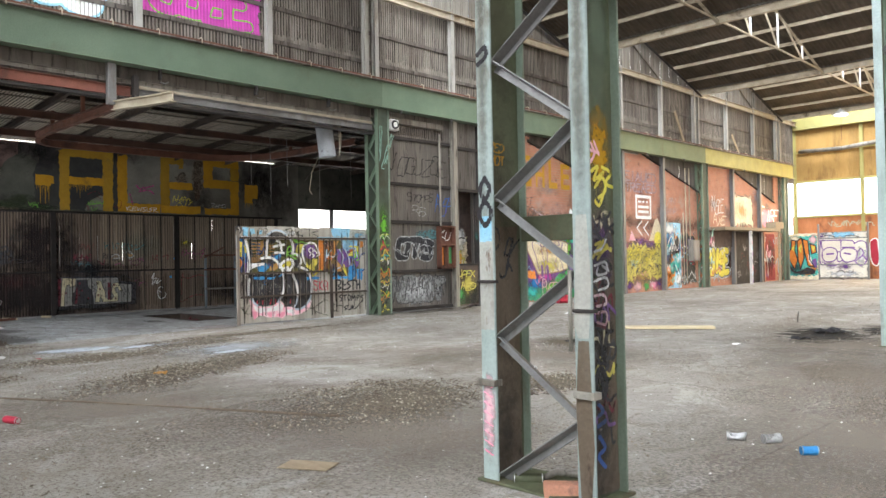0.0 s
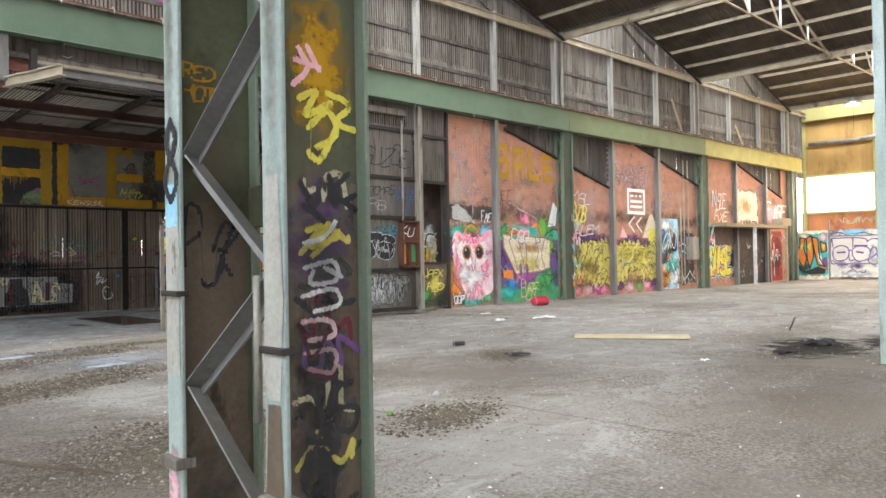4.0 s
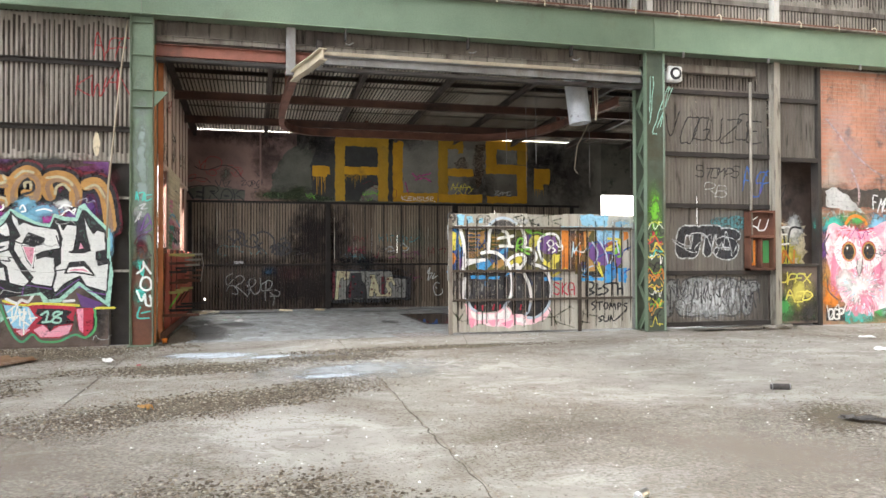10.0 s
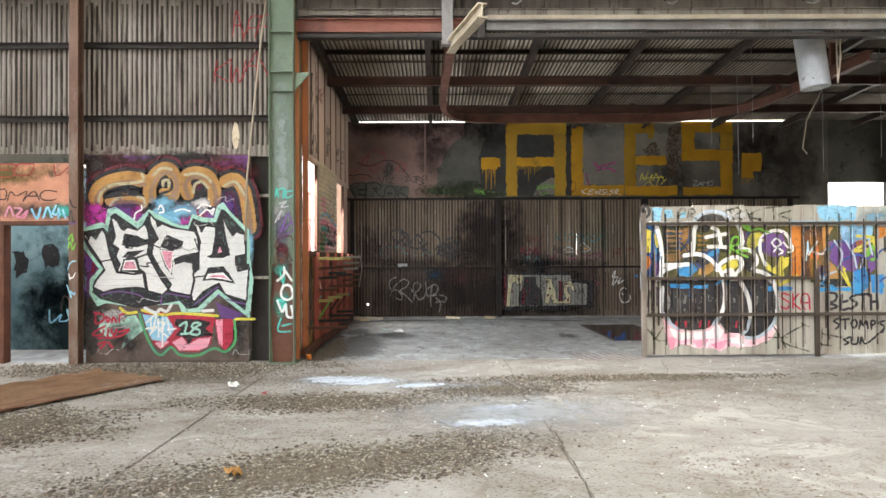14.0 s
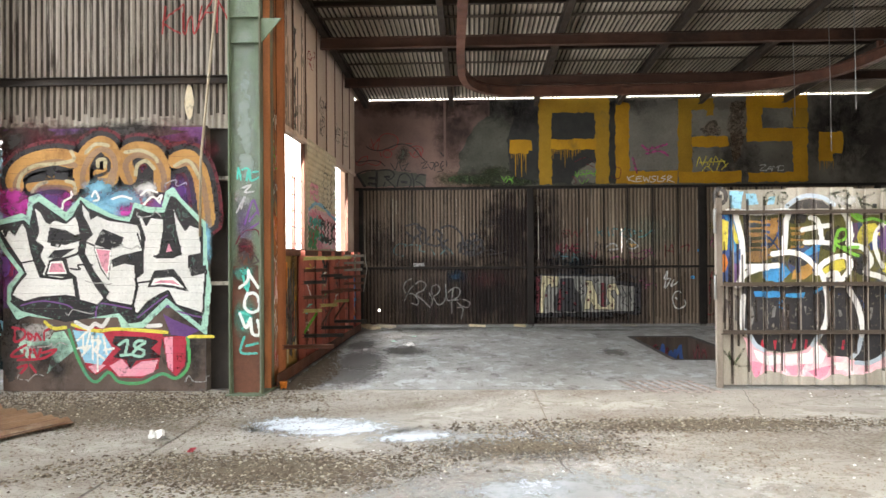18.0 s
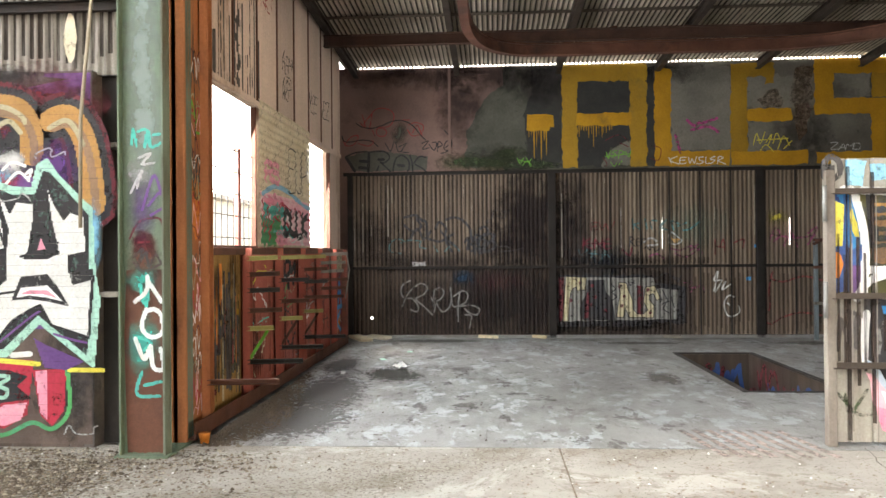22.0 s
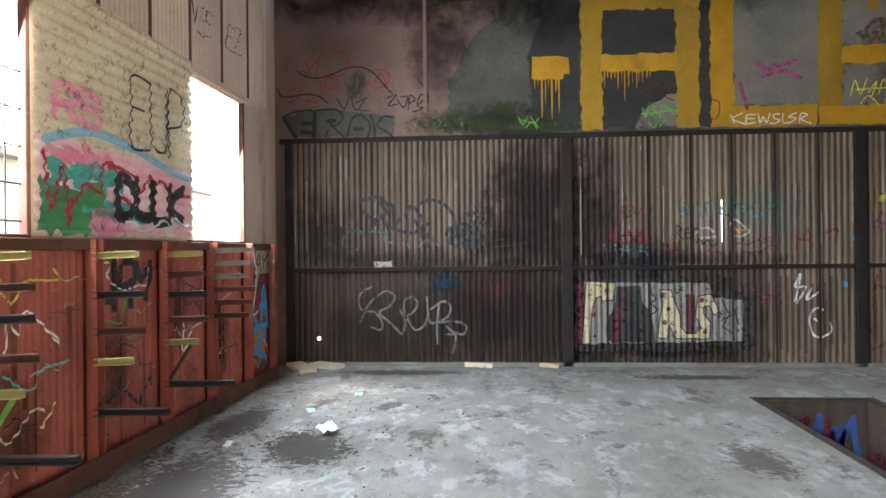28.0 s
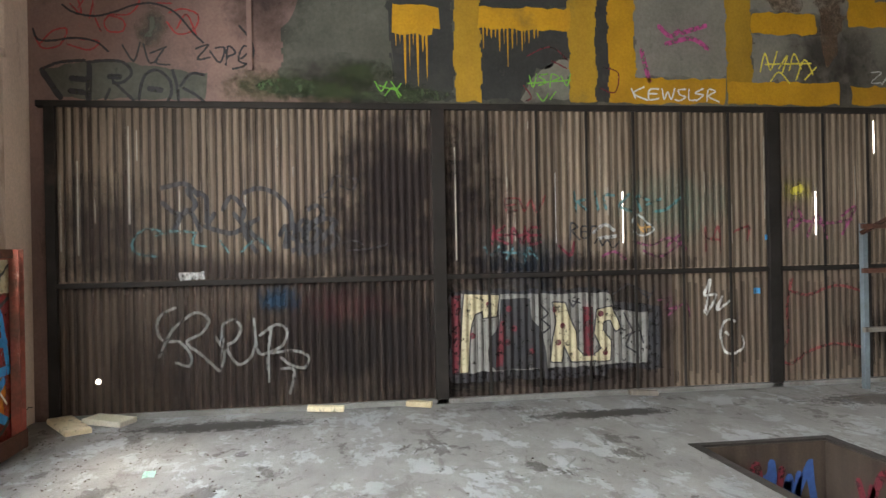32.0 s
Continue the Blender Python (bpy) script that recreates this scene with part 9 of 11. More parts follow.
for k, (u, v, ru, rv, c) in enumerate(((19.0, 2.15, 0.5, 0.25, "leaf"), (20.0, 2.2, 0.6, 0.25, "teal"), (21.0, 2.3, 0.5, 0.45, "leaf"), (20.0, 2.5, 0.4, 0.25, "pink"), (19.2, 0.35, 0.6, 0.3, "teal"), (20.3, 0.4, 0.6, 0.35, "lime"), (21.1, 0.7, 0.5, 0.5, "leaf"), (19.4, 0.6, 0.4, 0.3, "blue"), (21.2, 1.7, 0.4, 0.4, "lime"), (18.9, 1.2, 0.25, 0.6, "purple"), (19.9, 0.85, 0.6, 0.3, "magenta"))):
    haze(u, v, ru, rv, c, 1.6 + 0.06 * k, 0.9)
SLAB = cm("1896,206 1924,203 1957,190 1996,201 2046,198 2088,197 2121,188 2116,102 2074,93 2003,88 1954,87 1918,139 1900,164")
pb([rough(SLAB, 5, 0.02)], "cream", 3)
haze(20.1, 1.15, 0.9, 0.3, "lemon", 3.2, 0.6)
haze(20.2, 1.65, 0.9, 0.2, "gold", 3.3, 0.6)
pb([rough(cm("1893,100 1936,99 1940,73 1898,75"), 3, 0.02)], "orange", 3)
paint("painted_line", SB, outline(SLAB, 0.045), M["sheet_brown"], art, 4, 0.015)
lines(("1938,197 1924,184 1942,145 1959,99", "1967,187 1993,98 1983,72", "1996,197 2005,138 1993,98", "2046,194 2060,150 2044,117 2066,96", "2093,191 2076,144 2095,96", "1957,187 1981,177 1996,187", "2046,178 2072,184 2062,198"), 0.03, "purple", 5)
lines(("1974,112 1978,72", "2004,111 2007,68"), 0.12, "purple", 4.6)
lines(("1920,216 1948,223 1958,210 1929,206", "2037,231 2058,235 2072,205"), 0.10, "orange", 4)
lines(("1922,217 1948,223 1958,210 1931,206", "2058,235 2073,205"), 0.03, "soft_black", 4.5)
lines(("2093,202 2131,222 2163,219 2162,199", "2095,82 2137,77 2148,94"), 0.05, "soft_black", 5)
tag_text("white_tag", SB, "BEE", 19.75, 0.12, 0.7, 0.45, 0.035, "pale_pink", art, 6)
tag_text("white_tag", SB, "CRO", 19.35, 1.85, 0.75, 0.3, 0.05, "white", art, 6)
pb([cm("2110,230 2150,235 2160,290 2140,310 2120,260")], "white", 2)
pb([cm("2060,200 2100,190 2095,250 2075,260")], "lime", 2)
pb([ellipse(19.9, 2.05, 0.3, 0.2, 14, 0.1)], "pink", 2)
lines(("1930,300 1980,280 2040,260 2090,235",), 0.06, "faded_pink", 1, "chalky_wash")
tag_text("small_tag", SB, "MIS", 18.8, 2.75, 0.5, 0.3, 0.025, "soft_black", art, 3)
tag_text("small_tag", SB, "BET", 18.75, 3.05, 0.5, 0.3, 0.025, "soft_black", art, 3, 0.1, 8)
pb([ellipse(21.45, 1.2, 0.2, 0.35, 14, 0.1)], "purple", 4)
lines(("2125,160 2150,150 2155,130", "2120,60 2150,75"), 0.06, "black", 5)


def wild_piece(u0, u1, v0, v1, fill, second, line, under, seed):
    """A dense wild-style lettered piece: ground, outline mass, fill and inner strokes."""
    rnd = random.Random(seed)
    w, h = u1 - u0, v1 - v0
    for i in range(6):
        haze(u0 + w * (i + 0.5) / 6, v1 + rnd.uniform(-0.1, 0.15), w * 0.2, 0.3, rnd.choice((under, under, "magenta")), 0.5 + 0.05 * i, 0.8)
        haze(u0 + w * (i + 0.5) / 6, v0 + rnd.uniform(-0.1, 0.1), w * 0.18, 0.3, "sheet_brown", 0.8 + 0.05 * i, 0.9)
    n = 5
    for i in range(n):
        a, b = u0 + w * i / n - 0.04, u0 + w * (i + 1) / n + 0.05
        lo, hi = v0 + rnd.uniform(-0.12, 0.12), v1 + rnd.uniform(-0.18, 0.15)
        m_ = (a + b) / 2
        pb([rough([(a, lo + 0.1), (m_ - 0.1, lo - 0.1), (m_, lo + 0.08), (b, lo - 0.04), (b - 0.06, lo + h * 0.35), (b + 0.03, lo + h * 0.5), (b - 0.03, hi - 0.1), (m_ + 0.08, hi + 0.1), (m_, hi - 0.06), (a + 0.06, hi + 0.06), (a + 0.02, hi - h * 0.3), (a + 0.08, hi - h * 0.45)], seed + i, 0.02)], fill, 1.5 + 0.06 * i)
    for i in range(5):
        haze(u0 + w * rnd.uniform(0.1, 0.9), v0 + h * rnd.uniform(0, 1), w * 0.22, h * 0.25, rnd.choice(("lemon", "lemon", "gold", second)), 2 + 0.05 * i, 0.5)
    dark, mid = [], []
    for i in range(120):
        a, b = u0 + w * rnd.uniform(0.0, 0.92), v0 + h * rnd.uniform(0.0, 0.85)
        sx, sy = w * rnd.uniform(0.03, 0.1), h * rnd.uniform(0.05, 0.16)
        if i % 3 == 0:
            dark.append([(a, b), (a, b + sy * 1.4), (a + sx * 0.5, b + sy * 1.7)])
        elif i % 3 == 1:
            dark.append([(a, b), (a + sx, b + sy * 0.4), (a + sx * 1.5, b - sy * 0.3)])
        else:
            mid.append([(a, b), (a + sx * 0.7, b + sy), (a + sx * 1.2, b + sy * 0.6)])
    paint("painted_line", SB, strokes(mid, 0.04), M[second], art, 3.2, 0.015)
    paint("painted_line", SB, strokes(dark, 0.018), M[line], art, 4.5, 0.012)
    paint("painted_line", SB, strokes([[(u0 + w * q / 24, (v0 if q % 2 else v0 - 0.12) + rnd.uniform(-0.05, 0.05)) for q in range(25)], [(u0 + w * q / 24, v1 + rnd.uniform(-0.14, 0.12)) for q in range(25)]], 0.035), M["black"], art, 4.8, 0.012)


wild_piece(22.2, 24.45, 0.45, 1.9, "yellow_piece", "olive", "soft_black", "purple", 101)
wild_piece(24.85, 27.7, 0.5, 1.8, "yellow_piece", "olive", "soft_black", "purple", 113)
for k, (u, c) in enumerate(((22.6, "pink"), (23.2, "pale_pink"), (23.8, "magenta"), (24.2, "pink"), (25.1, "purple"), (25.8, "pale_pink"), (26.4, "leaf"), (27.0, "pink"), (27.5, "purple"))):
    haze(u, 0.25, 0.42, 0.26, c, 1.2 + 0.05 * k, 0.8)
tag_text("white_tag", SB, "CLEM", 22.5, 2.1, 1.4, 0.3, 0.05, "silver_paint", art, 5)
tag_text("yellow_tag", SB, "BOB", 22.4, 2.5, 0.7, 0.5, 0.08, "lemon", art, 5)
tag_text("white_tag", SB, "MSL", 22.4, 3.1, 1.0, 0.35, 0.035, "white", art, 5)
# white square sign and chevrons
pb([rect(25.72, 2.85, 26.92, 2.97), rect(25.72, 3.66, 26.92, 3.78), rect(25.72, 2.97, 25.84, 3.66), rect(26.80, 2.97, 26.92, 3.66), rect(25.92, 3.08, 26.72, 3.18), rect(25.92, 3.27, 26.72, 3.37), rect(25.92, 3.48, 26.17, 3.56), rect(26.27, 3.48, 26.39, 3.56), rect(26.52, 3.48, 26.67, 3.56)], "white", 3)
paint("painted_line", SB, strokes([cm("2615,275 2580,250 2615,222"), cm("2665,275 2630,250 2665,222")], 0.06), M["white"], art, 4, 0.015)
pb([cm("2670,200 2720,285 2740,290 2800,205")], "cream", 1.5)
pb([cm("2520,200 2540,240 2570,200")], "pale_pink", 1.5)
pb([ellipse(27.4, 2.05, 0.3, 0.32, 16)], "lemon", 4)
paint("faint_block_words", SB, strokes(letters("EIAUED", 25.0, 4.3, 2.4, 0.35, 0, False) + letters("TREAED", 25.0, 3.9, 2.4, 0.3, 0, False), 0.07), M["faded_pink"], art, 2, 0.02)
tag_text("faint_tag", SB, "FAN", 27.95, 3.5, 0.9, 0.3, 0.05, "faded_pink", art, 2)
tag_text("faint_tag", SB, "DANR", 28.0, 3.1, 1.0, 0.25, 0.04, "faded_pink", art, 2)
# painted door, pipes and cabinets
pb([rect(27.85, 0.05, 29.3, 2.75)], "sky_blue", 1)
pb([ellipse(28.3, 0.8, 0.4, 0.7, 16, 0.15), ellipse(29.0, 1.8, 0.25, 0.4, 12, 0.2)], "black", 2)
pb([ellipse(28.5, 0.6, 0.3, 0.4, 14, 0.2), cm("2800,30 2830,90 2790,110")], "orange", 3)
pb([ellipse(28.2, 2.0, 0.35, 0.3, 12, 0.25)], "blue", 3)
pb([ellipse(28.55, 0.9, 0.2, 0.3, 12, 0.1)], "teal", 4)
lines(("2800,150 2850,220 2900,160 2920,230", "2880,100 2910,60 2900,30"), 0.05, "white", 5)
for u, v, ru, rv, c in ((28.4, 2.5, 0.7, 0.3, "white"), (28.6, 1.6, 0.7, 0.5, "soft_black"), (28.9, 1.0, 0.5, 0.4, "teal"), (28.2, 0.4, 0.6, 0.4, "orange"), (28.3, 0.5, 0.3, 0.3, "black"), (29.1, 0.4, 0.3, 0.4, "white"), (28.1, 1.9, 0.3, 0.3, "navy")):
    haze(u, v, ru, rv, c, 4.2, 0.85)
for k in range(26):
    paint("door_scribble", SB, strokes([scrawl(27.85 + 0.05 * k, 0.2 + 0.45 * (k % 5), 0.4, 0.4, 7, 1400 + k)], 0.03), M[("soft_black", "white", "navy", "teal", "black", "orange", "white")[k % 7]], art, 5 + 0.05 * k, 0.015)
for k in range(40):
    paint("end_scribble", SB, strokes([scrawl(29.4 + (0.29 * k) % 11, 0.15 + 0.42 * (k % 5), 0.5, 0.4, 7, 1440 + k)], 0.03), M[("white", "soft_black", "sky_blue", "crimson", "gold", "white", "purple", "black")[k % 8]], art, 5 + 0.04 * k, 0.015)
# black haze paints the shadow lying over this brick bay
for k in range(5):
    haze(31.8 + 0.55 * k, 1.2, 0.5, 1.0, "soft_black", 0.6 + 0.05 * k, 0.8)
haze(38.7, 1.2, 0.8, 1.0, "soft_black", 2.0, 0.7)
haze(35.4, 3.5, 0.9, 0.5, "gold", 2.2, 0.6)
pb([rough(rect(29.4, 0.2, 30.6, 2.3), 8, 0.1)], "render_grey", 1)
for k in range(6):
    paint("painted_line", SB, strokes([scrawl(29.4, 0.3 + 0.3 * k, 1.2, 0.4, 7, 140 + k)], 0.04), M[("white", "soft_black", "crimson", "sky_blue", "white", "purple")[k]], art, 3, 0.015)
throwup("yellow_name", SB, "OISE", 31.9, 0.6, 2.0, 0.9, 0.28, "lemon", "black", art, 1, 0.05, "silver_paint")
pb([rough(rect(34.4, 2.75, 36.7, 4.2), 2, 0.12)], "cream", 1)
paint("painted_line", SB, outline(rough(rect(34.4, 2.75, 36.7, 4.2), 2, 0.12), 0.04), M["soft_black"], art, 2, 0.02)
tag_text("white_tag", SB, "NSLE", 32.3, 3.3, 1.2, 0.6, 0.05, "white", art, 3)
tag_text("white_tag", SB, "AXE", 32.4, 2.75, 1.2, 0.4, 0.05, "cream", art, 3)
pb([ellipse(38.5, 3.2, 0.8, 0.5, 16, 0.2)], "pink", 1)
tag_text("white_tag", SB, "FIRE", 37.6, 3.0, 2.4, 0.6, 0.09, "white", art, 3)
pb([rect(38.2, 0.05, 39.4, 2.4)], "red", 1)
for k in range(8):
    paint("painted_line", SB, strokes([scrawl(38.0 + 0.4 * k, 0.2 + 0.2 * (k % 3), 0.6, 1.6, 6, 160 + k)], 0.06), M[("white", "pink", "soft_black", "gold", "sky_blue", "purple", "teal", "crimson")[k]], art, 3, 0.02)

for k in range(16):
    u_ = 17.0 + 1.55 * k
    cloud("brick_stain", SB, u_, 2.7 + 0.5 * ((k * 3) % 4), 0.5 + 0.1 * (k % 3), 0.35 + 0.1 * (k % 2), mist(("brick_dark", "faded_pink", "mortar")[k % 3], 0.45, 4.0), art, 0.8 + 0.02 * k, 0.1)
for k in range(30):
    u_ = 16.9 + (k * 0.83) % 23
    paint("wall_scrawl", SB, strokes([scrawl(u_, 2.2 + 0.3 * ((k * 5) % 5), 0.5, 0.22, 7, 700 + k)], 0.014), M[("faded_white", "soft_black", "faded_red", "faded_white")[k % 4]], art, 3.0, 0.015)
for k in range(40):
    u_ = 16.9 + (k * 1.31) % 23
    paint("wall_scrawl", SB, strokes([scrawl(u_, 0.15 + 0.4 * ((k * 3) % 5), 0.45, 0.3, 7, 760 + k)], 0.016), M[("white", "soft_black", "pink", "purple", "sky_blue")[k % 5]], art, 7.0, 0.015)
for k in range(14):
    cloud("grimy_band", SB, 17.2 + 1.05 * k, 2.62 + 0.06 * (k % 3), 0.9, 0.36, mist("brick_dark", 0.5, 3.0), art, 0.6 + 0.015 * k, 0.1)
# lower hatch, niche and iron doors
SH = Surf((-14.84, 0, 0), (0, 1, 0), (1, 0, 0), None, None, 0.004)
paint("hatch_paint", SH, [rect(15.64, 0.1, 16.6, 0.6)], M["moss"], wn1, 0, 0.05)
for k, (u, v, ru, rv, c) in enumerate(((15.8, 0.4, 0.3, 0.35, "leaf"), (16.2, 0.7, 0.4, 0.4, "yellow_piece"), (16.4, 0.3, 0.25, 0.3, "soft_black"), (15.9, 0.95, 0.3, 0.2, "olive"))):
    cloud("hatch_spray", SH, u, v, ru, rv, mist(c, 0.8), wn1, 0.5 + 0.05 * k, 0.1)
tag_text("hatch_tag", SH, "JPFX", 15.7, 0.88, 0.75, 0.18, 0.035, "yellow_piece", wn1, 3)
tag_text("hatch_tag", SH, "AED", 15.85, 0.52, 0.6, 0.18, 0.035, "yellow_piece", wn1, 3)
SN = Surf((-15.65, 0, 0), (0, 1, 0), (1, 0, 0), None, None, 0.004)
paint("niche_paint", SN, [rough(rect(15.4, 1.2, 17.0, 2.1), 4, 0.08)], M["cream"], wn1, 0, 0.03)
for k, (u, v, ru, rv, c) in enumerate(((15.9, 1.6, 0.4, 0.5, "gold"), (16.5, 1.5, 0.5, 0.5, "lemon"), (16.1, 2.1, 0.6, 0.25, "orange"), (16.7, 2.0, 0.3, 0.4, "white"), (15.6, 1.3, 0.3, 0.4, "soft_black"))):
    cloud("niche_spray", SN, u, v, ru, rv, mist(c, 0.85), wn1, 1.5 + 0.05 * k, 0.1)
paint("niche_line", SN, strokes([smooth_line(cm(t), 6) for t in ("1550,130 1556,200 1580,215 1600,190 1596,130", "1600,135 1612,205 1640,210 1650,150 1640,125", "1655,130 1662,200 1690,205")], 0.045), M["black"], wn1, 2.5, 0.02)
tag_text("niche_tag", SN, "OPEE", 15.7, 1.7, 0.9, 0.35, 0.04, "white", wn1, 3)
tag_text("niche_tag", SN, "RKMN", 15.6, 1.25, 1.1, 0.3, 0.05, "orange", wn1, 3)
tag_text("niche_tag", SN, "DM", 15.8, 2.7, 0.6, 0.3, 0.025, "soft_black", wn1, 3)
SD = Surf((-14.86, 0, 0), (0, 1, 0), (1, 0, 0), run_wave(13.0, 15.45), None, 0.009)
throwup("silver_name", SD, "NEWST", 13.15, 0.35, 2.0, 0.5, 0.2, "mid_grey", "soft_black", wn1, 1, 0.1)
cloud("silver_spray", SD, 14.1, 0.6, 1.1, 0.45, mist("silver_paint", 0.75, 7.0), wn1, 4)
for k in range(18):
    paint("door_scrawl", SD, strokes([scrawl(13.1 + 0.11 * k, 0.25 + 0.1 * (k % 3), 0.3, 0.6, 6, 640 + k)], 0.02), M["black" if k % 3 else "soft_black"], wn1, 5 + 0.05 * k)
throwup("outline_name", SD, "OTS", 13.4, 1.5, 1.3, 0.42, 0.17, "black", "faded_white", wn1, 1, 0.1)
paint("outline_scrawl", SD, strokes([scrawl(13.3, 1.4, 1.4, 0.55, 9, 650), scrawl(13.4, 1.5, 1.3, 0.4, 9, 651)], 0.02), M["faded_white"], wn1, 4)
tag_text("door_tag", SD, "STOMPS", 13.8, 3.0, 0.95, 0.2, 0.025, "faded_black", wn1, 3)
tag_text("door_tag", SD, "RB", 14.0, 2.65, 0.45, 0.2, 0.016, "faded_white", wn1, 3)
tag_text("door_tag", SD, "VOGUZOE", 13.1, 3.75, 2.2, 0.45, 0.03, "faded_black", wn1, 3)
tag_text("door_tag", SD, "ASP", 14.85, 2.7, 0.6, 0.45, 0.035, "navy", wn1, 3, 0.2)
paint("teal_haze", SD, [ellipse(14.6, 2.1, 0.5, 0.15, 14, 0.2)], M["faded_teal"], wn1, 0.5)
box = thing("timber_box", "rusty open timber box fixed to the iron door", "box", (-14.78, 15.15, 1.2))
part("box_back", Geo().box(-14.80, -14.77, 14.85, 15.45, 1.15, 2.35), M["rust"], box)
for b in ((14.85, 14.89, 1.15, 2.35), (15.41, 15.45, 1.15, 2.35), (14.85, 15.45, 1.15, 1.2), (14.85, 15.45, 1.8, 1.85), (14.85, 15.45, 2.31, 2.35), (15.12, 15.15, 1.2, 1.8)):
    part("box_side", Geo().box(-14.77, -14.62, *b, 0.003), M["rust"], box)
SBX = Surf((-14.77, 0, 0), (0, 1, 0), (1, 0, 0))
tag_text("box_letters", SBX, "KU", 14.95, 1.98, 0.36, 0.2, 0.03, "white", box, 2)
paint("box_paint", SBX, [rect(14.92, 1.25, 15.08, 1.75)], M["orange"], box, 1)
paint("box_paint", SBX, [rect(15.2, 1.3, 15.4, 1.75)], M["leaf"], box, 1)
# bulkhead lamp beside the column
fl = thing("bulkhead_lamp", "square white weatherproof bulkhead lamp with dark ring", "lamp", (-14.75, 13.25, 4.95))
part("housing", Geo().box(-14.86, -14.68, 13.1, 13.42, 4.86, 5.16, 0.03), M["white"], fl)
part("ring", Geo().tube([(-14.69, 13.26, 5.01), (-14.665, 13.26, 5.01)], 0.12, 18), M["black"], fl)
part("lens", Geo().tube([(-14.67, 13.26, 5.01), (-14.655, 13.26, 5.01)], 0.07, 16), M["white"], fl)

# paint on the columns
SP1 = Surf((-14.613, 0, 0), (0, 1, 0), (1, 0, 0), None, None, 0.004)
cols = thing("column_paint", "rust and sprayed tags on the feet of the green columns", "graffiti", (-14.6, 12, 0), "structure")
paint("rust_patch", SP1, [rough(rect(3.355, 0.03, 3.665, 1.42), 3, 0.004)], M["rust"], cols, 0, 0.02)
cloud("rust_edge", SP1, 3.51, 1.45, 0.155, 0.35, mist("rust", 0.85, 9.0), cols, 0.3, 0.02)
for v, rv, c in ((1.9, 0.3, "purple"), (1.62, 0.12, "dark_red"), (1.35, 0.1, "teal"), (2.15, 0.14, "silver_paint"), (0.85, 0.25, "teal")):
    cloud("spray_cloud", SP1, 3.5, v, 0.14, rv, mist(c, 0.6, 9.0), cols, 0.6, 0.02)
cloud("faded_green", SP1, 3.51, 3.0, 0.155, 1.6, mist("green_pale", 0.6, 4.0), cols, 0.2, 0.02)
def kl(texts, w, colour, layer):
    paint("column_tag", SP1, strokes([smooth_line(cm(t), 5) for t in texts], w), M[colour], cols, layer)
kl(("342,238 343,250 346,237", "347,248 354,249 352,236 355,245", "356,248 357,236 367,240", "359,245 367,246"), 0.022, "teal", 2)
kl(("348,228 357,231 350,223 360,224", "341,201 350,218 346,205"), 0.02, "silver_paint", 2)
kl(("350,188 359,214 364,204 365,201", "355,191 364,201 367,191 357,184"), 0.022, "purple", 1.6)
kl(("340,166 348,179 364,181 367,166", "344,163 356,164"), 0.016, "dark_red", 2)
kl(("344,153 350,158 346,144 353,156 355,144 360,154 365,146", "343,148 351,141 367,148"), 0.018, "soft_black", 2.2)
kl(("348,131 351,117 355,134 353,114", "346,91 356,87 351,81", "349,64 345,47 363,46", "351,54 364,57"), 0.026, "teal", 2)
kl(("354,137 353,126 344,118", "354,134 365,118", "353,112 349,99 356,91 365,94 365,106 360,112 353,111", "344,90 351,74 356,84 358,68 366,67 364,82"), 0.034, "white", 4)
SPF = Surf((0, 3.33, 0), (1, 0, 0), (0, -1, 0))
SP2 = Surf((-14.613, 0, 0), (0, 1, 0), (1, 0, 0), None, None, 0.004)
for k in range(9):
    paint("foot_scrawl", SP2, strokes([scrawl(12.6, 0.2 + 0.18 * k, 0.3, 0.3, 5, 210 + k)], 0.03), M[("black", "lemon", "black", "gold", "orange", "black", "teal", "lemon", "crimson")[k]], cols, 2)
cloud("lime_cloud", SP2, 12.75, 2.3, 0.17, 0.6, mist("lime", 0.8, 9.0), cols, 0.3, 0.02)
for k in range(22):
    paint("foot_scrawl", SP2, strokes([scrawl(12.6, 0.1 + 0.09 * k, 0.3, 0.2, 6, 560 + k)], 0.014), M[("lemon", "black", "gold", "orange", "lime", "black", "white")[k % 7]], cols, 2.3 + 0.05 * k)
tag_text("pale_tag", SP2, "VEX", 12.62, 3.9, 0.26, 0.8, 0.02, "mint", cols, 2)
for yc in (22.0, 31.25):
    for k in range(7):
        paint("foot_scrawl", Surf((-14.373, 0, 0), (0, 1, 0), (1, 0, 0)), strokes([scrawl(yc - 0.16, 0.3 + 0.3 * k, 0.3, 0.5, 5, 230 + k)], 0.04), M[("crimson", "lemon", "sky_blue", "soft_black", "white", "pink", "mint")[k]], cols, 2)
SP4 = [Surf((0, yc - 0.2, 0), (1, 0, 0), (0, -1, 0), None, None, 0.004) for yc in (22.0, 31.25)]
for q, s_ in enumerate(SP4):
    for k in range(8):
        for ua in (-14.85, -14.43):
            paint("flange_scrawl", s_, strokes([scrawl(ua, 0.3 + 0.3 * k, 0.1, 0.3, 5, 600 + 20 * q + k)], 0.02), M[("orange", "white", "soft_black", "lemon", "sky_blue", "pink", "soft_black", "faded_white")[k]], cols, 1)
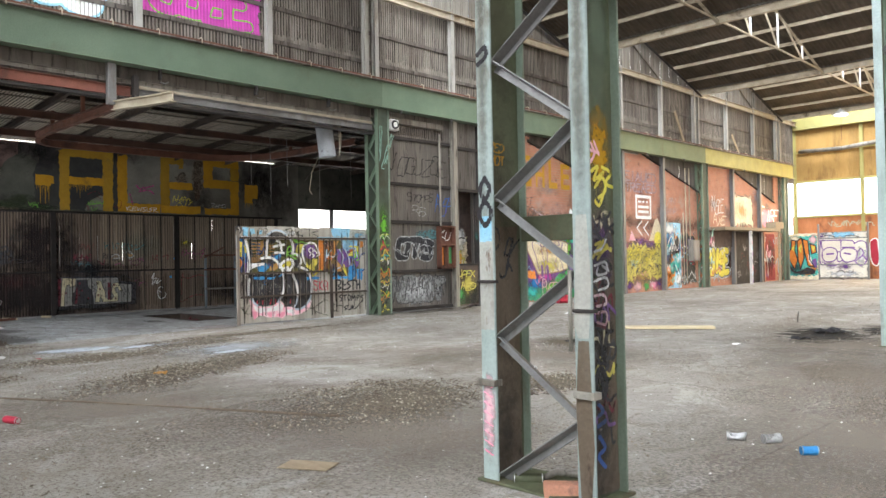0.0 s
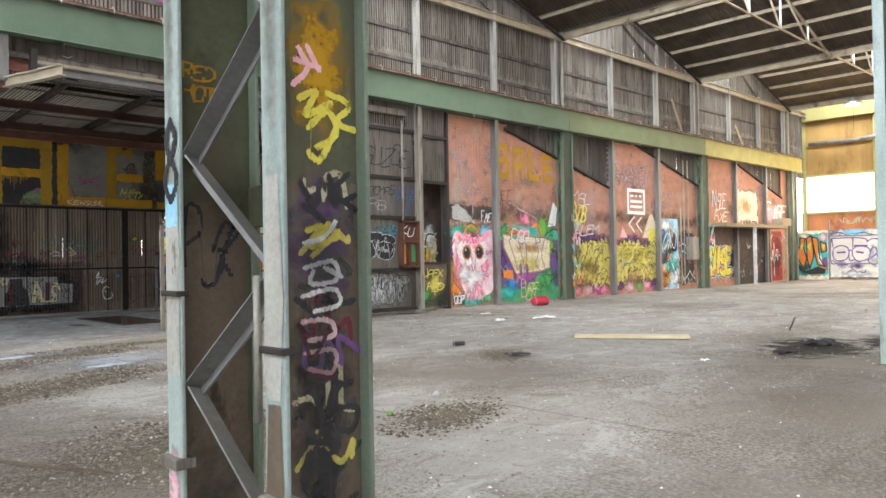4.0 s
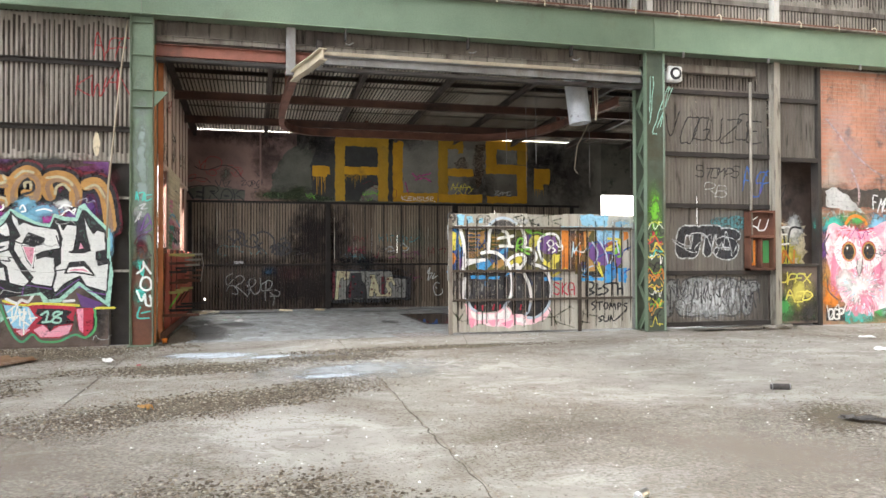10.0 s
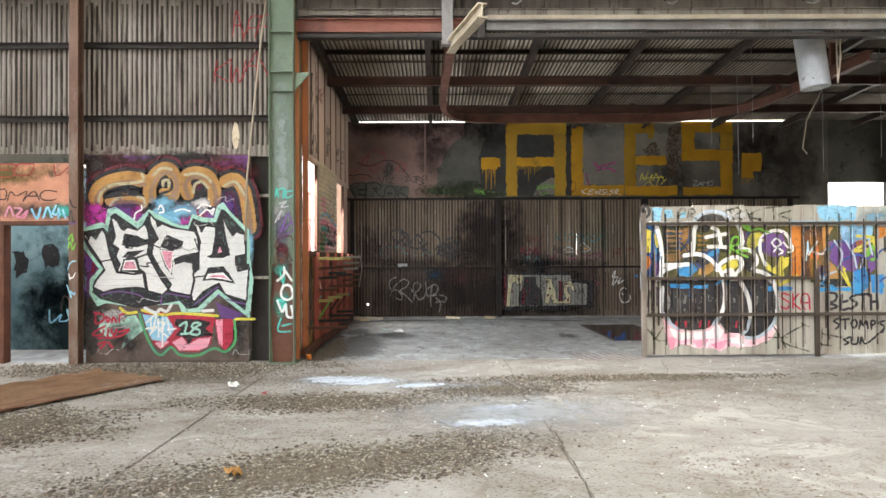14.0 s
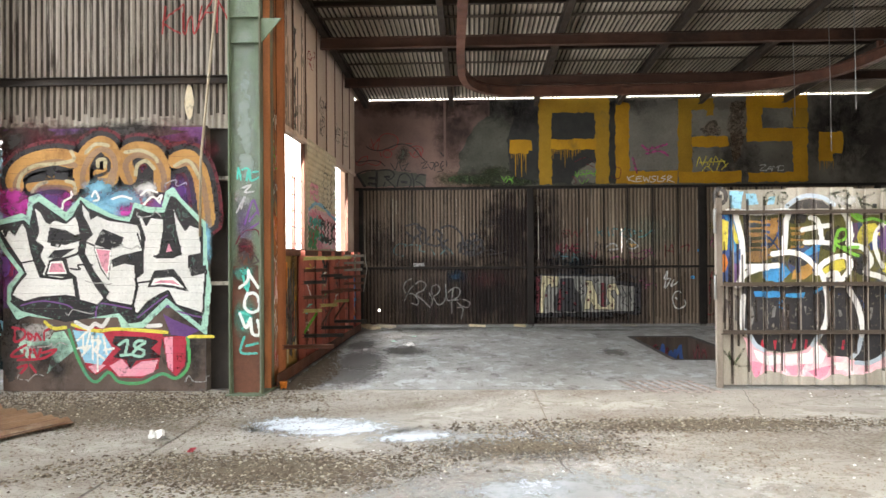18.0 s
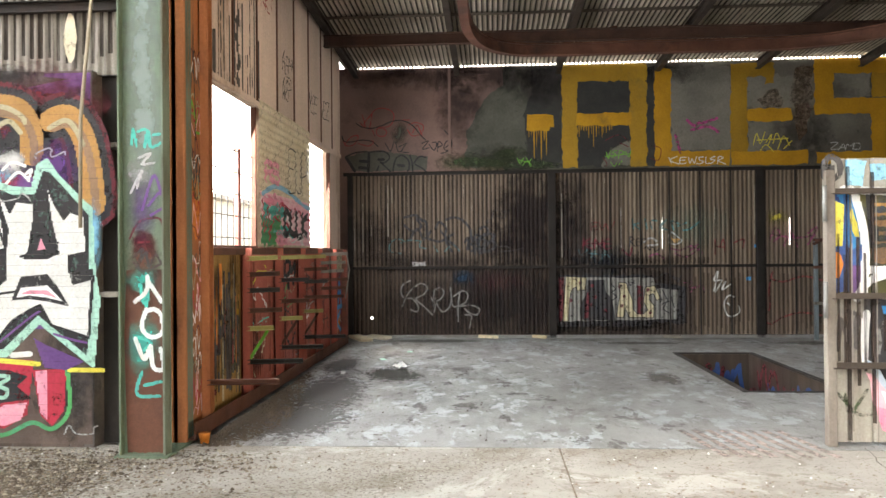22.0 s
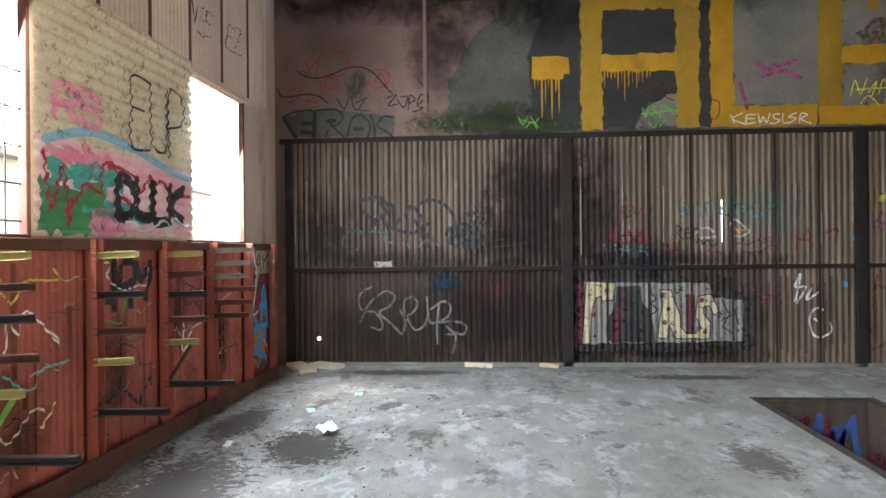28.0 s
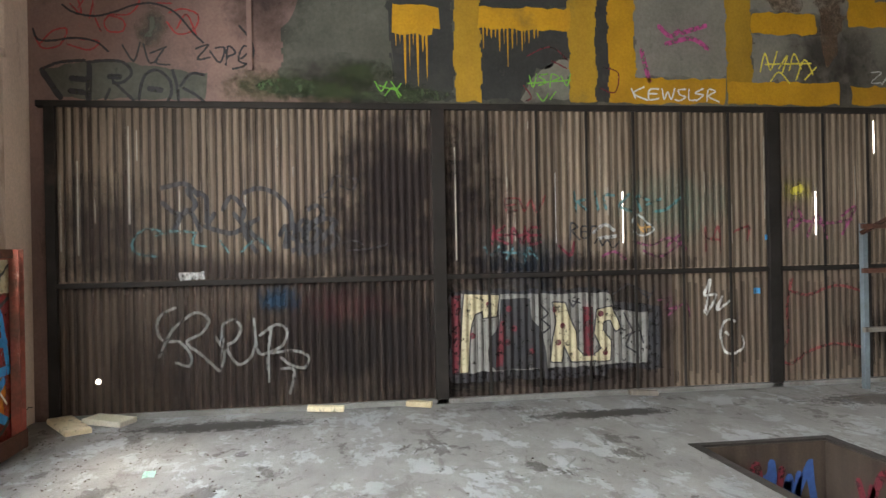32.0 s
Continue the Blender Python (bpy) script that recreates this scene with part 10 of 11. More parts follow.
# near free-standing column
NX0, NX1, NY = -3.08, -2.25, 3.63
SLW = Surf((-3.013, 0, 0), (0, 1, 0), (1, 0, 0), None, None, 0.003)
SRW = Surf((-2.303, 0, 0), (0, 1, 0), (1, 0, 0), None, None, 0.003)
SLF = Surf((0, NY, 0), (1, 0, 0), (0, -1, 0), None, None, 0.003)
tag_text("yellow_words", SLW, "RED", 3.67, 2.07, 0.13, 0.055, 0.009, "yellow", cols, 2, 0, 2, False, 0)
tag_text("yellow_words", SLW, "HOT", 3.67, 1.99, 0.13, 0.055, 0.009, "yellow", cols, 2, 0, 2, False, 0)
tag_text("black_tag", SLW, "PSK", 3.66, 1.3, 0.2, 0.22, 0.018, "black", cols, 2, 0.2)
paint("bare_lower", SLW, [rough(rect(3.655, 0.03, 3.93, 1.6), 4, 0.01)], M["worn_brown"], cols, 0, 0.01)
paint("bare_lower", SRW, [rough(rect(3.655, 0.03, 3.945, 1.62), 5, 0.01)], M["worn_brown"], cols, 0, 0.01)
paint("bare_lower", SLF, [rough(rect(-2.365, 0.03, -2.255, 0.92), 3, 0.004)], M["worn_brown"], cols, 0, 0.02)
for xx in (-3.03, -2.31):
    cloud("flange_grime", SLF, xx, 2.6, 0.05, 1.2, mist("worn_brown", 0.5, 9.0), cols, 0.3, 0.02)
for s_ in (SLW, SRW):
    cloud("web_grime", s_, 3.79, 1.75, 0.14, 0.5, mist("worn_brown", 0.4, 9.0), cols, 0.3, 0.02)
    cloud("web_grime", s_, 3.79, 3.2, 0.14, 1.2, mist("worn_brown", 0.2, 9.0), cols, 0.3, 0.02)
    cloud("web_grime", s_, 3.79, 0.3, 0.14, 0.5, mist("soft_black", 0.5, 9.0), cols, 0.35, 0.02)
paint("flange_paint", SLF, [rect(-3.075, 0.95, -2.965, 1.62)], M["bare_pale"], cols, 0, 0.02)
paint("flange_paint", SLF, [rect(-3.07, 1.5, -2.97, 1.66)], M["sky_blue"], cols, 1, 0.02)
paint("flange_tag", SLF, strokes([smooth_line(cm("-302,190 -306,183 -302,176 -298,183 -302,190"), 5), smooth_line(cm("-302,176 -307,168 -302,160 -297,168 -302,176"), 5), smooth_line(cm("-306,262 -299,266 -300,272 -306,268"), 4)], 0.03), M["black"], cols, 2)
cloud("pink_spray", SLF, -3.02, 0.42, 0.055, 0.3, mist("pale_pink", 0.9, 12.0), cols, 1, 0.02)
paint("pink_stripes", SLF, strokes([cm("-306,%d -299,%d" % (20 + 6 * k, 17 + 6 * k)) for k in range(8)], 0.012), M["pink"], cols, 2)
paint("flange_paint", SLF, [rough(rect(-2.365, 0.935, -2.255, 1.63), 3, 0.004)], M["bare_pale"], cols, 0, 0.02)
def wl(texts, w, colour, layer):
    paint("web_scrawl", SRW, strokes([smooth_line([(min(3.94, 3.67 + (p[0] - 3.67) * 1.1), p[1]) for p in cm(t)], 5) for t in texts], w * 1.2), M[colour], cols, layer, 0.005)
cloud("yellow_spray", SRW, 3.80, 2.0, 0.14, 0.26, mist("yellow", 0.9, 14.0), cols, 1, 0.02)
cloud("purple_spray", SRW, 3.80, 1.42, 0.14, 0.24, mist("purple", 0.7, 14.0), cols, 1, 0.02)
cloud("dark_spray", SRW, 3.80, 0.95, 0.14, 0.32, mist("soft_black", 0.7, 14.0), cols, 1, 0.02)
wl(("372,204 375,198 370,192", "375,205 379,198", "371,200 379,199"), 0.016, "pale_pink", 2)
wl(("372,188 378,191 374,183 383,188", "375,179 382,185 385,178 378,173", "375,171 379,169 385,180", "382,191 390,188 385,182 392,180"), 0.018, "lemon", 2)
wl(("372,161 377,154 379,162 384,154", "382,164 385,156 394,158", "389,165 384,159 393,153", "373,154 380,149"), 0.017, "black", 3)
wl(("374,146 382,148 375,141 385,144", "376,138 385,146"), 0.016, "lemon", 2.4)
wl(("373,142 380,144 384,149", "373,134 383,136 384,130 375,129 376,133", "372,125 383,127 385,122 376,120", "380,134 386,131"), 0.013, "white", 3)
wl(("372,117 381,117 383,112 374,111", "373,107 383,107 382,100 374,102"), 0.014, "pale_pink", 2.6)
wl(("372,115 375,105 381,114", "371,101 382,98"), 0.013, "dark_red", 2.8)
wl(("375,95 380,85 382,94 379,83", "385,96 382,89 391,87 389,80 384,81", "374,79 384,76 379,73"), 0.018, "black", 3)
wl(("374,75 372,66 379,59 382,67 378,75", "376,72 379,64"), 0.028, "black", 3.2)
wl(("374,55 378,51 374,49", "373,43 380,45", "374,37 379,30 373,26 379,19"), 0.022, "navy", 3)
for k in range(16):
    paint("web_scrawl", SRW, strokes([scrawl(3.72, 0.3 + 0.08 * k, 0.2, 0.16, 6, 1500 + k)], 0.02), M[("black", "purple", "dark_red", "black", "moss", "yellow_piece", "soft_black", "dull_cream")[k % 8]], cols, 1.6 + 0.03 * k, 0.005)
for v_ in (0.45, 0.75, 1.05, 1.35):
    cloud("dark_overspray", SRW, 3.79, v_, 0.13, 0.22, mist("soft_black", 0.55, 10.0), cols, 3.6, 0.02)
cloud("green_web", SRW, 3.80, 2.9, 0.14, 1.3, mist("green", 0.6, 4.0), cols, 0.5, 0.02)
fit_ = thing("column_fittings", "straps, conduit and bracket plate on the free-standing column", "fittings", (-2.7, 3.8, 0))
for xa in (-3.09, -2.37):
    part("strap", Geo().box(xa, xa + 0.14, NY - 0.03, NY + 0.05, 0.60, 0.64, 0.004), M["galv_light"], fit_)
    part("strap", Geo().box(xa, xa + 0.14, NY - 0.02, NY + 0.03, 1.24 if xa < -3 else 1.08, 1.26 if xa < -3 else 1.10, 0.003), M["dark_steel"], fit_)
part("conduit", Geo().tube([(-2.385, NY - 0.015, 0.86), (-2.385, NY - 0.015, 1.32)], 0.012, 8), M["galv_light"], fit_, smooth=True)
part("rod", Geo().tube([(-2.55, 3.93, 1.62), (-2.55, 3.93, 8.0)], 0.016, 8), M["galv_light"], fit_, smooth=True)
part("bracket_plate", Geo().box(-2.98, -2.34, 3.925, 3.945, 1.50, 1.66, 0.004), M["green_grey"], fit_)
part("bracket_box", Geo().box(-2.25, -1.95, 3.66, 3.92, 2.98, 3.6, 0.01), M["rust"], fit_)

# ---- hanging track, duct and cables in the side room ----


def sweep(g, path, prof):
    """Sweeps a closed profile (across, up) along a level path."""
    rings = []
    for i, p in enumerate(path):
        a, b = Vector(path[max(i - 1, 0)]), Vector(path[min(i + 1, len(path) - 1)])
        d = (b - a).normalized()
        side_ = Vector((d.y, -d.x, 0)).normalized()
        rings.append([Vector(p) + side_ * q[0] + Vector((0, 0, q[1])) for q in prof])
    n = len(prof)
    base = len(g.v)
    for r in rings:
        g.v.extend(tuple(v) for v in r)
    for i in range(len(rings) - 1):
        g.f.extend((base + i * n + k, base + i * n + (k + 1) % n, base + (i + 1) * n + (k + 1) % n, base + (i + 1) * n + k) for k in range(n))
    g.f.append(tuple(base + k for k in range(n))[::-1])
    g.f.append(tuple(base + (len(rings) - 1) * n + k for k in range(n)))
    return g


IPROF = [(-0.06, -0.09), (0.06, -0.09), (0.06, -0.072), (0.008, -0.072), (0.008, 0.072), (0.06, 0.072), (0.06, 0.09), (-0.06, 0.09), (-0.06, 0.072), (-0.008, 0.072), (-0.008, -0.072), (-0.06, -0.072)]
track = thing("hoist_track", "rusty curved overhead hoist track, pale at its open end", "track", (-17, 9, 4.5))
TRK = [(-14.7, 5.93), (-15.6, 5.9), (-17.0, 5.86), (-18.3, 5.85), (-19.1, 5.9), (-19.7, 6.08), (-20.08, 6.45), (-20.2, 7.0), (-20.2, 8.5), (-20.2, 10.2), (-20.05, 11.0), (-19.6, 11.65), (-18.9, 12.05), (-17.9, 12.2), (-16.5, 12.25), (-15.2, 12.3)]
part("track_beam", sweep(Geo(), [(p[0], p[1], 4.53) for p in smooth_line(TRK, 5)], IPROF), M["rust"], track)
part("track_end", sweep(Geo(), [(-12.85, 6.27, 4.45), (-13.6, 6.12, 4.47), (-14.3, 5.98, 4.51), (-14.7, 5.93, 4.53)], IPROF), M["cream_steel"], track, "pale painted open end")
for x, y in ((-16.2, 5.88), (-18.0, 5.86), (-20.2, 8.0), (-20.2, 10.0), (-18.0, 12.2), (-16.2, 12.26)):
    part("track_hanger", Geo().box(x - 0.03, x + 0.03, y - 0.04, y + 0.04, 4.61, room_roof_z(x) - 0.14), M["rust"], track)
duct = thing("flue_duct", "short bright zinc flue hanging from the side room roof", "duct", (-15.4, 11.5, 4.1))
g = Geo()
ring = 20
pts = [Vector((-15.36, 11.55, 4.08)), Vector((-15.44, 11.42, 5.37))]
g.tube(pts, 0.215, ring, False)
g.tube(pts, 0.208, ring, False)
g.f += [(k, (k + 1) % ring, 2 * ring + (k + 1) % ring, 2 * ring + k) for k in range(ring)]
part("flue_tube", g, M["zinc"], duct, smooth=True)
part("seam", Geo().tube([(-15.36 + 0.2, 11.6, 4.09), (-15.42 + 0.2, 11.5, 4.95)], 0.008, 6), M["zinc"], duct)
part("bent_rod", Geo().tube([(-15.2, 11.82, 5.1), (-15.18, 11.84, 4.5), (-15.19, 11.8, 4.12)], 0.012, 6), M["cream_steel"], duct)
part("bent_rod", Geo().tube([(-15.2, 11.78, 5.1), (-15.15, 11.76, 4.7), (-15.19, 11.8, 4.12)], 0.01, 6), M["cream_steel"], duct)
for k, (x, y, z0) in enumerate(((-17.5, 11.2, 3.0), (-16.4, 11.0, 3.4), (-17.2, 12.6, 3.0), (-16.8, 13.4, 3.2), (-18.0, 10.9, 3.6))):
    solo("hanging_wire", Geo().tube([(x, y, room_roof_z(x) - 0.02), (x + 0.01, y + 0.01, (z0 + 5) / 2), (x, y + 0.02, z0)], 0.006, 5), M["grey_steel"], "thin wire hanging from the side room roof", "wire", group="hanging wires")
solo("loose_cable", Geo().tube(smooth_line([(0, 0), (1, 1), (2, 2)], 2) and [(-17.0, 12.55, 5.1), (-17.02, 12.5, 4.4), (-17.05, 12.25, 3.9), (-17.1, 12.2, 3.4), (-17.1, 12.28, 3.3)], 0.012, 6), M["cream_steel"], "loose pale cable dangling from the roof", "cable", smooth=True)
solo("loose_cable", Geo().tube([(-17.0, 12.6, 5.1), (-17.1, 12.5, 4.2), (-17.2, 12.15, 3.7)], 0.01, 6), M["dark_steel"], "loose dark cable dangling from the roof", "cable", smooth=True)
# straps under the crane girder
for y in (6.8, 9.0, 11.0):
    s = thing("girder_strap", "bent pale steel strap under the crane girder", "strap", (-14.5, y, 5.1), group="girder straps")
    part("strap_plate", Geo().box(-14.62, -14.47, y - 0.012, y + 0.012, 5.16, 5.355, 0.004), M["dark_steel"], s)
    part("strap_hook", Geo().tube([(-14.5, y, 5.1), (-14.42, y + 0.05, 5.06), (-14.40, y + 0.12, 5.1)], 0.011, 6), M["grey_steel"], s)
for y in (13.3, 15.2, 17.4, 20.3, 26.0, 29.0, 35.0):
    solo("girder_clip", Geo().box(-14.50, -14.44, y - 0.012, y + 0.012, 5.27, 5.38, 0.004), M["grey_steel"], "small pale clip hanging under the girder", "clip", group="girder clips")

# ---- far end of the hall ----
shed = thing("lean_to_canopy", "small flat timber canopy over flat dark shade panels against the brick wall", "canopy", (-14.4, 35, 2.5))
part("canopy_board", Geo().box(-14.86, -14.0, 31.7, 38.0, 2.48, 2.62, 0.01), M["wood"], shed)
# flat dark panels draw the shade under the canopy
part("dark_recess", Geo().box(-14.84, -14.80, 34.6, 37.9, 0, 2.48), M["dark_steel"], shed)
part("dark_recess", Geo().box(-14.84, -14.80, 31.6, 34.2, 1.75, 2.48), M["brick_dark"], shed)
part("canopy_post", Geo().box(-14.1, -13.98, 34.4, 34.52, 0, 2.48, 0.004), M["silver_paint"], shed)
part("canopy_post", Geo().box(-14.1, -14.0, 37.85, 37.95, 0, 2.48, 0.004), M["wood"], shed)
part("cabinet", Geo().box(-14.5, -14.0, 37.4, 38.4, 2.62, 2.95, 0.01), M["wood"], shed)
endf = thing("painted_end_fence", "painted timber and sheet-iron fence at the end of the hall", "fence", (-13.4, 41.6, 0))
for k in range(9):
    part("board", Geo().box(-15.0 + 0.178 * k, -14.825 + 0.178 * k, 41.55, 41.6, 0, 2.42 + 0.02 * (k % 2), 0.004), M["cream"], endf)
for k in range(12):
    part("sheet_rib", Geo().box(-13.38 + 0.19 * k, -13.195 + 0.19 * k, 41.56, 41.59, 0.05, 2.45, 0.006), M["galv_light"], endf)
part("fence_post", Geo().box(-13.45, -13.38, 41.5, 41.6, 0, 2.9, 0.004), M["grey_steel"], endf)
part("fence_post", Geo().box(-11.12, -11.05, 41.5, 41.6, 0, 2.9, 0.004), M["grey_steel"], endf)
for z in (0.75, 2.1):
    part("fence_rail", Geo().box(-13.4, -11.1, 41.52, 41.56, z, z + 0.06), M["grey_steel"], endf)
SE = Surf((0, 41.55, 0), (1, 0, 0), (0, -1, 0), None, None, 0.012)


def pe(polys, colour, layer):
    paint("painted_shape", SE, polys, M[colour], endf, layer, 0.03)


pe([rough(rect(-14.95, 0.2, -13.5, 2.3), 2, 0.05)], "teal", 0)
for u, v, ru, rv, c in ((-14.6, 2.1, 0.4, 0.3, "cream"), (-13.7, 0.6, 0.3, 0.4, "orange"), (-14.6, 0.5, 0.4, 0.4, "soft_black"), (-13.65, 2.1, 0.3, 0.3, "pale_pink"), (-14.0, 0.4, 0.5, 0.25, "gold")):
    cloud("spray_cloud", SE, u, v, ru, rv, mist(c, 0.85), endf, 0.5, 0.1)
SAN = [cm(t) for t in ("-1480,211 -1456,206 -1462,156 -1448,105 -1464,55 -1487,96 -1501,136 -1479,166", "-1449,205 -1426,220 -1418,169 -1415,114 -1435,55 -1446,105", "-1422,214 -1394,204 -1387,104 -1364,64 -1397,74 -1410,134", "-1385,188 -1357,178 -1353,143 -1377,134")]
pe(SAN, "orange", 2)
pe([cm("-1481,166 -1456,190 -1462,145"), cm("-1444,165 -1424,194 -1431,135"), cm("-1380,178 -1359,171 -1367,141")], "lemon", 3)
pe([cm("-1395,134 -1377,114 -1376,74 -1392,94")], "white", 3)
paint("painted_line", SE, [q for f_ in SAN for q in outline(f_, 0.06)], M["black"], endf, 4, 0.02)
pe([cm("-1492,85 -1464,40 -1436,45 -1397,65 -1360,52 -1365,30 -1436,25 -1484,45")], "black", 1.5)
pe([cm("-1376,104 -1354,114 -1352,64 -1369,59")], "purple", 2.5)
pe([rough(rect(-13.38, 0.15, -11.15, 2.4), 4, 0.03)], "pale_wall", 0)
for u, v, ru, rv, c in ((-12.3, 2.3, 1.0, 0.2, "sky_blue"), (-13.2, 2.25, 0.3, 0.2, "purple"), (-12.9, 0.75, 0.3, 0.25, "purple"), (-12.2, 0.7, 0.45, 0.25, "purple"), (-11.4, 1.2, 0.3, 0.6, "silver_paint"), (-12.3, 0.3, 1.0, 0.2, "silver_paint")):
    cloud("spray_cloud", SE, u, v, ru, rv, mist(c, 0.8), endf, 0.5, 0.1)
def fl(texts, w, colour, layer):
    paint("painted_line", SE, strokes([smooth_line(cm(t), 5) for t in texts], w), M[colour], endf, layer, 0.02)
fl(("-1330,202 -1238,203 -1181,197 -1173,182", "-1329,197 -1325,162", "-1322,152 -1293,166 -1259,156 -1253,126 -1268,98 -1308,93 -1326,118 -1322,152", "-1238,146 -1217,161 -1178,158 -1161,139 -1170,101 -1214,90 -1236,116 -1238,146", "-1256,143 -1238,143", "-1254,122 -1250,93 -1232,97", "-1327,94 -1295,74 -1259,73", "-1234,198 -1235,160", "-1173,182 -1146,196 -1117,181 -1117,100 -1145,72 -1171,92", "-1161,134 -1143,158 -1131,134 -1148,110", "-1171,92 -1135,120 -1119,100", "-1333,202 -1338,103 -1323,74"), 0.055, "purple", 2)
fl(("-1303,132 -1271,134", "-1218,135 -1191,130", "-1226,164 -1173,163"), 0.09, "purple", 3)
fl(("-1260,39 -1233,49 -1220,34", "-1216,44 -1189,34 -1180,49", "-1288,5 -1252,10 -1225,1", "-1208,6 -1173,11 -1138,4", "-1319,226 -1291,230 -1264,219", "-1220,222 -1185,226 -1142,214"), 0.04, "soft_black", 3)
# orange figure and pale words on the end wall
SNW = Surf((0, NORTH, 0), (1, 0, 0), (0, -1, 0), None, None, 0.004)
paint("red_figure", SNW, [cm("-1138,195 -1115,210 -1100,190 -1102,150 -1095,120 -1105,70 -1130,80 -1140,130")], M["crimson"], north, 1, 0.03)
paint("figure_line", SNW, strokes([smooth_line(cm("-1138,195 -1115,210 -1100,190 -1102,150 -1095,120 -1105,70 -1130,80 -1140,130 -1138,195"), 3)], 0.05), M["white"], north, 2, 0.03)
paint("pale_words", SNW, strokes([scrawl(-13.4 + 0.35 * k, 2.75, 0.5, 0.35, 6, 1200 + k) for k in range(6)], 0.05), M["dull_cream"], north, 1, 0.03)
for z_ in (0.0,):
    part("yellow_pipe", Geo().tube([(-10.75, NORTH - 0.12, 0), (-10.75, NORTH - 0.12, 1.2)], 0.06, 8), M["lemon"], north, smooth=True)
el = thing("electrical_cabinet", "grey wall cabinet with tags and conduits", "cabinet", (-14.7, 30.3, 1.2))
part("cabinet_body", Geo().box(-14.86, -14.62, 29.95, 30.55, 1.15, 2.05, 0.01), M["galv_light"], el)
part("cabinet_door", Geo().box(-14.62, -14.60, 29.98, 30.52, 1.18, 2.02, 0.006), M["grey_steel"], el)
for y in (29.5, 29.75, 30.1):
    part("conduit", Geo().tube([(-14.82, y, 0.3 if y < 30 else 2.0), (-14.82, y, 3.2 if y < 29.6 else 5.1)], 0.025, 8), M["cream_steel"], el, smooth=True)
hb_ = thing("high_bay_lamp", "bright lit high-bay lamp hanging under the end roof", "lamp", (-11.9, 40.6, 8.2))
part("shade", Geo().tube([(-11.9, 40.6, 8.62), (-11.9, 40.6, 8.5), (-11.9, 40.6, 8.3)], [0.08, 0.14, 0.42], 18), M["aluminium"], hb_, smooth=True)
part("bulb", Geo().tube([(-11.9, 40.6, 8.34), (-11.9, 40.6, 8.24)], 0.3, 14), glow, hb_)
part("stem", Geo().tube([(-11.9, 40.6, 8.6), (-11.9, 40.6, 10.0)], 0.015, 6), M["dark_steel"], hb_)
part("cord", Geo().tube([(-11.9, 40.6, 8.24), (-11.9, 40.6, 7.0)], 0.012, 6), M["rust"], hb_)
lp = thing("leaning_post_board", "timber board leaning on the upper wall girts", "board", (-14.8, 28.9, 6.2))
part("board", Geo().bar((-14.78, 28.9, 7.4), (-14.78, 29.7, 6.15), 0.16, 0.02, (1, 0, 0)), M["wood"], lp)
lp2 = thing("leaning_post_board", "short timber board leaning on the upper wall", "board", (-14.8, 34.8, 6.2))
part("board", Geo().bar((-14.78, 34.4, 7.0), (-14.78, 35.2, 6.15), 0.16, 0.02, (1, 0, 0)), M["wood"], lp2)
dp = solo("downpipe", Geo().tube([(-14.75, 40.2, 8.3), (-14.75, 40.2, 5.5), (-14.75, 40.2, 0.2)], 0.05, 10), M["cream_steel"], "cream downpipe beside the last column", "downpipe", smooth=True)
SU = Surf((-15.02, 0, 0), (0, 1, 0), (1, 0, 0), wave, None, 0.012)
hiart = thing("upper_wall_paint", "magenta and pale bubble letters high on corrugated iron", "graffiti", (-15, 7, 6.5), "structure")
paint("magenta_ground", SU, [rough(rect(6.6, 6.66, 9.4, 7.9), 3, 0.05)], M["magenta"], hiart, 0, 0.02)
throwup("pink_letters", SU, "SBEE", 6.9, 6.8, 2.3, 0.8, 0.22, "magenta", "lime", hiart, 1, 0.1)
throwup("pale_letters", SU, "OCS", 3.9, 6.5, 1.9, 0.8, 0.28, "white", "sky_blue", hiart, 1, 0.1)

# ---- things lying on the floor ----
board = thing("loose_plank", "pale weathered plank lying on the concrete", "plank", (-7, 13.1, 0))
part("plank_board", Geo().bar((-7.72, 12.62, 0.035), (-6.2, 13.62, 0.035), 0.30, 0.045, (0, 0, 1), 0.004), M["wood_pale"], board)
def crack(pts, seed, w=0.016):
    """A ragged crack filled with dirt, flush with the concrete."""
    rnd, g = random.Random(seed), Geo()
    line = []
    for (xa, ya), (xb, yb) in zip(pts, pts[1:]):
        n = max(2, int(math.hypot(xb - xa, yb - ya) / 0.12))
        line += [(xa + (xb - xa) * k / n + rnd.uniform(-0.02, 0.02), ya + (yb - ya) * k / n + rnd.uniform(-0.02, 0.02)) for k in range(n)]
    for k in range(len(line) - 1):
        (xa, ya), (xb, yb) = line[k], line[k + 1]
        ln = math.hypot(xb - xa, yb - ya) or 1
        nx, ny, wa = -(yb - ya) / ln, (xb - xa) / ln, w * rnd.uniform(0.3, 0.9)
        g.add([(xa - nx * wa, ya - ny * wa, 0.0028), (xb - nx * wa, yb - ny * wa, 0.0028), (xb + nx * wa, yb + ny * wa, 0.0028), (xa + nx * wa, ya + ny * wa, 0.0028)], [(0, 1, 2, 3)])
    solo("floor_crack", g, M["crack_dirt"], "thin dirt-filled crack across the concrete", "crack", "structure")


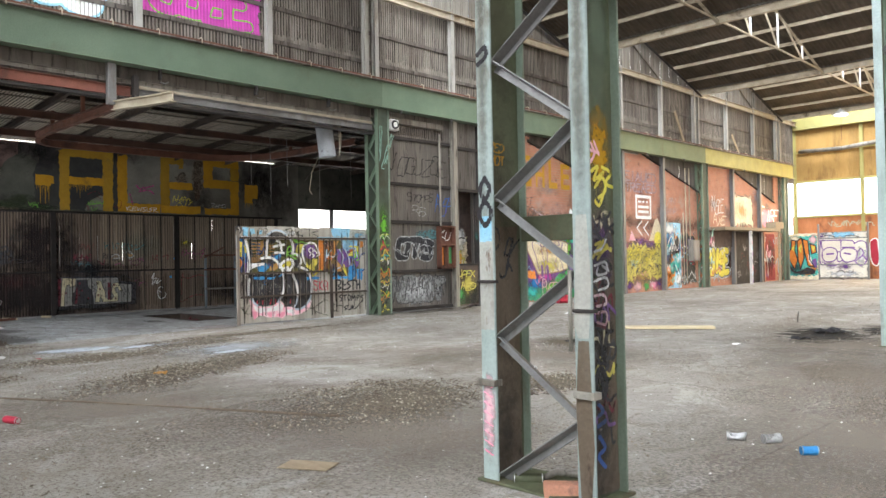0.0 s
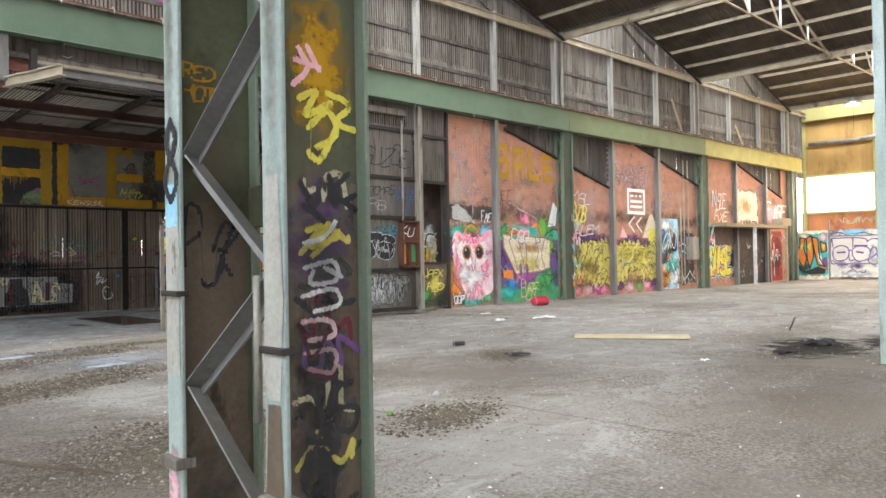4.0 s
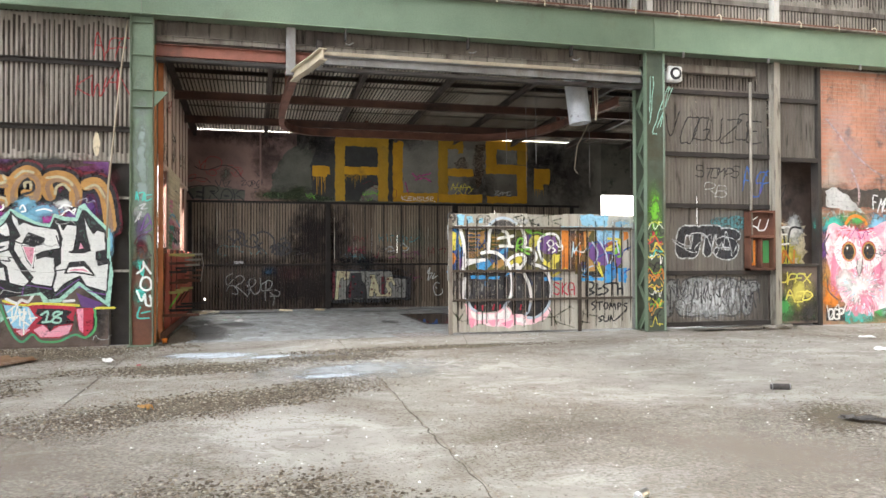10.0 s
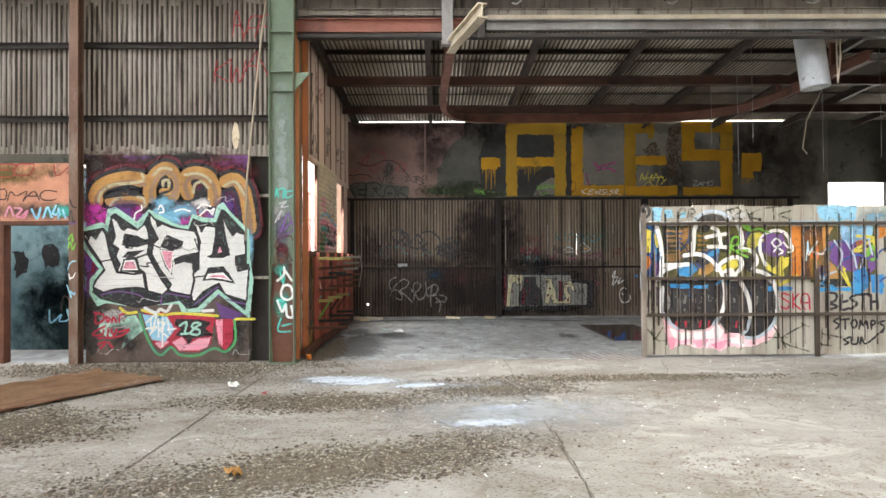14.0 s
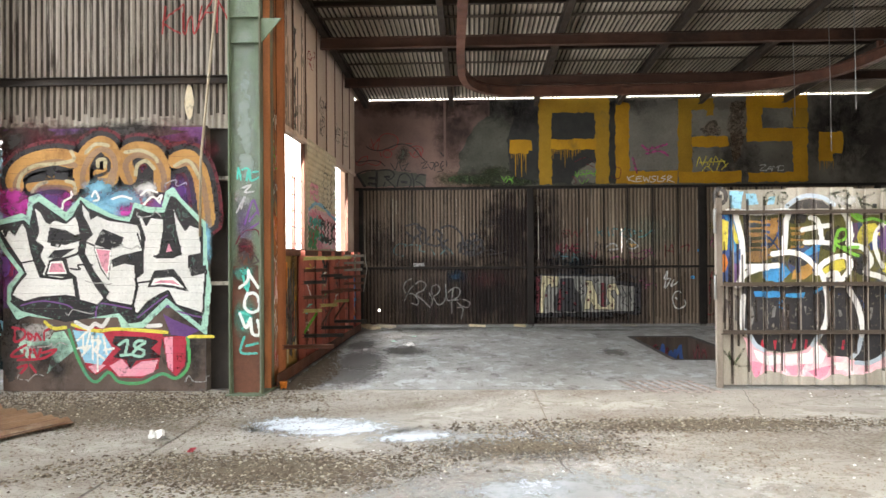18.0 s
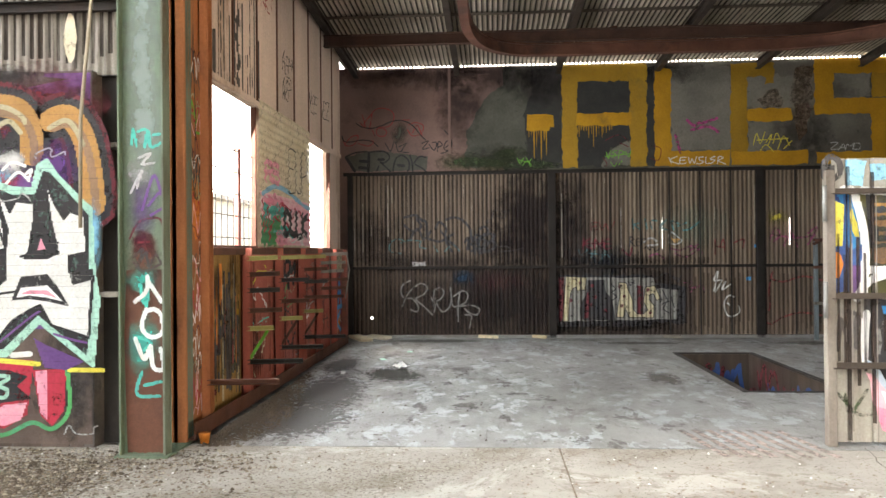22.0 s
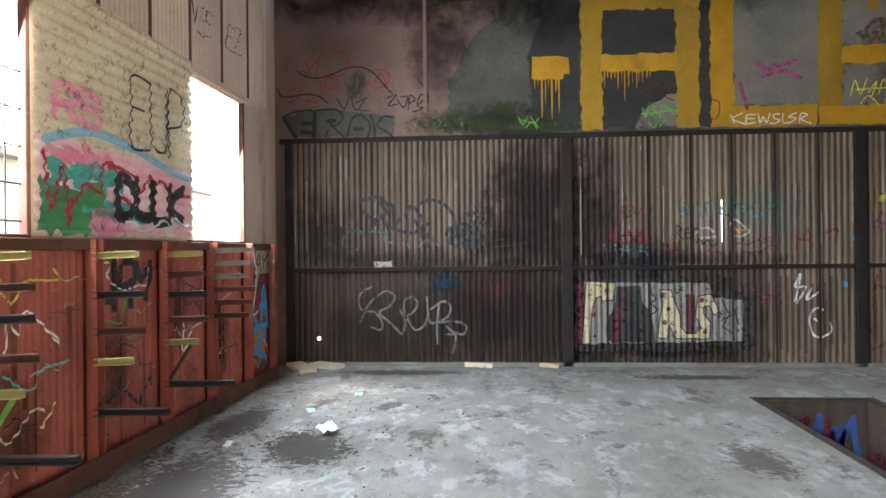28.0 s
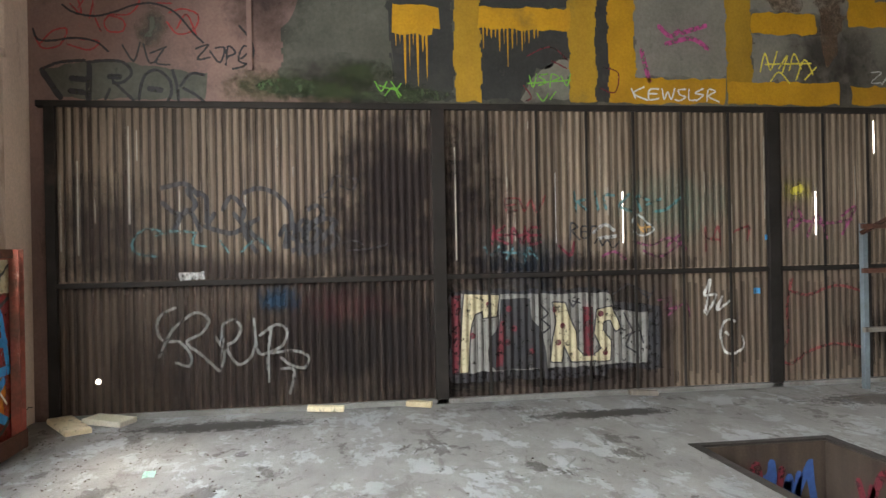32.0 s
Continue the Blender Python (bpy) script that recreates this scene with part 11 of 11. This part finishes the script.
for dy, r_ in ((0.0, 0.009), (0.05, 0.007)):
    solo("steel_rod", Geo().tube([(-9.4, 2.15 + dy, r_), (-7.9, 2.95 + dy * 0.6, r_ + 0.003), (-6.6, 3.6 - dy * 0.4, r_), (-5.3, 4.24 - dy, r_)], r_, 6), M["worn_brown"], "long thin brown steel rod lying on the floor", "rod", group="floor rods", smooth=True)
crack(((-12.6, 6.62), (-10.7, 6.7), (-8.2, 6.66), (-5.8, 6.63), (-4.9, 6.72)), 2, 0.011)
crack(((-4.9, 6.7), (-4.88, 7.62), (-4.0, 7.61), (-2.6, 7.66)), 3, 0.008)
crack(((-4.0, 9.0), (-3.0, 10.6), (-2.7, 12.6)), 4, 0.007)
crack(((-15.0, 9.0), (-13.6, 8.7), (-12.3, 9.1)), 5, 0.007)
solo("steel_rod", Geo().tube([(-5.5, 15.9, 0.012), (-6.4, 18.5, 0.012)], 0.012, 6), M["dark_steel"], "thin dark rod lying on the floor", "rod")
solo("cardboard_sheet", Geo().obox(Matrix.Translation((-4.18, 3.07, 0.012)) @ Matrix.Rotation(0.5, 4, "Z"), 0.36, 0.2, 0.006), M["wood"], "flat torn piece of brown cardboard", "cardboard")


def can(x, y, turn, material, label, r=0.033, h=0.115, dent=0.75, cat="can"):
    e = thing("drink_can", label, cat, (x, y, 0), group="discarded cans")
    c, s = math.cos(turn), math.sin(turn)
    ax, up, sd = Vector((c, s, 0)), Vector((0, 0, 1)), Vector((-s, c, 0))
    g = Geo()
    steps = ((-0.5, 0.8), (-0.46, 0.93), (-0.40, 1.0), (-0.2, 0.5 + dent / 2), (-0.02, dent), (0.16, 0.45 + dent / 2), (0.38, 1.0), (0.45, 0.95), (0.5, 0.8), (0.5, 0.72), (0.46, 0.68))
    n = 16
    for j, (q, f) in enumerate(steps):
        for i in range(n):
            a_ = 2 * math.pi * i / n
            flat = 1 - (1 - f) * (1.2 if math.sin(a_) > 0 else 0.4) * (0.75 + 0.25 * math.cos(3 * a_ + j)) if 2 < j < 6 else f
            v_ = Vector((x, y, r)) + ax * (q * h + (0.012 * math.sin(a_) * (1 - dent) * 2 if 3 < j else 0)) + sd * (r * flat * math.cos(a_)) + up * (r * flat * math.sin(a_))
            g.v.append(tuple(v_))
    for j in range(len(steps) - 1):
        for i in range(n):
            k = (i + 1) % n
            g.f.append((j * n + i, j * n + k, (j + 1) * n + k, (j + 1) * n + i))
    g.f += [tuple(range(n - 1, -1, -1)), tuple((len(steps) - 1) * n + i for i in range(n))]
    part("can_body", g, material, e, smooth=dent > 0.9)
    for q in (-0.45, 0.45):
        part("can_rim", Geo().tube([Vector((x, y, r)) + ax * (q * h - 0.003), Vector((x, y, r)) + ax * (q * h + 0.003)], r * 0.99, 14), M["aluminium"], e)
    return e


can(-2.33, 5.62, 0.5, M["aluminium"], "crushed silver drink can on its side", 0.033, 0.13, 0.45)
can(-2.10, 5.70, 0.95, M["faded_white"], "dented white drink can on its side", 0.036, 0.14, 0.8)
can(-1.78, 5.53, 0.7, M["blue"], "blue drink can lying on the floor")
can(-7.4, 2.13, 0.3, M["crimson"], "red and black spray can on its side", 0.033, 0.2, 1.0, "spray can")
can(-8.52, 10.68, 1.2, M["soft_black"], "dark spray can on its side", 0.033, 0.2, 1.0, "spray can")
can(-5.64, 7.45, 2.2, M["aluminium"], "small pale tin on its side", 0.03, 0.1, 0.95)
can(-13.45, 18.9, 1.4, M["crimson"], "large red plastic drum on its side", 0.13, 0.5, 0.95, "bottle")
can(-2.82, 3.75, 0.7, M["green_grey"], "dusty spray can beside the column foot", 0.033, 0.19, 1.0, "spray can")


def scrap(name, x, y, sx, sy, turn, material, label, cat, h=0.02, crumple=0.015, seed=1):
    rnd = random.Random(seed)
    g, n = Geo(), 6
    for j in range(n + 1):
        for i in range(n + 1):
            u, v = (i / n - 0.5) * sx, (j / n - 0.5) * sy
            e = 1 if 0 < i < n and 0 < j < n else 0.6
            c, s = math.cos(turn), math.sin(turn)
            u += rnd.uniform(-0.06, 0.06) * sx
            v += rnd.uniform(-0.06, 0.06) * sy
            g.v.append((x + c * u - s * v, y + s * u + c * v, 0.006 + rnd.random() * crumple + h * e * rnd.random()))
    g.f = [(j * (n + 1) + i, j * (n + 1) + i + 1, (j + 1) * (n + 1) + i + 1, (j + 1) * (n + 1) + i) for j in range(n) for i in range(n)]
    return solo(name, g, material, label, cat, smooth=False)


scrap("foam_board", -10.6, 15.45, 0.5, 0.2, 0.8, M["white"], "white foam board scrap on the concrete", "scrap", 0.05, 0.02, 2)
scrap("black_rag", -7.0, 10.28, 0.35, 0.16, 0.7, M["soft_black"], "crumpled black rag on the floor", "rag", 0.04, 0.03, 3)
scrap("yellow_leaf_litter", -9.15, 4.3, 0.16, 0.1, 0.4, M["gold"], "dry yellow paper scrap on the grit", "scrap", 0.03, 0.03, 4)
scrap("paper_scrap", -12.62, 3.36, 0.18, 0.12, 0.4, M["white"], "crumpled dirty white paper", "paper", 0.06, 0.03, 5)
scrap("red_scrap", -12.25, 3.8, 0.14, 0.05, 0.1, M["crimson"], "small red plastic scrap", "scrap", 0.01, 0.01, 6)
scrap("paper_scrap", -10.95, 14.4, 0.2, 0.12, 0.4, M["white"], "crumpled white paper by the brick wall", "paper", 0.04, 0.03, 7)
scrap("paper_scrap", -12.5, 15.6, 0.25, 0.1, 0.9, M["white"], "torn white paper by the brick wall", "paper", 0.03, 0.02, 8)
scrap("paper_scrap", -4.8, 11.35, 0.12, 0.08, 0.9, M["white"], "small white paper scrap", "paper", 0.03, 0.02, 9)
scrap("paper_scrap", -18.9, 4.95, 0.22, 0.16, 0.5, M["white"], "creased white paper on the wet-looking floor", "paper", 0.07, 0.02, 10)
scrap("paper_scrap", -18.45, 4.27, 0.16, 0.06, 0.2, M["white"], "thin white paper scrap", "paper", 0.02, 0.01, 11)
scrap("teal_scrap", -19.7, 4.6, 0.2, 0.08, 0.4, M["mint"], "pale teal paint flake on the floor", "scrap", 0.006, 0.004, 12)
scrap("teal_scrap", -20.5, 4.9, 0.16, 0.08, 0.1, M["mint"], "pale teal paint flake on the floor", "scrap", 0.006, 0.004, 13)
scrap("green_lid", -5.38, 6.64, 0.06, 0.06, 0, M["lime"], "small green bottle lid", "lid", 0.015, 0.004, 14)
scrap("burnt_rubbish", -4.3, 13.9, 0.5, 0.3, 0.6, M["black"], "burnt black rubbish on the scorched patch", "rubbish", 0.07, 0.04, 15)
scrap("burnt_rubbish", -4.29, 12.55, 0.3, 0.14, 0.9, M["black"], "charred scrap on the floor", "rubbish", 0.05, 0.04, 16)
scrap("rubble_sheet", -14.4, 14.2, 1.5, 0.28, 1.57, M["galv_dark"], "bent dirty iron strip at the foot of the doors", "scrap", 0.05, 0.03, 17)
scrap("rubble_sheet", -14.3, 15.3, 0.7, 0.2, 1.4, M["galv"], "bent iron strip at the foot of the doors", "scrap", 0.08, 0.03, 18)
for k, (x, y, sx, sy, t, c) in enumerate(((-22.1, 3.85, 0.55, 0.22, 0.6, "cream"), (-22.25, 4.15, 0.4, 0.25, 1.2, "pale_wall"), (-22.3, 6.1, 0.35, 0.1, 1.5, "cream"), (-22.3, 7.0, 0.25, 0.1, 1.3, "wood_pale"), (-22.3, 9.3, 0.3, 0.08, 1.5, "galv_light"))):
    e = thing("broken_board", "broken pale board lying at the foot of the rear wall", "board", (x, y, 0), group="broken boards")
    part("board_piece", Geo().obox(Matrix.Translation((x, y, 0.035)) @ Matrix.Rotation(t, 4, "Z") @ Matrix.Rotation(0.05, 4, "Y"), sx, sy, 0.05, 0.006), M[c], e)
# corrugated sheet lying by the doorway
cs = thing("fallen_sheet", "rust-brown corrugated iron sheet lying on the floor", "sheet", (-12.8, 1.2, 0))
g = Geo()
for i in range(61):
    u, s = 1.22 * i / 60, (i % 10) / 10
    h = 0.075 * (1 - abs(s - 0.5) * 2) ** 0.7 * (0.4 + 0.6 * i / 60)
    for j in range(13):
        g.v.append((u, -h * (1 - 0.03 * j) + 0.012 * math.sin(3.1 * j + i), 3.6 * j / 12))
g.f = [(13 * i + j, 13 * i + 13 + j, 13 * i + 14 + j, 13 * i + 1 + j) for i in range(60) for j in range(12)]
ob = part("fallen_iron", g, M["sheet_brown"], cs)
ob.matrix_basis = Matrix(((-0.43, 0, 0.9, -0.36), (-0.9, 0, -0.43, 1.17), (0, -1, 0, 0.022), (0, 0, 0, 1)))
brick_ob = thing("loose_brick", "orange brick lying by the column foot", "brick", (-2.5, 3.62, 0))
part("brick_body", Geo().obox(Matrix.Translation((-2.52, 3.70, 0.038)) @ Matrix.Rotation(0.7, 4, "Z"), 0.23, 0.11, 0.076, 0.006), M["brick"], brick_ob)
solo("bent_pipe", Geo().tube([(-2.78, 3.82, 0.02), (-2.72, 3.9, 0.06), (-2.65, 4.02, 0.03), (-2.5, 4.2, 0.02)], 0.02, 8), M["galv_light"], "short bent grey hose by the column foot", "hose", smooth=True)
pot = thing("orange_pot", "small orange plastic pot by the jamb", "pot", (-15.0, 3.82, 0))
part("pot_body", Geo().tube([(-15.0, 3.82, 0.0), (-15.0, 3.82, 0.07), (-15.0, 3.82, 0.085)], [0.035, 0.045, 0.05], 12), M["orange"], pot, smooth=True)

# ---- stains: thin flat films of paint, dust and soot with uneven edges ----


FILMS = {"white": film("spilt_white_paint", (0.62, 0.68, 0.76), 0.5, 0.9, 11.0, (0.25, 0.33), 0.85), "pale": film("pale_dust_film", (0.47, 0.49, 0.51), 0.6, 0.55, 3.5, (0.12, 0.45), 0.8), "grit": film("brown_dirt_film", (0.165, 0.137, 0.10), 0.95, 0.85, 22.0, (0.31, 0.39), 0.72),
         "dust": film("brown_dust_film", (0.265, 0.225, 0.185), 0.95, 0.6, 34.0, (0.08, 0.42), 0.7), "soot": film("black_scorch_film", (0.03, 0.028, 0.027), 0.9, 0.9, 4.0), "damp": film("dark_damp_film", (0.075, 0.07, 0.066), 0.4, 0.8, 12.0, (0.27, 0.33), 0.8), "brown": film("brown_oil_film", (0.13, 0.115, 0.105), 0.6, 0.55, 11.0, (0.26, 0.34), 0.8)}
NST = [0]


def stain(kind, x, y, rx, ry, turn=0.0, label="", ):
    NST[0] += 1
    z = 0.0035 + 0.0003 * (NST[0] % 9)
    me = bpy.data.meshes.new("stain")
    n = 24
    c, s = math.cos(turn), math.sin(turn)
    vs, uvs = [(x, y, z)], [(0, 0)]
    for i in range(n):
        a = 2 * math.pi * i / n
        u, v = math.cos(a), math.sin(a)
        vs.append((x + c * u * rx - s * v * ry, y + s * u * rx + c * v * ry, z))
        uvs.append((u, v))
    me.from_pydata(vs, [], [(0, 1 + i, 1 + (i + 1) % n) for i in range(n)])
    lay = me.uv_layers.new(name="UVMap")
    for lp_ in me.loops:
        lay.data[lp_.index].uv = uvs[lp_.vertex_index]
    me.materials.append(FILMS[kind])
    tagged(new("floor_stain", me), label, "stain", "", "structure")


for x, y, rx, ry, t in ((-13.15, 4.6, 0.5, 1.0, 0.05), (-13.0, 4.8, 0.45, 0.9, 0.2), (-13.25, 4.35, 0.4, 0.6, 0.0), (-13.1, 4.5, 0.35, 0.7, 0.1), (-12.75, 5.5, 0.3, 0.6, 0.4), (-11.35, 6.35, 0.32, 0.6, 0.3), (-10.75, 6.2, 0.3, 0.75, 0.2)):
    stain("white", x, y, rx, ry, t, "spilt white paint on the concrete")
stain("pale", -11.2, 6.6, 1.1, 1.8, 0.2, "pale dusty wash on the concrete")
stain("pale", -12.6, 6.3, 0.7, 1.3, 0.0, "pale dusty wash on the concrete")
for x, y, rx, ry, t in ((-11.75, 4.6, 1.0, 2.2, 0.0), (-13.6, 2.2, 1.5, 2.8, 0.1), (-9.3, 4.9, 1.1, 2.9, 0.45), (-10.6, 1.8, 1.6, 1.9, 0.2), (-13.2, 8.2, 0.55, 3.2, 0.05), (-5.5, 5.1, 1.5, 2.1, 0.2), (-4.9, 6.9, 0.7, 1.2, 0.3), (-12.4, 6.4, 0.7, 1.5, 0.1), (-2.8, 9.5, 1.0, 1.8, 0.4), (-7.2, 10.2, 0.8, 1.6, 0.8)):
    stain("grit", x, y, rx, ry, t, "brown gritty dirt drifted over the concrete")
for x, y, rx, ry, t in ((-1.6, 6.2, 1.8, 2.6, 0.3), (-0.6, 8.2, 1.8, 2.4, 0.2), (-2.6, 9.4, 2.2, 2.6, 0.5), (-4.6, 4.0, 2.0, 1.8, 0.2), (-1.2, 4.4, 1.2, 1.6, 0.2), (-7.4, 3.2, 2.4, 2.0, 0.1), (-6.4, 8.8, 2.2, 1.6, 0.6), (-3.4, 12.4, 2.4, 2.2, 0.4)):
    stain("dust", x, y, rx, ry, t, "brown dust trodden into the concrete")
stain("soot", -4.3, 13.7, 0.9, 1.8, 0.3, "black scorched patch on the concrete")
stain("soot", -3.6, 15.0, 0.7, 1.5, 0.2, "black scorched patch on the concrete")
for x, y, rx, ry, t in ((-17.2, 4.35, 2.0, 0.75, 0.1), (-15.9, 4.4, 1.3, 0.8, 0.0), (-18.4, 4.9, 1.0, 0.6, 0.3), (-19.2, 4.1, 1.2, 0.4, 0.0), (-21.6, 8.6, 0.3, 1.2, 0.0), (-21.9, 5.2, 0.35, 1.4, 0.0)):
    stain("damp", x, y, rx, ry, t, "dark damp stain on the concrete")
for x, y, rx, ry, t in ((-18.2, 8.2, 0.8, 0.4, 0.1), (-21.6, 11.5, 0.5, 1.5, 0.0)):
    stain("brown", x, y, rx, ry, t, "brown oily stain on the concrete")
# faded striped mark on the floor
for k in range(8):
    y0 = 7.72 + 0.115 * k
    solo("floor_stripe", Geo().add([(-15.55, y0, 0.007), (-15.55, y0 + 0.06, 0.007), (-14.7, y0 + 0.20, 0.007), (-14.7, y0 + 0.14, 0.007)], [(0, 3, 2, 1)]), M["stripe_pink"], "faded pink stripe painted on the floor", "floor marking", "structure", "floor stripes")

# ---- loose grit, chips and dead leaves ----


def pebbles(name, n, seed, box_, size, material, label, keep):
    rnd = random.Random(seed)
    g = Geo()
    tries = 0
    while n > 0 and tries < 400000:
        tries += 1
        x, y = rnd.uniform(box_[0], box_[1]), rnd.uniform(box_[2], box_[3])
        if not keep(x, y, rnd):
            continue
        n -= 1
        r = size * rnd.choice((0.5, 0.6, 0.7, 0.8, 1.0, 1.4))
        a = rnd.uniform(0, 6.28)
        c, s = math.cos(a) * r, math.sin(a) * r
        h = r * rnd.uniform(0.4, 0.9)
        b = len(g.v)
        g.v += [(x + c, y + s, 0.002), (x - s * 0.7, y + c * 0.7, 0.002), (x - c, y - s, 0.002), (x + s * 0.8, y - c * 0.8, 0.002), (x + c * 0.2, y - s * 0.3, h)]
        g.f += [(b, b + 1, b + 4), (b + 1, b + 2, b + 4), (b + 2, b + 3, b + 4), (b + 3, b, b + 4)]
    solo(name, g, material, label, "grit", "stuff")


def drift(x, y, rnd):
    return noise.fractal(Vector((x * 0.55, y * 0.35, 3.1)), 0.8, 2.0, 4) * 0.5 + 0.5 + rnd.uniform(-0.22, 0.22) > 0.62


pebbles("grit", 14000, 5, (-14.9, -1.6, -1.0, 13.0), 0.011, M["grit"], "brown-grey grit and crumbs scattered over the concrete", drift)
pebbles("grit", 4500, 6, (-14.6, -11.8, 0.5, 4.6), 0.012, M["grit"], "brown grit heaped along the wall foot", lambda x, y, r: r.random() < 0.8 - 0.2 * abs(x + 13.6))
pebbles("grit", 5000, 7, (-13.6, -8.0, 3.5, 8.5), 0.011, M["grit"], "loose brown grit in drifts", drift)
pebbles("debris", 3500, 61, (-18.5, -14.9, 3.8, 5.0), 0.02, M["gravel_dark"], "dark leaves and crumbs along the foot of the side wall", lambda x, y, r: (y - 3.8) / 0.55 + abs(x + 15.9) / 3.0 < r.random())
pebbles("grit", 1600, 8, (-22.3, -15.0, 3.75, 8.8), 0.010, M["gravel_dark"], "dark crumbs on the side room floor", lambda x, y, r: r.random() < 0.9 - 0.35 * (y - 3.75) or r.random() < 0.05)
HEAPS = ((-11.75, 4.5, 0.6, 1.8, 0.0), (-9.3, 4.9, 0.75, 2.4, 0.45), (-5.6, 5.0, 1.1, 1.6, 0.2), (-4.9, 6.8, 0.5, 0.9, 0.3), (-14.2, 1.8, 0.9, 2.8, 0.0), (-13.2, 8.0, 0.35, 2.8, 0.05), (-12.4, 6.4, 0.45, 1.2, 0.1), (-10.6, 1.6, 1.2, 1.5, 0.2))


def heap(x, y, rnd):
    """Drifts with ragged edges."""
    w = 0.55 * noise.fractal(Vector((x * 1.6, y * 1.6, 0.7)), 0.8, 2.0, 4)
    for hx, hy, rx, ry, turn in HEAPS:
        c_, s_ = math.cos(turn), math.sin(turn)
        dx, dy = x - hx, y - hy
        if ((dx * c_ + dy * s_) / rx) ** 2 + ((dy * c_ - dx * s_) / ry) ** 2 + w < rnd.random():
            return True
    return False


for seed_, count, size_, stuff_ in ((11, 15000, 0.017, "gravel_dark"), (31, 15000, 0.016, "grit"), (51, 7000, 0.015, "gravel_pale")):
    pebbles("gravel", count, seed_, (-14.8, -3.2, -1.0, 11.0), size_, M[stuff_], "brown gravel drifted in low heaps on the concrete", heap)
pebbles("litter", 4600, 12, (-14.8, -0.5, 1.0, 19.0), 0.011, M["litter"], "dark crumbs and dry litter strewn over the concrete", lambda x, y, r: noise.noise(Vector((x * 0.9, y * 0.6, 7))) + r.uniform(-0.5, 0.5) > -0.05)
pebbles("white_chips", 2600, 9, (-14.8, -1.6, 0.0, 20.0), 0.011, M["white"], "small pale chips and crumbs on the floor", lambda x, y, r: True)
pebbles("grit", 2500, 10, (-14.4, -2.0, 12.0, 34.0), 0.02, M["grit"], "scattered rubble crumbs along the brick wall", lambda x, y, r: r.random() < (0.8 if x < -12 else 0.25))

# painted shade, with grime, down the hollows of the iron walls
def hollow_lines(ya, yb, x, z0, z1, seed, parent, width=0.03, chance=1.0):
    f_ = run_wave(ya, yb)
    w = (yb - ya) / max(1, round((yb - ya) / 0.762))
    p = w / max(1, round((w - 0.002) / PITCH))
    ribs("rib_grime", Surf((x, 0, 0), (0, 1, 0), (1, 0, 0), f_, None, 0.006), ya + p / 2, yb - p / 2, p, width, z0, z1, M["rib_grime"], parent, 0, seed, 0.06, chance)


# shade in the hollows of the fallen sheet, drawn as dark strips
for k in range(6):
    u = 1.22 * (10 * k + 0.1) / 60
    p = [(-0.36 - 0.43 * a + 0.9 * b - 12.8, 1.17 - 0.9 * a - 0.43 * b + 1.2, 0.04) for a, b in ((u - 0.016, 0.02), (u + 0.016, 0.02), (u + 0.016, 3.58), (u - 0.016, 3.58))]
    part("dirt_line", Geo().add(p, [(0, 1, 2, 3)]), M["rust"], cs)
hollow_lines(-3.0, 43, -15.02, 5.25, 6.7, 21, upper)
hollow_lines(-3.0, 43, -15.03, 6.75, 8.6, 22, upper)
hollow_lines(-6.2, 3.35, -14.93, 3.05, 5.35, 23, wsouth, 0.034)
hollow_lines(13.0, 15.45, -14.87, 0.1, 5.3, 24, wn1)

SCP = Surf((-13.98, 0, 0), (0, 1, 0), (1, 0, 0))
for k in range(8):
    paint("post_scrawl", SCP, strokes([scrawl(34.4, 0.1 + 0.29 * k, 0.12, 0.25, 4, 1300 + k)], 0.03), M[("purple", "sky_blue", "pink", "soft_black")[k % 4]], shed, 1)
SRC = Surf((-14.80, 0, 0), (0, 1, 0), (1, 0, 0))
for k in range(14):
    paint("recess_scrawl", SRC, strokes([scrawl(34.7 + 0.22 * k, 0.3 + 0.4 * (k % 4), 0.4, 0.4, 6, 1320 + k)], 0.025), M[("faded_white", "mid_grey", "faded_red")[k % 3]], shed, 1)
